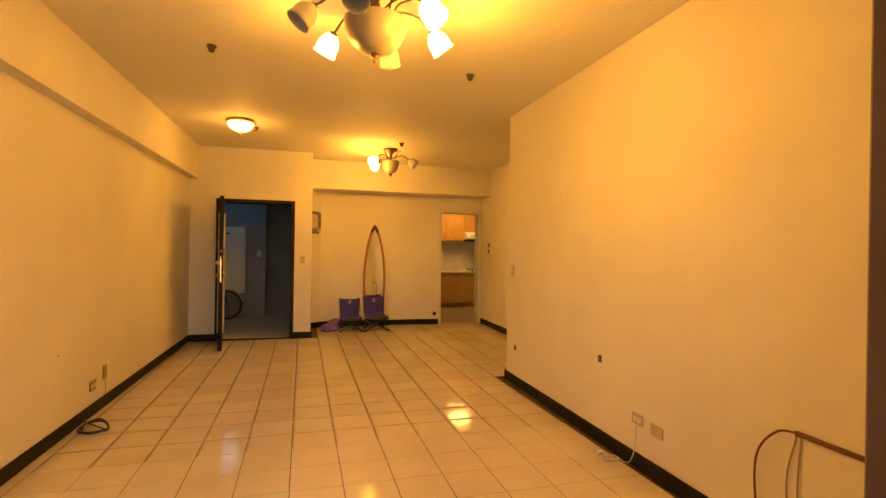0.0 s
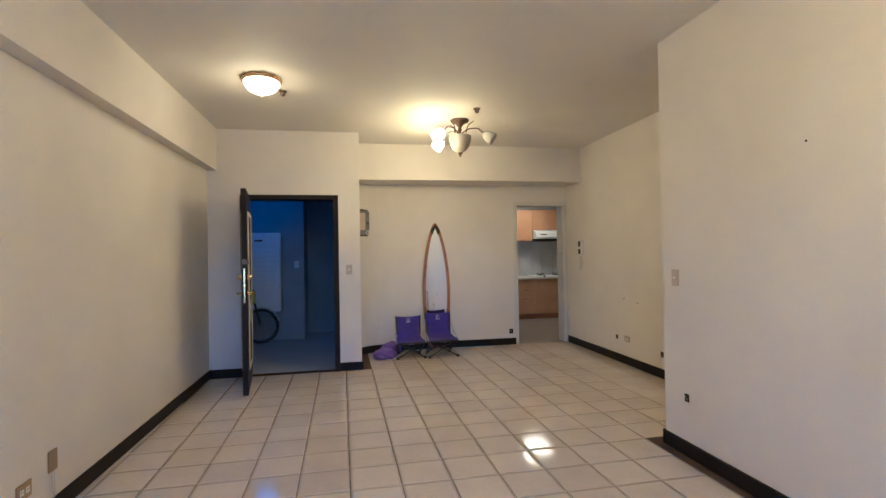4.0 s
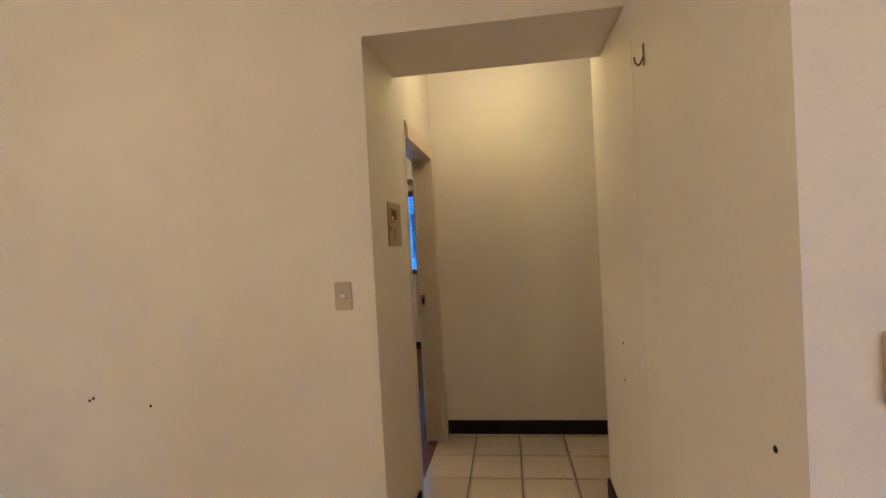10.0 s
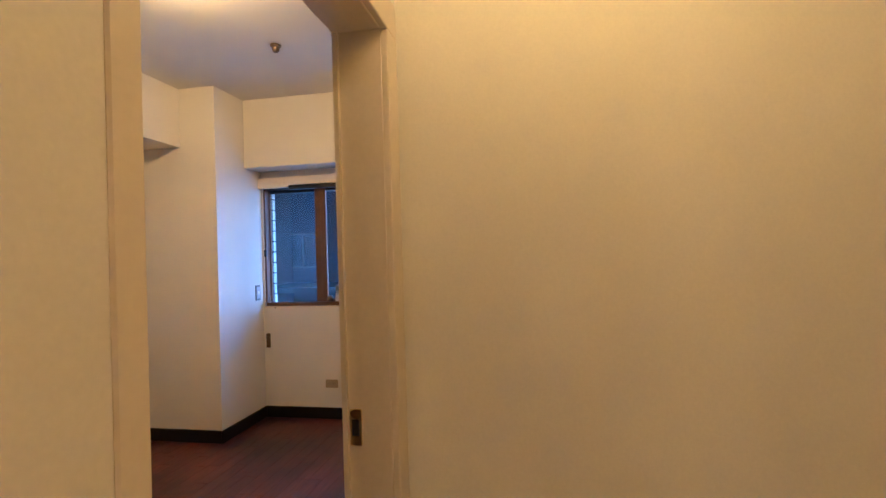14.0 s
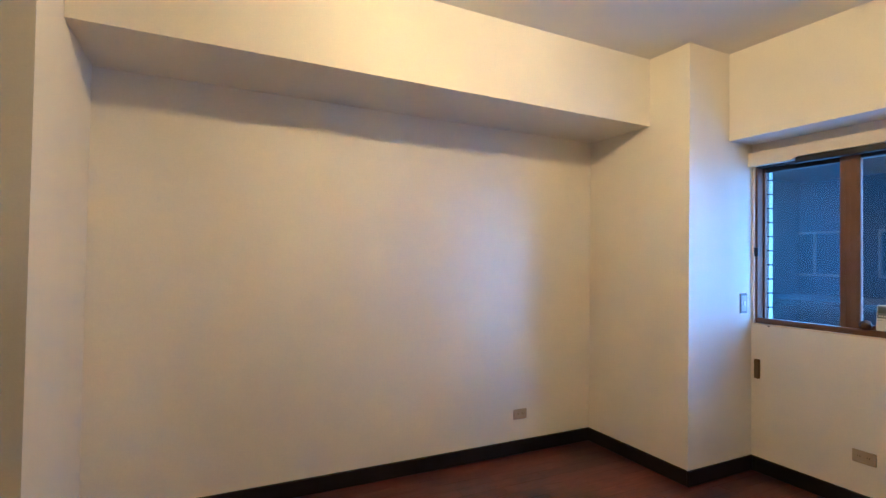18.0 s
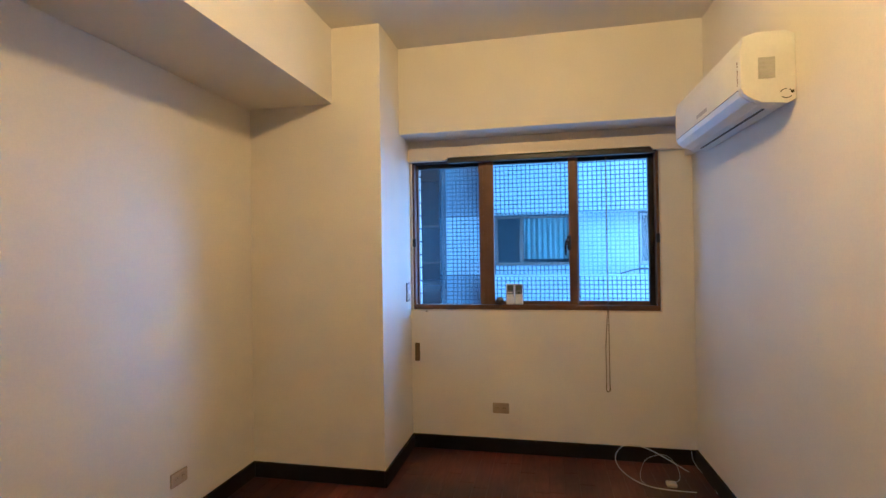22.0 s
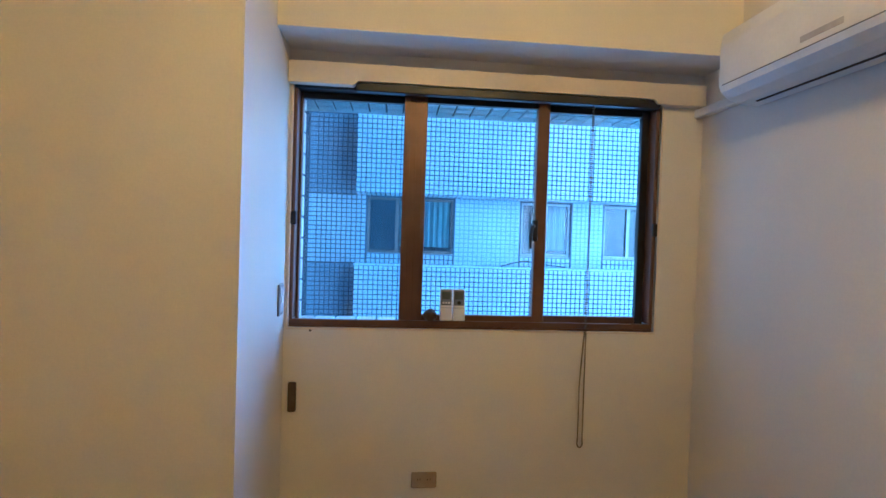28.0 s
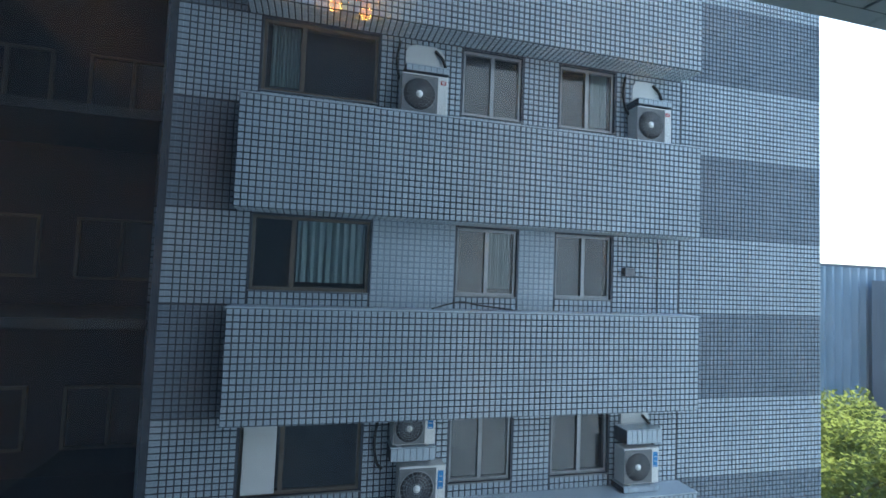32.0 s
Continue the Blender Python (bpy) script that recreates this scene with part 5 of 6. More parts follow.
# ---------------------------------------------------------------- air conditioner
def wall_ac():
    th = thing("air_conditioner", (0, 0, 0), "white wall-mounted split air conditioner", "air conditioner")
    L = 0.93
    outline = [(0, 0.015), (0, 0.27), (0.03, 0.285), (0.14, 0.285), (0.185, 0.27), (0.195, 0.22), (0.195, 0.07), (0.185, 0.045), (0.155, 0.022), (0.116, 0.007), (0.03, 0.0)]
    rot = Matrix(((0, 0, 1, 0), (1, 0, 0, 0), (0, 1, 0, 0), (0, 0, 0, 1)))
    b = prism(B(), outline, 0, L, rot)
    bmesh.ops.bevel(b, geom=[e for e in b.edges if e.calc_face_angle(0) > 0.9], offset=0.008, segments=2, affect="EDGES")
    part("casing", b, WPLASTIC, th, "glossy white plastic casing")
    part("vent_slot", prism(B(), [(0.084, 0.0055), (0.084, 0.002), (0.074, 0.0008), (0.074, 0.0042)], 0.09, L - 0.06, rot), BLACKP, th, "dark outlet slot")
    part("louvre", prism(B(), [(0.1970, 0.064), (0.1866, 0.0435), (0.156, 0.0202), (0.118, 0.0052), (0.117, 0.009), (0.154, 0.0235), (0.183, 0.046), (0.194, 0.064)], 0.03, L - 0.03, rot), WPLASTIC, th)
    part("louvre_gap", prism(B(), [(0.194, 0.0685), (0.1966, 0.0685), (0.1966, 0.0655), (0.194, 0.0655)], 0.03, L - 0.02, rot), FUSEGREYP, th)
    part("badge", box(B(), 0.40, 0.55, 0.1945, 0.1965, 0.088, 0.108, 0.001, 1), GREYTRIM, th)
    part("rating_label", box(B(), -0.002, 0.001, 0.072, 0.132, 0.100, 0.183), FUSELBL, th, "grey rating label")
    for k in range(4):
        part("label_line", box(B(), -0.003, -0.0015, 0.078, 0.126, 0.112 + 0.018 * k, 0.119 + 0.018 * k), GREYTRIM, th)
    for a0, a1 in ((20, 95), (120, 185), (215, 330)):
        part("knockout_slot", tube(B(), [(-0.001, 0.034 + 0.022 * math.cos(radians(a)), 0.036 + 0.018 * math.sin(radians(a))) for a in range(a0, a1 + 1, 15)], 0.0018, 5), BLACKP, th)
    part("knockout_hole", box(B(), -0.002, 0.001, 0.006, 0.018, 0.038, 0.048, 0.002, 1), BLACKP, th)
    rr = random.Random(5)
    for k in range(9):
        z = 0.085 + 0.011 * k
        part("rust_speck", box(B(), 0.030 if k % 3 else 0.034, 0.0375, 0.1935, 0.1962, z, z + rr.uniform(0.004, 0.010), 0.001, 1), BROWNTRIM, th)
    part("pipe_trunk", box(B(), L, WX - 6.172, 0, 0.045, 0.045, 0.085, 0.008, 2), WPLASTIC, th, "white pipe cover to the outer wall")
    part("mount_plate", box(B(), 0.05, L - 0.05, -0.001, 0.01, 0.03, 0.25), FUSEGREY, th)
    th.matrix_world = Matrix.Translation((6.175, south_y(6.175) + 0.002, 1.968)) @ Matrix.Rotation(SKEW, 4, "Z")
    return th


FUSELBL = surface("grey_label", (0.42, 0.42, 0.40), (0.50, 0.50, 0.48), (0.5, 0.6), 30.0, 120.0, 0.02)
wall_ac()

# ---------------------------------------------------------------- kitchen
solid("floor_kitchen", box(B(), 2.0, 5.3, YM, 12.3, -0.1, -0.004), KFLOOR, "grey brown kitchen floor")
solid("wall_kitchen_left", box(B(), 1.9, 2.05, YM + 0.2, 12.3, 0, HC), KTILE, "white tiled kitchen wall")
solid("wall_kitchen_right", box(B(), 5.2, 5.35, YM + 0.2, 12.3, 0, HC), KTILE, "white tiled kitchen wall")
solid("wall_kitchen_back", box(B(), 1.9, 5.35, 12.25, 12.4, 0, HC), KTILE, "white tiled kitchen wall")
solid("wall_kitchen_front", box(B(), XR + 0.16, 5.35, BN + 0.2, BN + 0.21, 0, HC), KTILE, "white tiled kitchen wall")
solid("ceiling_kitchen", box(B(), 1.9, 5.35, YM + 0.2, 12.4, 2.55, 2.65), CEIL, "white kitchen ceiling")
# tiled reveal of the doorway
rv = tagged(new("trim_kitchen_reveal"), "white tiled reveal of the kitchen doorway", "", "", "structure")
for k in range(9):
    part("tile", box(B(), 3.006, 3.0185, YM + 0.012, YM + 0.197, 0.012 + 0.232 * k, 0.238 + 0.232 * k, 0.0015, 1), KTILE, rv)
sp = tagged(new("wall_kitchen_splashback"), "white glazed tiled splashback", "", "", "structure")
for i in range(10):
    for j in range(4):
        part("tile", box(B(), 2.7 + 0.25 * i, 2.947 + 0.25 * i, 12.238, 12.249, 0.86 + 0.2 * j, 1.057 + 0.2 * j, 0.0015, 1), KTILE, sp)


def base_unit(x0, x1, drawers):
    th = thing("base_cabinet", (x0, 11.65, 0), "light brown wooden kitchen base cabinet", "cabinet", "kitchen base cabinets")
    part("body", box(B(), x0, x1, 11.68, 12.24, 0.10, 0.82), KWOOD, th)
    part("plinth", box(B(), x0, x1, 11.70, 11.72, 0.0, 0.10), MIRWOOD, th)
    zs = (0.105, 0.45, 0.63, 0.815) if drawers else (0.105, 0.815)
    for a, b in zip(zs, zs[1:]):
        f = part("drawer_front" if drawers else "door", box(B(), x0 + 0.003, x1 - 0.003, 11.66, 11.68, a + 0.003, b - 0.003, 0.002, 1), KWOOD, th)
        part("handle", box(B(), (x0 + x1) / 2 - 0.05, (x0 + x1) / 2 + 0.05, 11.645, 11.66, b - 0.03, b - 0.02, 0.003, 1), ANTIQUE, f)
    return th


for a, b, d in ((2.7, 3.1, True), (3.1, 3.6, True), (3.6, 4.45, False), (4.45, 5.1, False)):
    base_unit(a, b, d)
lone("kitchen_worktop", box(B(), 2.68, 5.15, 11.63, 12.24, 0.822, 0.86, 0.004, 2), KTOP, "beige stone kitchen worktop", "worktop")


def upper_unit(x0, x1, z0):
    th = thing("wall_cabinet", (x0, 11.9, z0), "light brown wooden kitchen wall cabinet", "cabinet", "kitchen wall cabinets")
    part("body", box(B(), x0, x1, 11.92, 12.235, z0, 2.28), KWOOD, th)
    f = part("door", box(B(), x0 + 0.003, x1 - 0.003, 11.90, 11.92, z0 + 0.003, 2.277, 0.002, 1), KWOOD, th)
    part("handle", box(B(), (x0 + x1) / 2 - 0.05, (x0 + x1) / 2 + 0.05, 11.885, 11.90, z0 + 0.02, z0 + 0.03, 0.003, 1), ANTIQUE, f)
    return th


upper_unit(2.75, 3.15, 1.62)
upper_unit(3.15, 3.61, 1.62)
upper_unit(3.61, 4.45, 1.85)
upper_unit(4.45, 5.1, 1.62)


def hood():
    th = thing("cooker_hood", (4.0, 12.0, 1.63), "white slim cooker hood with dark underside", "cooker hood")
    rot = Matrix(((0, 0, 1, 0), (1, 0, 0, 0), (0, 1, 0, 0), (0, 0, 0, 1)))
    part("casing", prism(B(), [(12.235, 1.66), (12.235, 1.845), (11.90, 1.845), (11.72, 1.80), (11.70, 1.70), (11.72, 1.66)], 3.62, 4.44, rot), WPLASTIC, th)
    part("filter", box(B(), 3.66, 4.40, 11.76, 12.2, 1.61, 1.66, 0.01, 2), BLACKM, th, "dark grease filter")
    part("button_row", box(B(), 3.72, 3.85, 11.698, 11.704, 1.74, 1.755), BLACKP, th)
    return th


hood()


def hob():
    th = thing("gas_hob", (4.0, 11.9, 0.86), "white two-burner gas hob", "hob")
    part("plate", box(B(), 3.55, 4.35, 11.70, 12.12, 0.862, 0.885, 0.008, 2), WPLASTIC, th)
    for x in (3.78, 4.14):
        k = part("burner", lathe(B(), [(0, 0.885), (0.075, 0.885), (0.07, 0.90), (0.03, 0.905), (0.028, 0.912), (0, 0.912)], 20, Matrix.Translation((x, 11.92, 0))), BLACKM, th)
        for a in range(4):
            c, s = math.cos(a * math.pi / 2 + 0.4), math.sin(a * math.pi / 2 + 0.4)
            part("pan_support", tube(B(), [(x + 0.03 * c, 11.92 + 0.03 * s, 0.93), (x + 0.10 * c, 11.92 + 0.10 * s, 0.93), (x + 0.11 * c, 11.92 + 0.11 * s, 0.886)], 0.005, 6), BLACKM, k)
    for x in (3.78, 4.14):
        part("knob", lathe(B(), [(0, 0), (0.02, 0), (0.018, 0.018), (0, 0.018)], 14, Matrix.Translation((x, 11.70, 0.873)) @ Matrix.Rotation(radians(90), 4, "X")), BLACKP, th)
    return th


hob()
lone("hanging_cloth", box(B(), 4.44, 4.56, 12.20, 12.232, 1.19, 1.57, 0.008, 2), BLACKP, "dark cloth hanging under the hood", "cloth")

# ---------------------------------------------------------------- outside
GROUNDZ = -16.0
FTILE = surface("facade_tile", (0.43, 0.50, 0.56), (0.53, 0.60, 0.66), (0.25, 0.4), 1.2, 40.0, 0.05)
FTILEB = surface("facade_band_tile", (0.20, 0.25, 0.30), (0.26, 0.31, 0.37), (0.3, 0.45), 1.2, 40.0, 0.05)
FJOINT = surface("facade_joint", (0.05, 0.06, 0.075), (0.09, 0.10, 0.12), (0.8, 0.9), 4.0, 50.0, 0.1)
ALU = surface("facade_aluminium", (0.27, 0.28, 0.29), (0.37, 0.38, 0.39), (0.35, 0.5), 4.0, 60.0, 0.05, metal=0.6)
ALUD = surface("facade_bronze_frame", (0.16, 0.13, 0.10), (0.22, 0.18, 0.14), (0.35, 0.5), 4.0, 60.0, 0.05, metal=0.4)
# dark grey stands in for the shade inside the rooms
UNLITROOM = surface("unlit_room_tone", (0.10, 0.11, 0.12), (0.15, 0.16, 0.17), (0.8, 0.9), 2.0, 20.0, 0.0)
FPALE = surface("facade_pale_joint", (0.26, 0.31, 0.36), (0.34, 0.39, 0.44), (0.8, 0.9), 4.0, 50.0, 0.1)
# own tile colour unknown; this near-black tone stands for deep shade
SHADETILE = surface("shade_dark_tile", (0.030, 0.029, 0.028), (0.050, 0.047, 0.045), (0.4, 0.55), 1.2, 30.0, 0.05)
CURTAIN = surface("teal_curtain", (0.55, 0.70, 0.72), (0.66, 0.80, 0.81), (0.8, 0.9), 3.0, 80.0, 0.1)
FGLASS = glass_mat("facade_glass", (0.92, 0.94, 0.94), shine=0.06)
BLUELBL = surface("blue_label", (0.03, 0.22, 0.55), (0.05, 0.30, 0.65), (0.5, 0.6), 10.0, 80.0, 0.0)
REDLBL = surface("red_label", (0.50, 0.03, 0.03), (0.60, 0.06, 0.05), (0.5, 0.6), 10.0, 80.0, 0.0)


OUTSIDE = set(bpy.data.objects)


def tiled(y0, y1, z0, z1, x, mat, parent=None, pitch=0.0845, name="tile_field", d=0.012, flat=False):
    """A field of square tiles with recessed joints on a face that looks along -x, or down (flat: z0, z1 are then along x)."""
    ny, nz = max(1, round((y1 - y0) / pitch)), max(1, round((z1 - z0) / pitch))
    py, pz, g = (y1 - y0) / ny, (z1 - z0) / nz, 0.018
    v, f = [], []
    for i in range(ny):
        for j in range(nz):
            a, b, c, e = y0 + i * py + g / 2, y0 + (i + 1) * py - g / 2, z0 + j * pz + g / 2, z0 + (j + 1) * pz - g / 2
            n = len(v)
            v += [(x, a, c), (x, b, c), (x, b, e), (x, a, e), (x - d, a + 0.004, c + 0.004), (x - d, b - 0.004, c + 0.004), (x - d, b - 0.004, e - 0.004), (x - d, a + 0.004, e - 0.004)]
            f += [(n + 4, n + 7, n + 6, n + 5), (n, n + 4, n + 5, n + 1), (n + 1, n + 5, n + 6, n + 2), (n + 2, n + 6, n + 7, n + 3), (n + 3, n + 7, n + 4, n)]
    if flat:
        v = [(c, b, a) for a, b, c in v]
    me = bpy.data.meshes.new(name)
    me.from_pydata(v, [], f)
    me.materials.append(mat)
    ob = new(name, me)
    ob.parent = parent
    return tagged(ob, "small square glazed facade tiles", "", "", "stuff")


def facade():
    bl = thing("apartment_building", (14.4, 4, GROUNDZ), "grey tiled apartment building with balcony parapets and windows", "building")
    bl.matrix_world = Matrix()
    FX, WXF = 13.90, 14.35
    # top runs far above the seen storeys to shut out overhead sky
    top, low = 34.0, GROUNDZ
    P = 2.69
    wy = ((6.74, 8.30), (4.517, 5.464), (2.886, 3.86))
    # window wall with real holes, storey by storey
    for s in range(-4, 4):
        zb = 1.14 + P * s
        b = B()
        at = 1.6
        hz0, hz1 = zb, zb + 1.0
        for a, c in sorted(wy):
            box(b, WXF, WXF + 0.25, at, a, zb - 1.05, zb + P - 1.05)
            box(b, WXF, WXF + 0.25, a, c, zb - 1.05, hz0)
            box(b, WXF, WXF + 0.25, a, c, hz1, zb + P - 1.05)
            at = c
        box(b, WXF, WXF + 0.25, at, 9.45, zb - 1.05, zb + P - 1.05)
        part("wall", b, FJOINT, bl)
        box_p = part("parapet", box(B(), FX, WXF, 1.60, 8.49, zb - 1.65, zb - 0.215), FJOINT, bl)
        if -2 <= s <= 2:
            tiled(1.60, 8.49, zb - 1.65, zb - 0.215, FX, FTILE, box_p)
            tiled(1.60, 8.49, FX + 0.01, WXF - 0.01, zb - 1.65, FTILE, box_p, flat=True)
            part("parapet_cap", box(B(), FX - 0.012, WXF, 1.59, 8.50, zb - 0.215, zb - 0.195), FTILE, box_p)
            # tile fields between the windows
            at = 1.62
            for a, c in sorted(wy):
                tiled(at, a - 0.03, zb - 0.2, zb + 1.03, WXF, FTILE, bl)
                tiled(a - 0.01, c + 0.01, zb - 0.2, zb - 0.015, WXF, FTILE, bl)
                part("window_sill", box(B(), WXF - 0.03, WXF + 0.10, a - 0.02, c + 0.02, zb - 0.014, zb, 0.003, 1), ALU, bl)
                at = c + 0.03
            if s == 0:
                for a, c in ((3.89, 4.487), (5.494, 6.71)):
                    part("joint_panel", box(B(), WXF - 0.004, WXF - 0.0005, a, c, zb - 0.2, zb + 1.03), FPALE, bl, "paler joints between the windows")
            tiled(at, 9.30, zb - 0.2, zb + 1.03, WXF, FTILE, bl)
            tiled(8.52, 9.30, zb - 1.65, zb - 0.215, WXF, FTILEB, bl)
            # windows
            for n, (a, c) in enumerate(wy):
                fm = ALUD if n == 0 else ALU
                w = part("window", box(B(), WXF + 0.04, WXF + 0.10, a, c, hz0, hz0 + 0.05), fm, bl)
                part("frame", box(B(), WXF + 0.04, WXF + 0.10, a, c, hz1 - 0.04, hz1), fm, w)
                part("frame", box(B(), WXF + 0.04, WXF + 0.10, a, a + 0.04, hz0 + 0.05, hz1 - 0.04), fm, w)
                part("frame", box(B(), WXF + 0.04, WXF + 0.10, c - 0.04, c, hz0 + 0.05, hz1 - 0.04), fm, w)
                mid = (a + c) / 2 + (0.25 if n == 0 else 0.0)
                part("mullion", box(B(), WXF + 0.03, WXF + 0.10, mid - 0.03, mid + 0.03, hz0 + 0.05, hz1 - 0.04), fm, w)
                part("pane", box(B(), WXF + 0.065, WXF + 0.07, a + 0.04, mid - 0.03, hz0 + 0.05, hz1 - 0.04), FGLASS, w)
                part("pane", box(B(), WXF + 0.065, WXF + 0.07, mid + 0.03, c - 0.04, hz0 + 0.05, hz1 - 0.04), FGLASS, w)
                # dark sheet gives the unlit depth behind the panes
                part("room_back", box(B(), WXF + 0.9, WXF + 0.95, a - 0.3, c + 0.3, hz0 - 0.4, hz1 + 0.3), UNLITROOM, w)
                if (n, s) in ((0, 0), (0, 1), (1, 0), (2, 1)):
                    b2 = B()
                    y0c, y1c = {(0, 0): (a + 0.06, mid - 0.05), (0, 1): (mid + 0.05, c - 0.1), (1, 0): (a + 0.06, a + 0.40), (2, 1): (a + 0.06, a + 0.36)}[(n, s)]
                    k = 0
                    ys = [y0c + (y1c - y0c) * q / 28 for q in range(29)]
                    va = [b2.verts.new((WXF + 0.14 + 0.03 * math.sin(q * 1.9), yy, hz0 + 0.12)) for q, yy in enumerate(ys)]
                    vb = [b2.verts.new((WXF + 0.14 + 0.03 * math.sin(q * 1.9), yy, hz1)) for q, yy in enumerate(ys)]
                    for q in range(28):
                        b2.faces.new((va[q], va[q + 1], vb[q + 1], vb[q]))
                    bmesh.ops.solidify(b2, geom=b2.faces[:], thickness=0.004)
                    part("curtain", b2, CURTAIN, w, "pleated teal curtain")
    # banded end bay, flush with the window wall
    part("end_bay", box(B(), WXF + 0.005, 24.0, -1.46, 1.60, low, top), FJOINT, bl)
    for s in range(-3, 4):
        zb = 1.14 + P * s
        if -2 <= s <= 2:
            tiled(-1.46, 1.59, zb - 1.59, zb - 0.18, WXF + 0.005, FTILEB, bl, 0.079)
            tiled(-1.46, 1.59, zb - 0.18, zb - 1.59 + P, WXF + 0.005, FTILE, bl, 0.079)
    part("core", box(B(), WXF + 1.0, 24.0, 1.60, 9.2, low, top), UNLITROOM, bl)
    part("roof_slab", box(B(), 13.85, 24.2, -1.15, 9.6, top, top + 0.4), FTILE, bl)
    rc = part("rounded_corner", cyl(B(), (WXF + 0.25, 9.28, low), (WXF + 0.25, 9.28, top), 0.25, n=32), FJOINT, bl)
    for s in range(-2, 3):
        zb = 1.14 + P * s
        for z0, z1, mt in ((zb - 1.65, zb - 0.215, FTILEB), (zb - 0.2, zb + 1.03, FTILE)):
            b, n = B(), round((z1 - z0) / 0.0845)
            for k in range(5):
                a = radians(180 - 18 * (k + 0.5))
                m = Matrix.Translation((WXF + 0.25 + 0.25 * math.cos(a), 9.28 + 0.25 * math.sin(a), 0)) @ Matrix.Rotation(a, 4, "Z")
                for j in range(n):
                    za, zc = z0 + (z1 - z0) * j / n + 0.009, z0 + (z1 - z0) * (j + 1) / n - 0.009
                    v = [b.verts.new(m @ Vector(q)) for q in ((0.012, -0.031, za), (0.012, 0.031, za), (0.012, 0.031, zc), (0.012, -0.031, zc))]
                    w = [b.verts.new(m @ Vector(q)) for q in ((-0.004, -0.033, za), (-0.004, 0.033, za), (-0.004, 0.033, zc), (-0.004, -0.033, zc))]
                    b.faces.new(v)
                    for q in range(4):
                        b.faces.new((v[q], w[q], w[(q + 1) % 4], v[(q + 1) % 4]))
            tagged(part("tile_field", b, mt, rc), "small square glazed facade tiles", "", "", "stuff")
    # light well to the north; its deep shade is put into the tile colour
    part("recess_wall", box(B(), 16.6, 16.9, 9.2, 14.5, low, top), SHADETILE, bl)
    # unseen mass, added to keep the northern sky off the well
    part("wing", box(B(), 9.5, 24.0, 12.7, 22.0, low, top), SHADETILE, bl)
    # storey slabs added only to darken the well
    for s in range(-5, 5):
        part("gallery_slab", box(B(), 14.45, 16.6, 9.46, 12.7, 1.14 + P * s - 0.55, 1.14 + P * s - 0.42), SHADETILE, bl)
    for s in range(-2, 3):
        zb = 1.14 + P * s
        for a in (9.9, 11.7):
            # darker frame metal here takes on the shade of the well
            w = part("window", box(B(), 16.54, 16.60, a, a + 1.3, zb, zb + 0.05), ALUD, bl)
            part("frame", box(B(), 16.54, 16.60, a, a + 1.3, zb + 0.95, zb + 1.0), ALUD, w)
            for y in (a, a + 0.63, a + 1.25):
                part("frame", box(B(), 16.54, 16.60, y, y + 0.05, zb + 0.05, zb + 0.95), ALUD, w)
            part("pane", box(B(), 16.57, 16.58, a + 0.05, a + 1.25, zb + 0.05, zb + 0.95), FGLASS, w)
    return bl


facade()


FANGREY = surface("fan_grille_grey", (0.13, 0.135, 0.14), (0.19, 0.195, 0.20), (0.5, 0.6), 9.0, 60.0, 0.05)


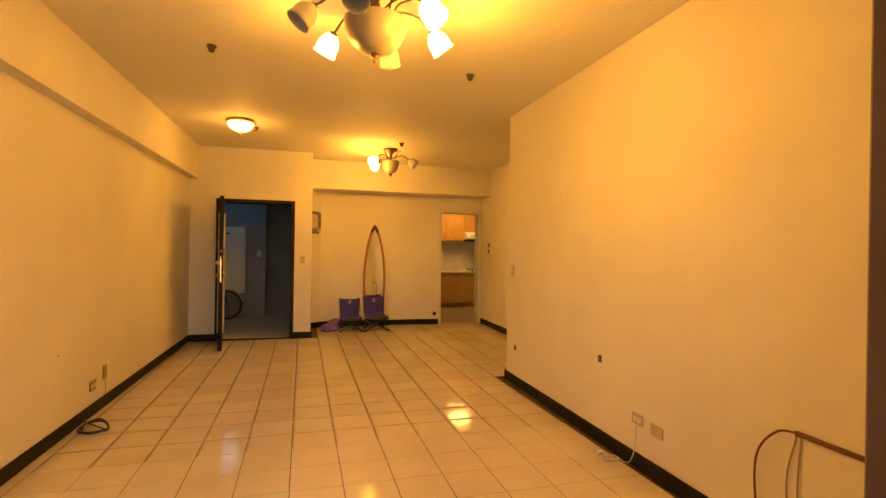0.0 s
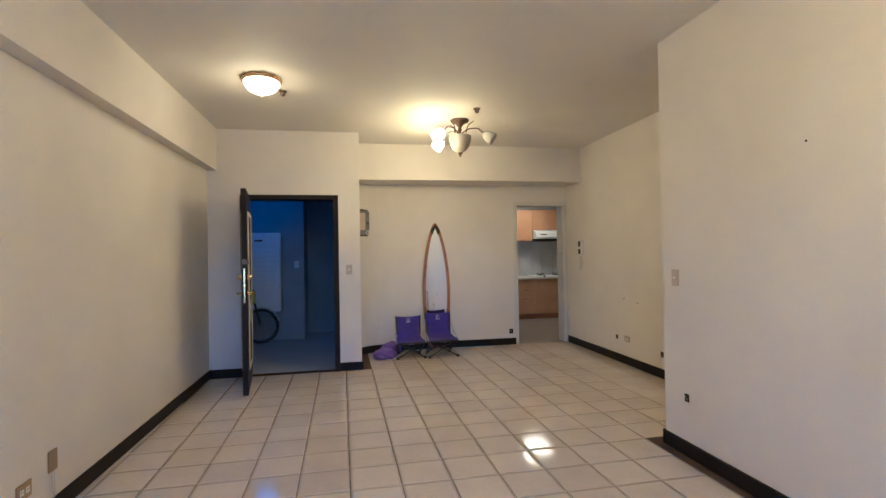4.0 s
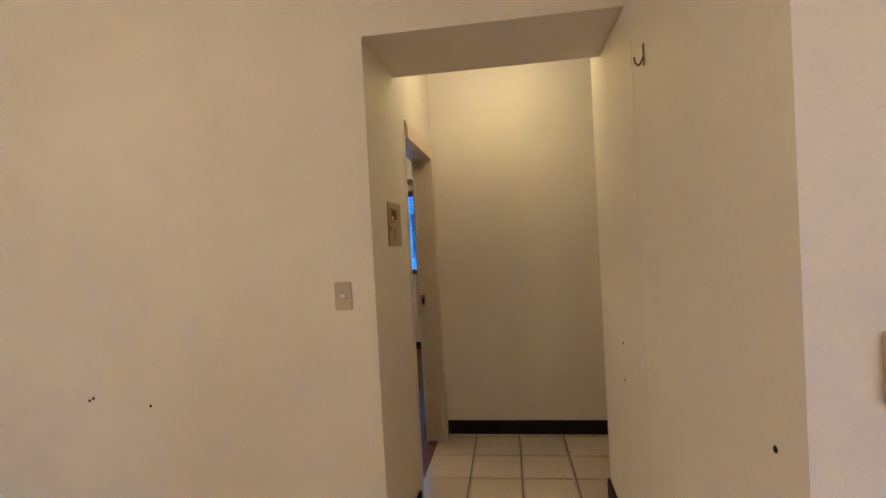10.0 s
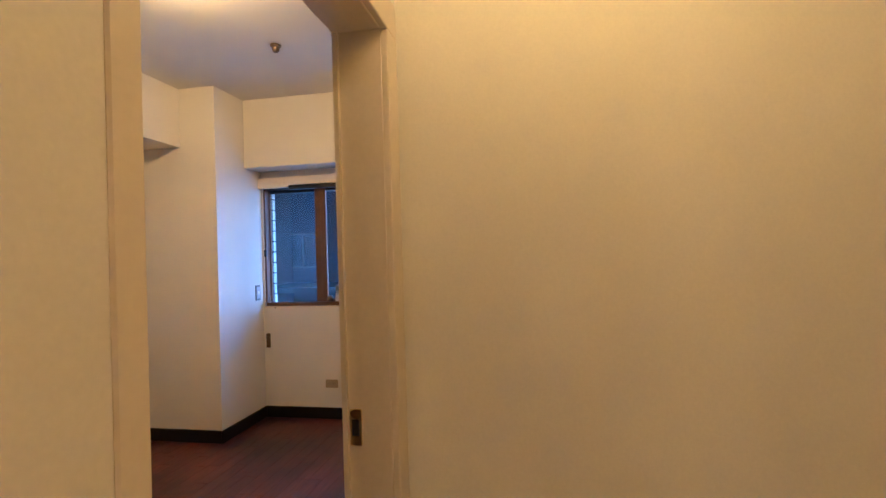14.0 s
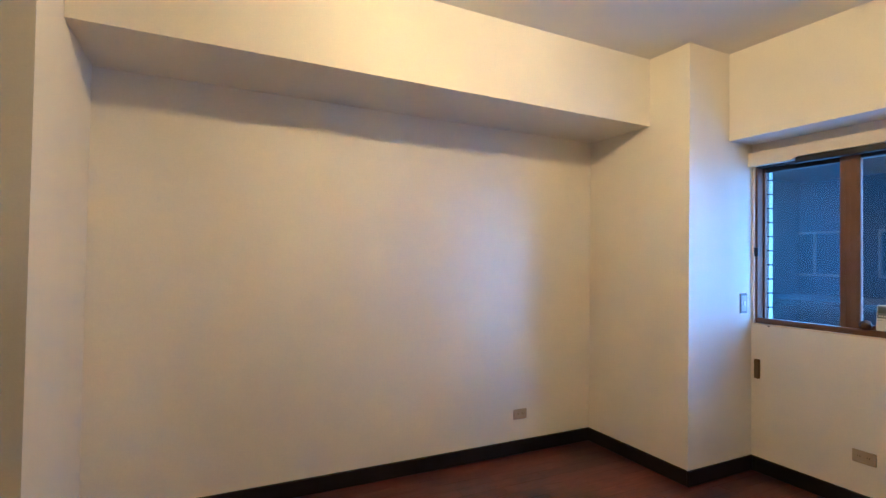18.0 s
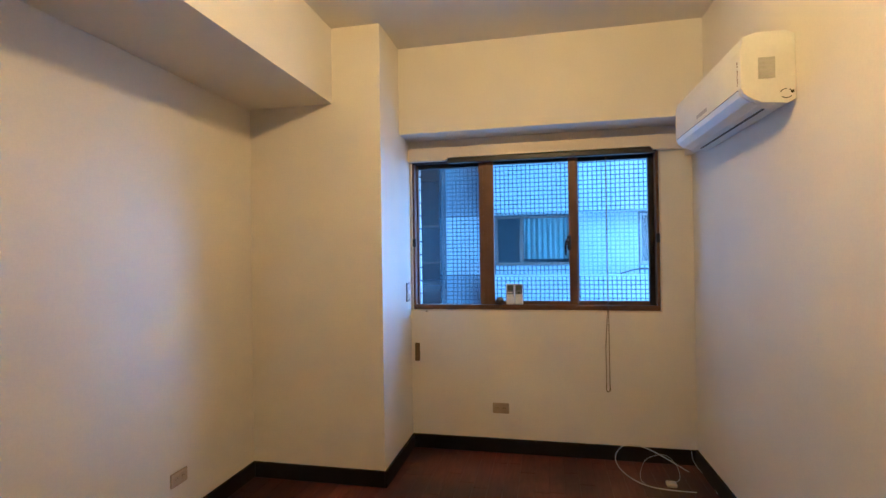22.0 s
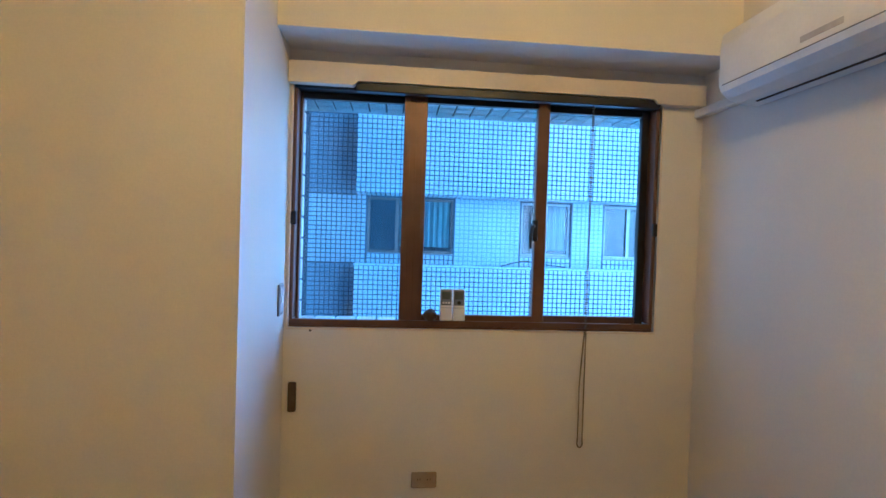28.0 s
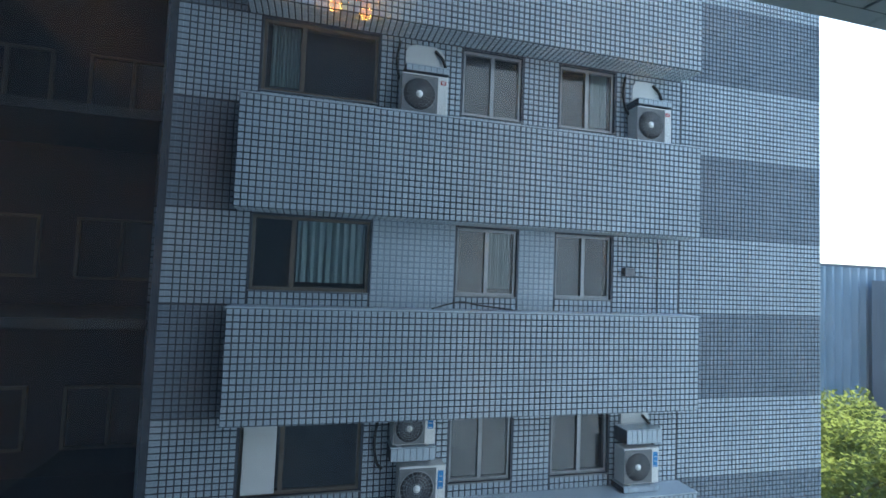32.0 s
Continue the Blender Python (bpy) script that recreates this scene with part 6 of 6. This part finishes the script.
def outdoor_unit(y, z, w=0.62, h=0.46, label="white outdoor air conditioner unit on the facade", colour="blue", x=14.02):
    th = thing("outdoor_ac_unit", (0, 0, 0), label, "air conditioner", "outdoor units on the facade")
    D = 0.26
    part("casing", box(B(), 0, D, -w / 2, w / 2, 0, h, 0.015, 2), WPLASTIC, th)
    m = Matrix.Translation((0, w * 0.12, h * 0.48)) @ Matrix.Rotation(radians(-90), 4, "Y")
    part("fan_ring", lathe(B(), [(h * 0.40, 0.0), (h * 0.415, 0.012), (h * 0.43, 0.0), (h * 0.40, 0.0)], 28, m), ALU, th)
    part("grille_frame", box(B(), -0.006, 0.001, w * 0.12 - h * 0.47, w * 0.12 + h * 0.45, h * 0.03, h * 0.96, 0.004, 1), FANGREY, th)
    part("fan_opening", lathe(B(), [(0, 0.007), (h * 0.40, 0.007), (h * 0.40, 0.009), (0, 0.009)], 28, m), BLACKM, th)
    part("fan_hub", lathe(B(), [(0, 0.018), (h * 0.09, 0.016), (h * 0.09, 0.009), (0, 0.009)], 16, m), WPLASTIC, th)
    for k in range(1, 6):
        r = h * 0.37 * k / 6
        part("guard_ring", lathe(B(), [(r, 0.011), (r + 0.003, 0.014), (r + 0.006, 0.011), (r, 0.011)], 24, m), ALU, th)
    for k in range(20):
        a = 2 * math.pi * k / 20
        c, s = math.cos(a), math.sin(a)
        part("guard_bar", cyl(B(), (-0.013, w * 0.12 + h * 0.09 * c, h * 0.48 + h * 0.09 * s), (-0.013, w * 0.12 + h * 0.40 * c, h * 0.48 + h * 0.40 * s), 0.003, n=5), ALU, th)
    z0 = h * 0.45 if colour == "blue" else h * 0.78
    part("label_card", box(B(), -0.004, 0.001, -w / 2 + 0.03, -w / 2 + 0.11, z0, h * 0.88), BLUELBL if colour == "blue" else REDLBL, th, "printed maker's label")
    for q in range(3):
        part("label_print", box(B(), -0.0055, -0.003, -w / 2 + 0.045, -w / 2 + 0.095, z0 + 0.014 + (h * 0.88 - z0 - 0.02) * q / 3, z0 + 0.022 + (h * 0.88 - z0 - 0.02) * q / 3), WPLASTIC, th)
    for s in (-1, 1):
        part("foot", box(B(), 0.02, D - 0.02, s * w * 0.33 - 0.03, s * w * 0.33 + 0.03, -0.03, 0, 0.004, 1), ALU, th)
    th.matrix_world = Matrix.Translation((x, y, z + 0.03))
    return th


CAPZ = [1.14 + 2.69 * s - 0.195 for s in range(-2, 3)]
outdoor_unit(6.11, CAPZ[3], 0.66, 0.56, "white outdoor air conditioner with red label on the parapet", "red")
outdoor_unit(2.37, CAPZ[3], 0.62, 0.56, "white outdoor air conditioner with red label on the parapet", "red")
outdoor_unit(5.92, CAPZ[1], 0.64, 0.56)
outdoor_unit(6.06, CAPZ[1] + 0.85, 0.58, 0.46, "white outdoor air conditioner on a tiled ledge above another")
outdoor_unit(2.50, CAPZ[1] + 0.10, 0.61, 0.53)
LEDGES = ((6.06, CAPZ[1] + 0.66, 0.19), (2.46, CAPZ[1] + 0.72, 0.22), (6.08, CAPZ[3] + 0.62, 0.10), (2.36, CAPZ[3] + 0.62, 0.10), (2.50, CAPZ[1], 0.10))
for y, z, h in LEDGES:
    lg = lone("tiled_ledge", box(B(), 14.03, 14.338, y - 0.31, y + 0.31, z, z + h - 0.012, 0.004, 1), FJOINT, "small tiled ledge on the facade", "ledge", "facade ledges")
    for k in range(7):
        part("tile", box(B(), 14.018, 14.03, y - 0.305 + 0.088 * k, y - 0.305 + 0.078 + 0.088 * k, z + 0.01, z + h - 0.02), FTILE, lg)
    part("top_slab", box(B(), 14.018, 14.338, y - 0.312, y + 0.312, z + h - 0.012, z + h), FTILE, lg)


def arched_board(y, z, w, h):
    """Blanked opening with rounded top corners and a pipe that bends out of it."""
    pts = [(-w / 2, 0), (w / 2, 0)] + [(w / 2 - 0.16 + 0.16 * math.cos(radians(a)), h - 0.16 + 0.16 * math.sin(radians(a))) for a in range(0, 91, 15)]
    pts += [(-w / 2 + 0.16 + 0.16 * math.cos(radians(a)), h - 0.16 + 0.16 * math.sin(radians(a))) for a in range(90, 181, 15)]
    m = Matrix(((0, 0, 1, 14.322), (1, 0, 0, y), (0, 1, 0, z), (0, 0, 0, 1)))
    return lone("blanking_board", prism(B(), pts, 0, 0.018, m), WHITEPAINT, "pale plaster board blanking a facade opening", "board", "blanking boards")


arched_board(6.06, CAPZ[3] + 0.68, 0.58, 0.46)
arched_board(2.32, CAPZ[3] + 0.70, 0.50, 0.42)
arched_board(2.42, CAPZ[1] + 0.90, 0.50, 0.36)
lone("blanking_board", box(B(), 14.32, 14.338, 7.84, 8.25, CAPZ[1] + 0.24, CAPZ[1] + 1.13, 0.004, 1), WHITEPAINT, "tall pale board beside a facade window", "board", "blanking boards")
for y0, s in ((6.42, 1), (2.70, 1), (6.50, -1)):
    zb = 1.14 + 2.69 * s
    cable("refrigerant_pipe", [(14.25, y0 - 0.05, zb + 0.30), (14.27, y0 + 0.02, zb + 0.40), (14.29, y0 + 0.06, zb + 0.65), (14.30, y0 + 0.02, zb + 0.95)], 0.022, DCABLE, "insulated pipe on the facade wall", "pipe")
for y0, s, dz in ((5.76, 1, 0.0), (2.04, 1, 0.0), (2.14, -1, 0.0)):
    zb = 1.14 + 2.69 * s + dz
    cable("refrigerant_pipe", [(14.25, y0 - 0.01, zb + 0.34), (14.27, y0 - 0.01, zb + 0.55), (14.28, y0 + 0.04, zb + 0.74), (14.30, y0 + 0.16, zb + 0.88)], 0.024, DCABLE, "insulated pipe bending from a blanked opening", "pipe")
cable("facade_conduit", [(14.32, 2.03, 0.95), (14.32, 2.03, 1.5), (14.32, 2.03, 2.10)], 0.012, FUSEGREY, "thin grey conduit on the facade wall", "pipe")
cable("facade_conduit", [(14.32, 2.03, 1.52), (14.32, 2.3, 1.53), (14.32, 2.72, 1.54)], 0.012, FUSEGREY, "thin grey conduit on the facade wall", "pipe")
cable("loose_facade_cable", [(13.98, 5.9, CAPZ[2] + 0.02), (14.0, 5.5, CAPZ[2] + 0.12), (14.0, 5.2, CAPZ[2] + 0.08), (14.0, 4.7, CAPZ[2] + 0.03)], 0.012, DCABLE, "loose black cable on the parapet")
lone("facade_junction_box", box(B(), 14.22, 14.33, 2.53, 2.71, 1.53, 1.66, 0.006, 1), FUSEGREY, "grey junction box on the facade", "box")


for ob in [o for o in bpy.data.objects if o not in OUTSIDE and not o.parent]:
    ob.location.x -= 0.06

# tiled outer reveal of our own window
rev = tagged(new("window_reveal"), "white tiled outer window reveal, overhang soffit darkened inwards for shade", "", "", "structure")
part("soffit", box(B(), WX + 0.15, 8.30, 5.2, 9.2, 2.165, 2.5), FJOINT, rev)
part("overhang_front", box(B(), 8.30, 8.36, 5.2, 9.2, 2.165, 3.2), FTILE, rev)
# inner rows left out: bare joint colour stands for the soffit's shade
for i in range(2, 5):
    for j in range(38):
        part("tile", box(B(), WX + 0.305 + 0.1 * i, WX + 0.392 + 0.1 * i, 5.25 + 0.1 * j, 5.337 + 0.1 * j, 2.153, 2.166), FTILE, rev)
for k in range(11):
    part("tile", box(B(), WX + 0.125, WX + 0.168, WY1 - 0.026, WY1 - 0.012, WZ0 + 0.01 + 0.098 * k, WZ0 + 0.096 + 0.098 * k), WHITEPAINT, rev)
for k in range(17):
    part("tile", box(B(), WX + 0.125, WX + 0.215, WY0 + 0.04 + 0.098 * k, WY0 + 0.126 + 0.098 * k, WZ0 + 0.004, WZ0 + 0.018), WHITEPAINT, rev)
# dark lining stands in for the shade on the right reveal
rr = random.Random(3)
edge = [(WX + 0.122, WZ0 + 0.015)] + [(WX + 0.148 + 0.012 * rr.random(), WZ0 + 0.015 + (WZ1 - WZ0 - 0.02) * k / 24) for k in range(25)] + [(WX + 0.122, WZ1 - 0.005)]
part("sealant", prism(B(), [(x, z) for x, z in edge], WY0 + 0.002, WY0 + 0.022, Matrix(((1, 0, 0, 0), (0, 0, 1, 0), (0, 1, 0, 0), (0, 0, 0, 1)))), RUBBER, rev, "ragged dark strip standing for the shaded reveal")
# unseen outer wall, stretched upwards to shut sky off the facade opposite
ow = B()
box(ow, WX + 0.15, WX + 0.18, 4.0, 6.45, GROUNDZ, 38.0)
box(ow, WX + 0.15, WX + 0.18, 8.30, 16.0, GROUNDZ, 38.0)
box(ow, WX + 0.15, WX + 0.18, 6.45, 8.30, GROUNDZ, 0.90)
box(ow, WX + 0.15, WX + 0.18, 6.45, 8.30, 2.5, 38.0)
solid("facade_own_wall", ow, FTILE, "unseen tiled outer wall slab, stretched to block the sky")
# unseen block, added to keep direct sun out of the balcony
solid("facade_own_wing", box(B(), 2.6, 5.0, -14.0, 3.0, GROUNDZ, 30.0), FTILE, "unseen tiled block that keeps the sun off the balcony")
solid("facade_own_sill", box(B(), WX + 0.15, WX + 0.42, 6.3, 8.3, 0.90, 0.955, 0.004, 1), FTILE, "tiled outer window sill")

# ground, far things
GRASS = surface("ground_green", (0.05, 0.07, 0.03), (0.09, 0.11, 0.05), (0.9, 1.0), 0.05, 2.0, 0.2)
ASPH = surface("asphalt", (0.045, 0.045, 0.047), (0.065, 0.065, 0.068), (0.8, 0.9), 0.2, 20.0, 0.2)
METALB = surface("corrugated_metal", (0.42, 0.48, 0.53), (0.52, 0.57, 0.62), (0.4, 0.5), 0.3, 5.0, 0.1, metal=0.2)
solid("ground", box(B(), -600, 2500, -1500, 1500, GROUNDZ - 0.5, GROUNDZ), GRASS, "open ground to the horizon")
solid("road", box(B(), 24.5, 29.5, -300, 80, GROUNDZ, GROUNDZ + 0.03), ASPH, "grey asphalt road far below")
solid("pavement", box(B(), 29.5, 33, -300, 80, GROUNDZ, GROUNDZ + 0.16), KTOP, "pale pavement beside the road")


SIDEB = surface("warehouse_plaster", (0.34, 0.31, 0.31), (0.42, 0.39, 0.38), (0.7, 0.85), 0.2, 4.0, 0.1)


def far_hall():
    th = thing("warehouse", (0, 0, 0), "grey blue corrugated metal warehouse in the distance", "building")
    b = B()
    v = []
    for k in range(101):
        y = -76 + 0.40 * k
        x = 61.4 + 0.60 * ((k // 2) % 2)
        v.append((b.verts.new((x, y, GROUNDZ)), b.verts.new((x, y, 5.0))))
    for p, q in zip(v, v[1:]):
        b.faces.new((p[0], q[0], q[1], p[1]))
    part("ribbed_front", b, METALB, th)
    part("body", box(B(), 62.2, 90, -76, -36, GROUNDZ, 4.9), METALB, th)
    part("roof", box(B(), 61.5, 91, -76.5, -35.5, 5.0, 5.4), FUSEGREY, th)
    part("side_block", box(B(), 50, 60, -105, -69.9, GROUNDZ, 3.2), SIDEB, th)
    return th


far_hall()
BARK = surface("bark", (0.10, 0.07, 0.05), (0.16, 0.12, 0.08), (0.85, 0.95), 2.0, 20.0, 0.4)


def leaf_mat():
    """Thin leaves: some of the light passes through."""
    m, nt, n, lk, p = nodes_of("foliage")
    oi = n.new("ShaderNodeNewGeometry")
    col = ramp(nt, oi.outputs["Random Per Island"], [(0.0, (0.06, 0.09, 0.02)), (0.5, (0.10, 0.13, 0.03)), (1.0, (0.16, 0.18, 0.045))])
    tl = n.new("ShaderNodeBsdfTranslucent")
    tl.inputs[0].default_value = (0.42, 0.46, 0.10, 1)
    mx = n.new("ShaderNodeMixShader")
    mx.inputs[0].default_value = 0.5
    lk.new(col, p.inputs["Base Color"])
    p.inputs["Roughness"].default_value = 0.6
    lk.new(p.outputs[0], mx.inputs[1]), lk.new(tl.outputs[0], mx.inputs[2])
    lk.new(mx.outputs[0], n["Material Output"].inputs[0])
    return m


LEAF = leaf_mat()


def tree(x, y, h, r, seed):
    rnd = random.Random(seed)
    th = thing("tree", (x, y, GROUNDZ), "broad green street tree", "tree", "street trees")
    th.matrix_world = Matrix.Translation((x, y, GROUNDZ))
    b = B()
    tube(b, [(0, 0, 0), (0.05 * h * 0.1, 0, h * 0.3), (0, 0.1, h * 0.62)], [0.035 * h * 0.6, 0.03 * h * 0.5, 0.012 * h], 10)
    for k in range(6):
        a = 2 * math.pi * k / 6 + rnd.random()
        tube(b, [(0, 0, h * (0.32 + 0.05 * k)), (0.4 * r * math.cos(a), 0.4 * r * math.sin(a), h * (0.5 + 0.05 * k)), (0.75 * r * math.cos(a), 0.75 * r * math.sin(a), h * (0.62 + 0.05 * k))], [0.010 * h, 0.007 * h, 0.003 * h], 6)
    part("trunk", b, BARK, th)
    v, f = [], []
    blobs = [(rnd.gauss(0, r * 0.42), rnd.gauss(0, r * 0.42), h * (0.72 + rnd.uniform(-0.2, 0.2)), r * rnd.uniform(0.25, 0.42)) for _ in range(22)]
    for bx, by, bz, br in blobs:
        for _ in range(150):
            d = Vector((rnd.gauss(0, 1), rnd.gauss(0, 1), rnd.gauss(0, 1))).normalized() * br * rnd.uniform(0.6, 1.05)
            c = Vector((bx, by, bz)) + d
            u = Vector((rnd.gauss(0, 1), rnd.gauss(0, 1), rnd.gauss(0, 0.6))).normalized()
            w = u.orthogonal().normalized()
            s = rnd.uniform(0.10, 0.22)
            n = len(v)
            v += [c - u * s, c + w * s * 0.5, c + u * s, c - w * s * 0.5]
            f.append((n, n + 1, n + 2, n + 3))
    me = bpy.data.meshes.new("crown")
    me.from_pydata(v, [], f)
    me.materials.append(LEAF)
    ob = new("crown", me)
    ob.parent = th
    return th


for k, (x, y, h, r) in enumerate(((31, -23.5, 8.2, 2.8), (32.0, -27.5, 8.8, 3.0), (36, -26, 9.5, 3.2), (34.5, -32, 8.6, 3.0), (40, -31, 9.8, 3.4), (29, -28.5, 7.0, 2.5), (38, -36, 9.5, 3.2))):
    tree(x, y, h, r, 10 + k)
th = thing("street_lamp", (33, -9.6, GROUNDZ), "pale street lamp with a curved arm", "street lamp")
th.matrix_world = Matrix.Translation((27.6, -18.2, GROUNDZ))
part("pole", cyl(B(), (0, 0, 0), (0, 0, 5.0), 0.08, 0.05, 10), ALU, th)
part("arm", tube(B(), spline([(0, 0, 4.9), (-0.2, 0.1, 5.4), (-0.9, 0.3, 5.6)], 6), 0.04, 8), ALU, th)
part("head", box(B(), -1.4, -0.85, 0.18, 0.42, 5.5, 5.65, 0.04, 2), ALU, th)
th = thing("parked_car", (0, 0, 0), "dark parked car by the pavement", "car")
th.matrix_world = Matrix.Translation((27.5, -21.5, GROUNDZ + 0.03))
b = prism(B(), [(-2.1, 0.25), (-2.1, 0.75), (-1.3, 0.9), (-0.8, 1.4), (0.8, 1.42), (1.4, 0.92), (2.1, 0.8), (2.1, 0.25)], -0.85, 0.85, Matrix(((0, 0, 1, 0), (1, 0, 0, 0), (0, 1, 0, 0), (0, 0, 0, 1))))
part("body", b, BLACKP, th)
for x in (-0.8, 0.8):
    for y in (-1.3, 1.3):
        w = part("wheel", cyl(B(), (x - 0.1, y, 0.32), (x + 0.1, y, 0.32), 0.32, n=20), RUBBER, th)
        part("rim", cyl(B(), (x - 0.11, y, 0.32), (x + 0.11, y, 0.32), 0.2, n=16), ALU, w)

# ---------------------------------------------------------------- floor pieces
# pitch, first joints and slight turn of the tile grid against the walls
TP, TQ, TU, TV, TURN = 0.3056, 0.308, -0.1326, 4.007, 0.0172
TC, TS = math.cos(TURN), math.sin(TURN)


def tile_at(u, v):
    return (u * TC - v * TS, u * TS + v * TC)


def cut_to(poly, x0, x1, y0, y1):
    """A convex outline cut to a rectangle."""
    for ax, val, sg in ((0, x0, 1), (0, x1, -1), (1, y0, 1), (1, y1, -1)):
        out = []
        for k, p in enumerate(poly):
            q = poly[(k + 1) % len(poly)]
            dp, dq = (p[ax] - val) * sg, (q[ax] - val) * sg
            if dp >= 0:
                out.append(p)
            if (dp > 0 > dq) or (dp < 0 < dq):
                r = dp / (dp - dq)
                out.append((p[0] + (q[0] - p[0]) * r, p[1] + (q[1] - p[1]) * r))
        poly = out
        if len(poly) < 3:
            return []
    return poly


def slab_geometry(poly, cx, cy):
    """Vertices and faces of one tile with eased edges."""
    n = len(poly)
    v = [(x - cx, y - cy, -0.012) for x, y in poly] + [(x - cx, y - cy, -0.0014) for x, y in poly]
    for x, y in poly:
        d = max(0.02, math.hypot(x - cx, y - cy))
        v.append((x - cx - (x - cx) * 0.0024 / d, y - cy - (y - cy) * 0.0024 / d, 0.0))
    f = [tuple(range(2 * n, 3 * n))]
    for r in (0, n):
        f += [(r + k, r + (k + 1) % n, r + n + (k + 1) % n, r + n + k) for k in range(n)]
    return v, f


def pillow_geometry():
    """A whole tile whose face falls off a little towards its edges."""
    g = 0.0046
    st = (-1.0, -0.86, -0.45, 0.45, 0.86, 1.0)
    v, f = [], []
    for b in st:
        for a in st:
            x, y = tile_at(a * (TP - g) / 2, b * (TQ - g) / 2)
            v.append((x, y, -0.0002 * (a ** 4 + b ** 4)))
    for j in range(5):
        for i in range(5):
            f.append((6 * j + i, 6 * j + i + 1, 6 * j + i + 7, 6 * j + i + 6))
    ring = [0, 1, 2, 3, 4, 5, 11, 17, 23, 29, 35, 34, 33, 32, 31, 30, 24, 18, 12, 6]
    n = len(v)
    v += [(v[k][0], v[k][1], -0.012) for k in ring]
    m = len(ring)
    f += [(n + k, n + (k + 1) % m, ring[(k + 1) % m], ring[k]) for k in range(m)]
    return v, f


def lay_tiles(parent, x0, x1, y0, y1, single, skip=None):
    """Square floor tiles, cut at the walls; those in the stretch `single` are parts, the rest is joined."""
    rnd = random.Random(21)
    rest_v, rest_f = [], []
    g, whole = 0.0046, None
    i0, i1 = math.floor((x0 - TU) / TP) - 1, math.ceil((x1 + 0.3 - TU) / TP) + 1
    j0, j1 = math.floor((y0 - TV) / TQ) - 1, math.ceil((y1 - TV) / TQ) + 1
    for i in range(i0, i1):
        for j in range(j0, j1):
            ua, ub, va, vb = TU + i * TP + g / 2, TU + (i + 1) * TP - g / 2, TV + j * TQ + g / 2, TV + (j + 1) * TQ - g / 2
            full = [tile_at(u, v) for u, v in ((ua, va), (ub, va), (ub, vb), (ua, vb))]
            poly = cut_to(full, x0, x1, y0, y1)
            if not poly:
                continue
            xs, ys = [p[0] for p in poly], [p[1] for p in poly]
            if max(xs) - min(xs) < 0.02 or max(ys) - min(ys) < 0.02:
                continue
            cx, cy = tile_at((ua + ub) / 2, (va + vb) / 2) if poly == full else ((min(xs) + max(xs)) / 2, (min(ys) + max(ys)) / 2)
            if skip and skip(cx, cy):
                continue
            if single(i, j):
                if poly == full and whole:
                    me = whole
                else:
                    me = bpy.data.meshes.new("tile")
                    v, f = pillow_geometry() if poly == full else slab_geometry(poly, cx, cy)
                    me.from_pydata(v, [], f)
                    me.materials.append(TILE)
                    me.polygons.foreach_set("use_smooth", [poly == full and len(q) == 4 and k < 25 for k, q in enumerate(f)])
                    if poly == full:
                        whole = me
                ob = new("tile", me)
                ob.parent = parent
                ob.location = (cx, cy, -0.0008)
                ob.rotation_euler = (max(-0.0065, min(0.0065, rnd.gauss(0, 0.0042))), max(-0.005, min(0.005, rnd.gauss(0, 0.0026))), 0)
            else:
                n = len(rest_v)
                v, f = slab_geometry(poly, cx, cy)
                rest_v += [(x + cx, y + cy, z) for x, y, z in v]
                rest_f += [tuple(k + n for k in q) for q in f]
    if rest_v:
        me = bpy.data.meshes.new("tile_field")
        me.from_pydata(rest_v, [], rest_f)
        me.materials.append(TILE)
        ob = new("tile_field", me)
        ob.parent = parent
        tagged(ob, "cream glazed floor tiles", "", "", "stuff")


floor_hall = tagged(new("floor_hall"), "cream glazed square floor tiles with dark joints", "", "", "structure")
lay_tiles(floor_hall, XL, XR, YB, YM, lambda i, j: -5 <= i <= 8 and -1 <= j <= 16, lambda x, y: (x > XN and y < YS) or (x < XP - 0.02 and y > YD + 0.02))
floor_corridor = tagged(new("floor_corridor"), "cream glazed corridor floor tiles", "", "", "structure")
lay_tiles(floor_corridor, XR, XE, 3.2, YN + 0.04, lambda i, j: True, lambda x, y: x < 3.86 and y < YS)


def lay_parquet():
    """Long narrow floor boards along the window axis, staggered."""
    par = tagged(new("floor_bedroom"), "worn dark red wooden parquet boards", "", "", "structure")
    rnd = random.Random(4)
    W, cache = 0.09, {}
    y = YN + 0.04
    while y < BN - 0.005:
        w = min(W, BN - y)
        x = BW - rnd.random() * 0.5
        while x < WX:
            L = 0.6
            a, b = max(x, BW), min(x + L, WX)
            if b - a > 0.02 and not (y < BS and (b < DX0 or a > DX1)):
                if y < BS:
                    a, b = max(a, DX0), min(b, DX1)
                if b - a > 0.01:
                    key = (round(b - a, 3), round(w, 3))
                    if key not in cache:
                        q = B()
                        box(q, -(b - a) / 2 + 0.0004, (b - a) / 2 - 0.0004, -w / 2 + 0.0004, w / 2 - 0.0004, -0.012, 0, 0.001, 1)
                        cache[key] = mesh_of("plank", q, PARQUET)
                    ob = new("plank", cache[key])
                    ob.parent = par
                    ob.location = ((a + b) / 2, y + w / 2, -0.0005 * rnd.random())
            x += L
        y += W
    return par


lay_parquet()
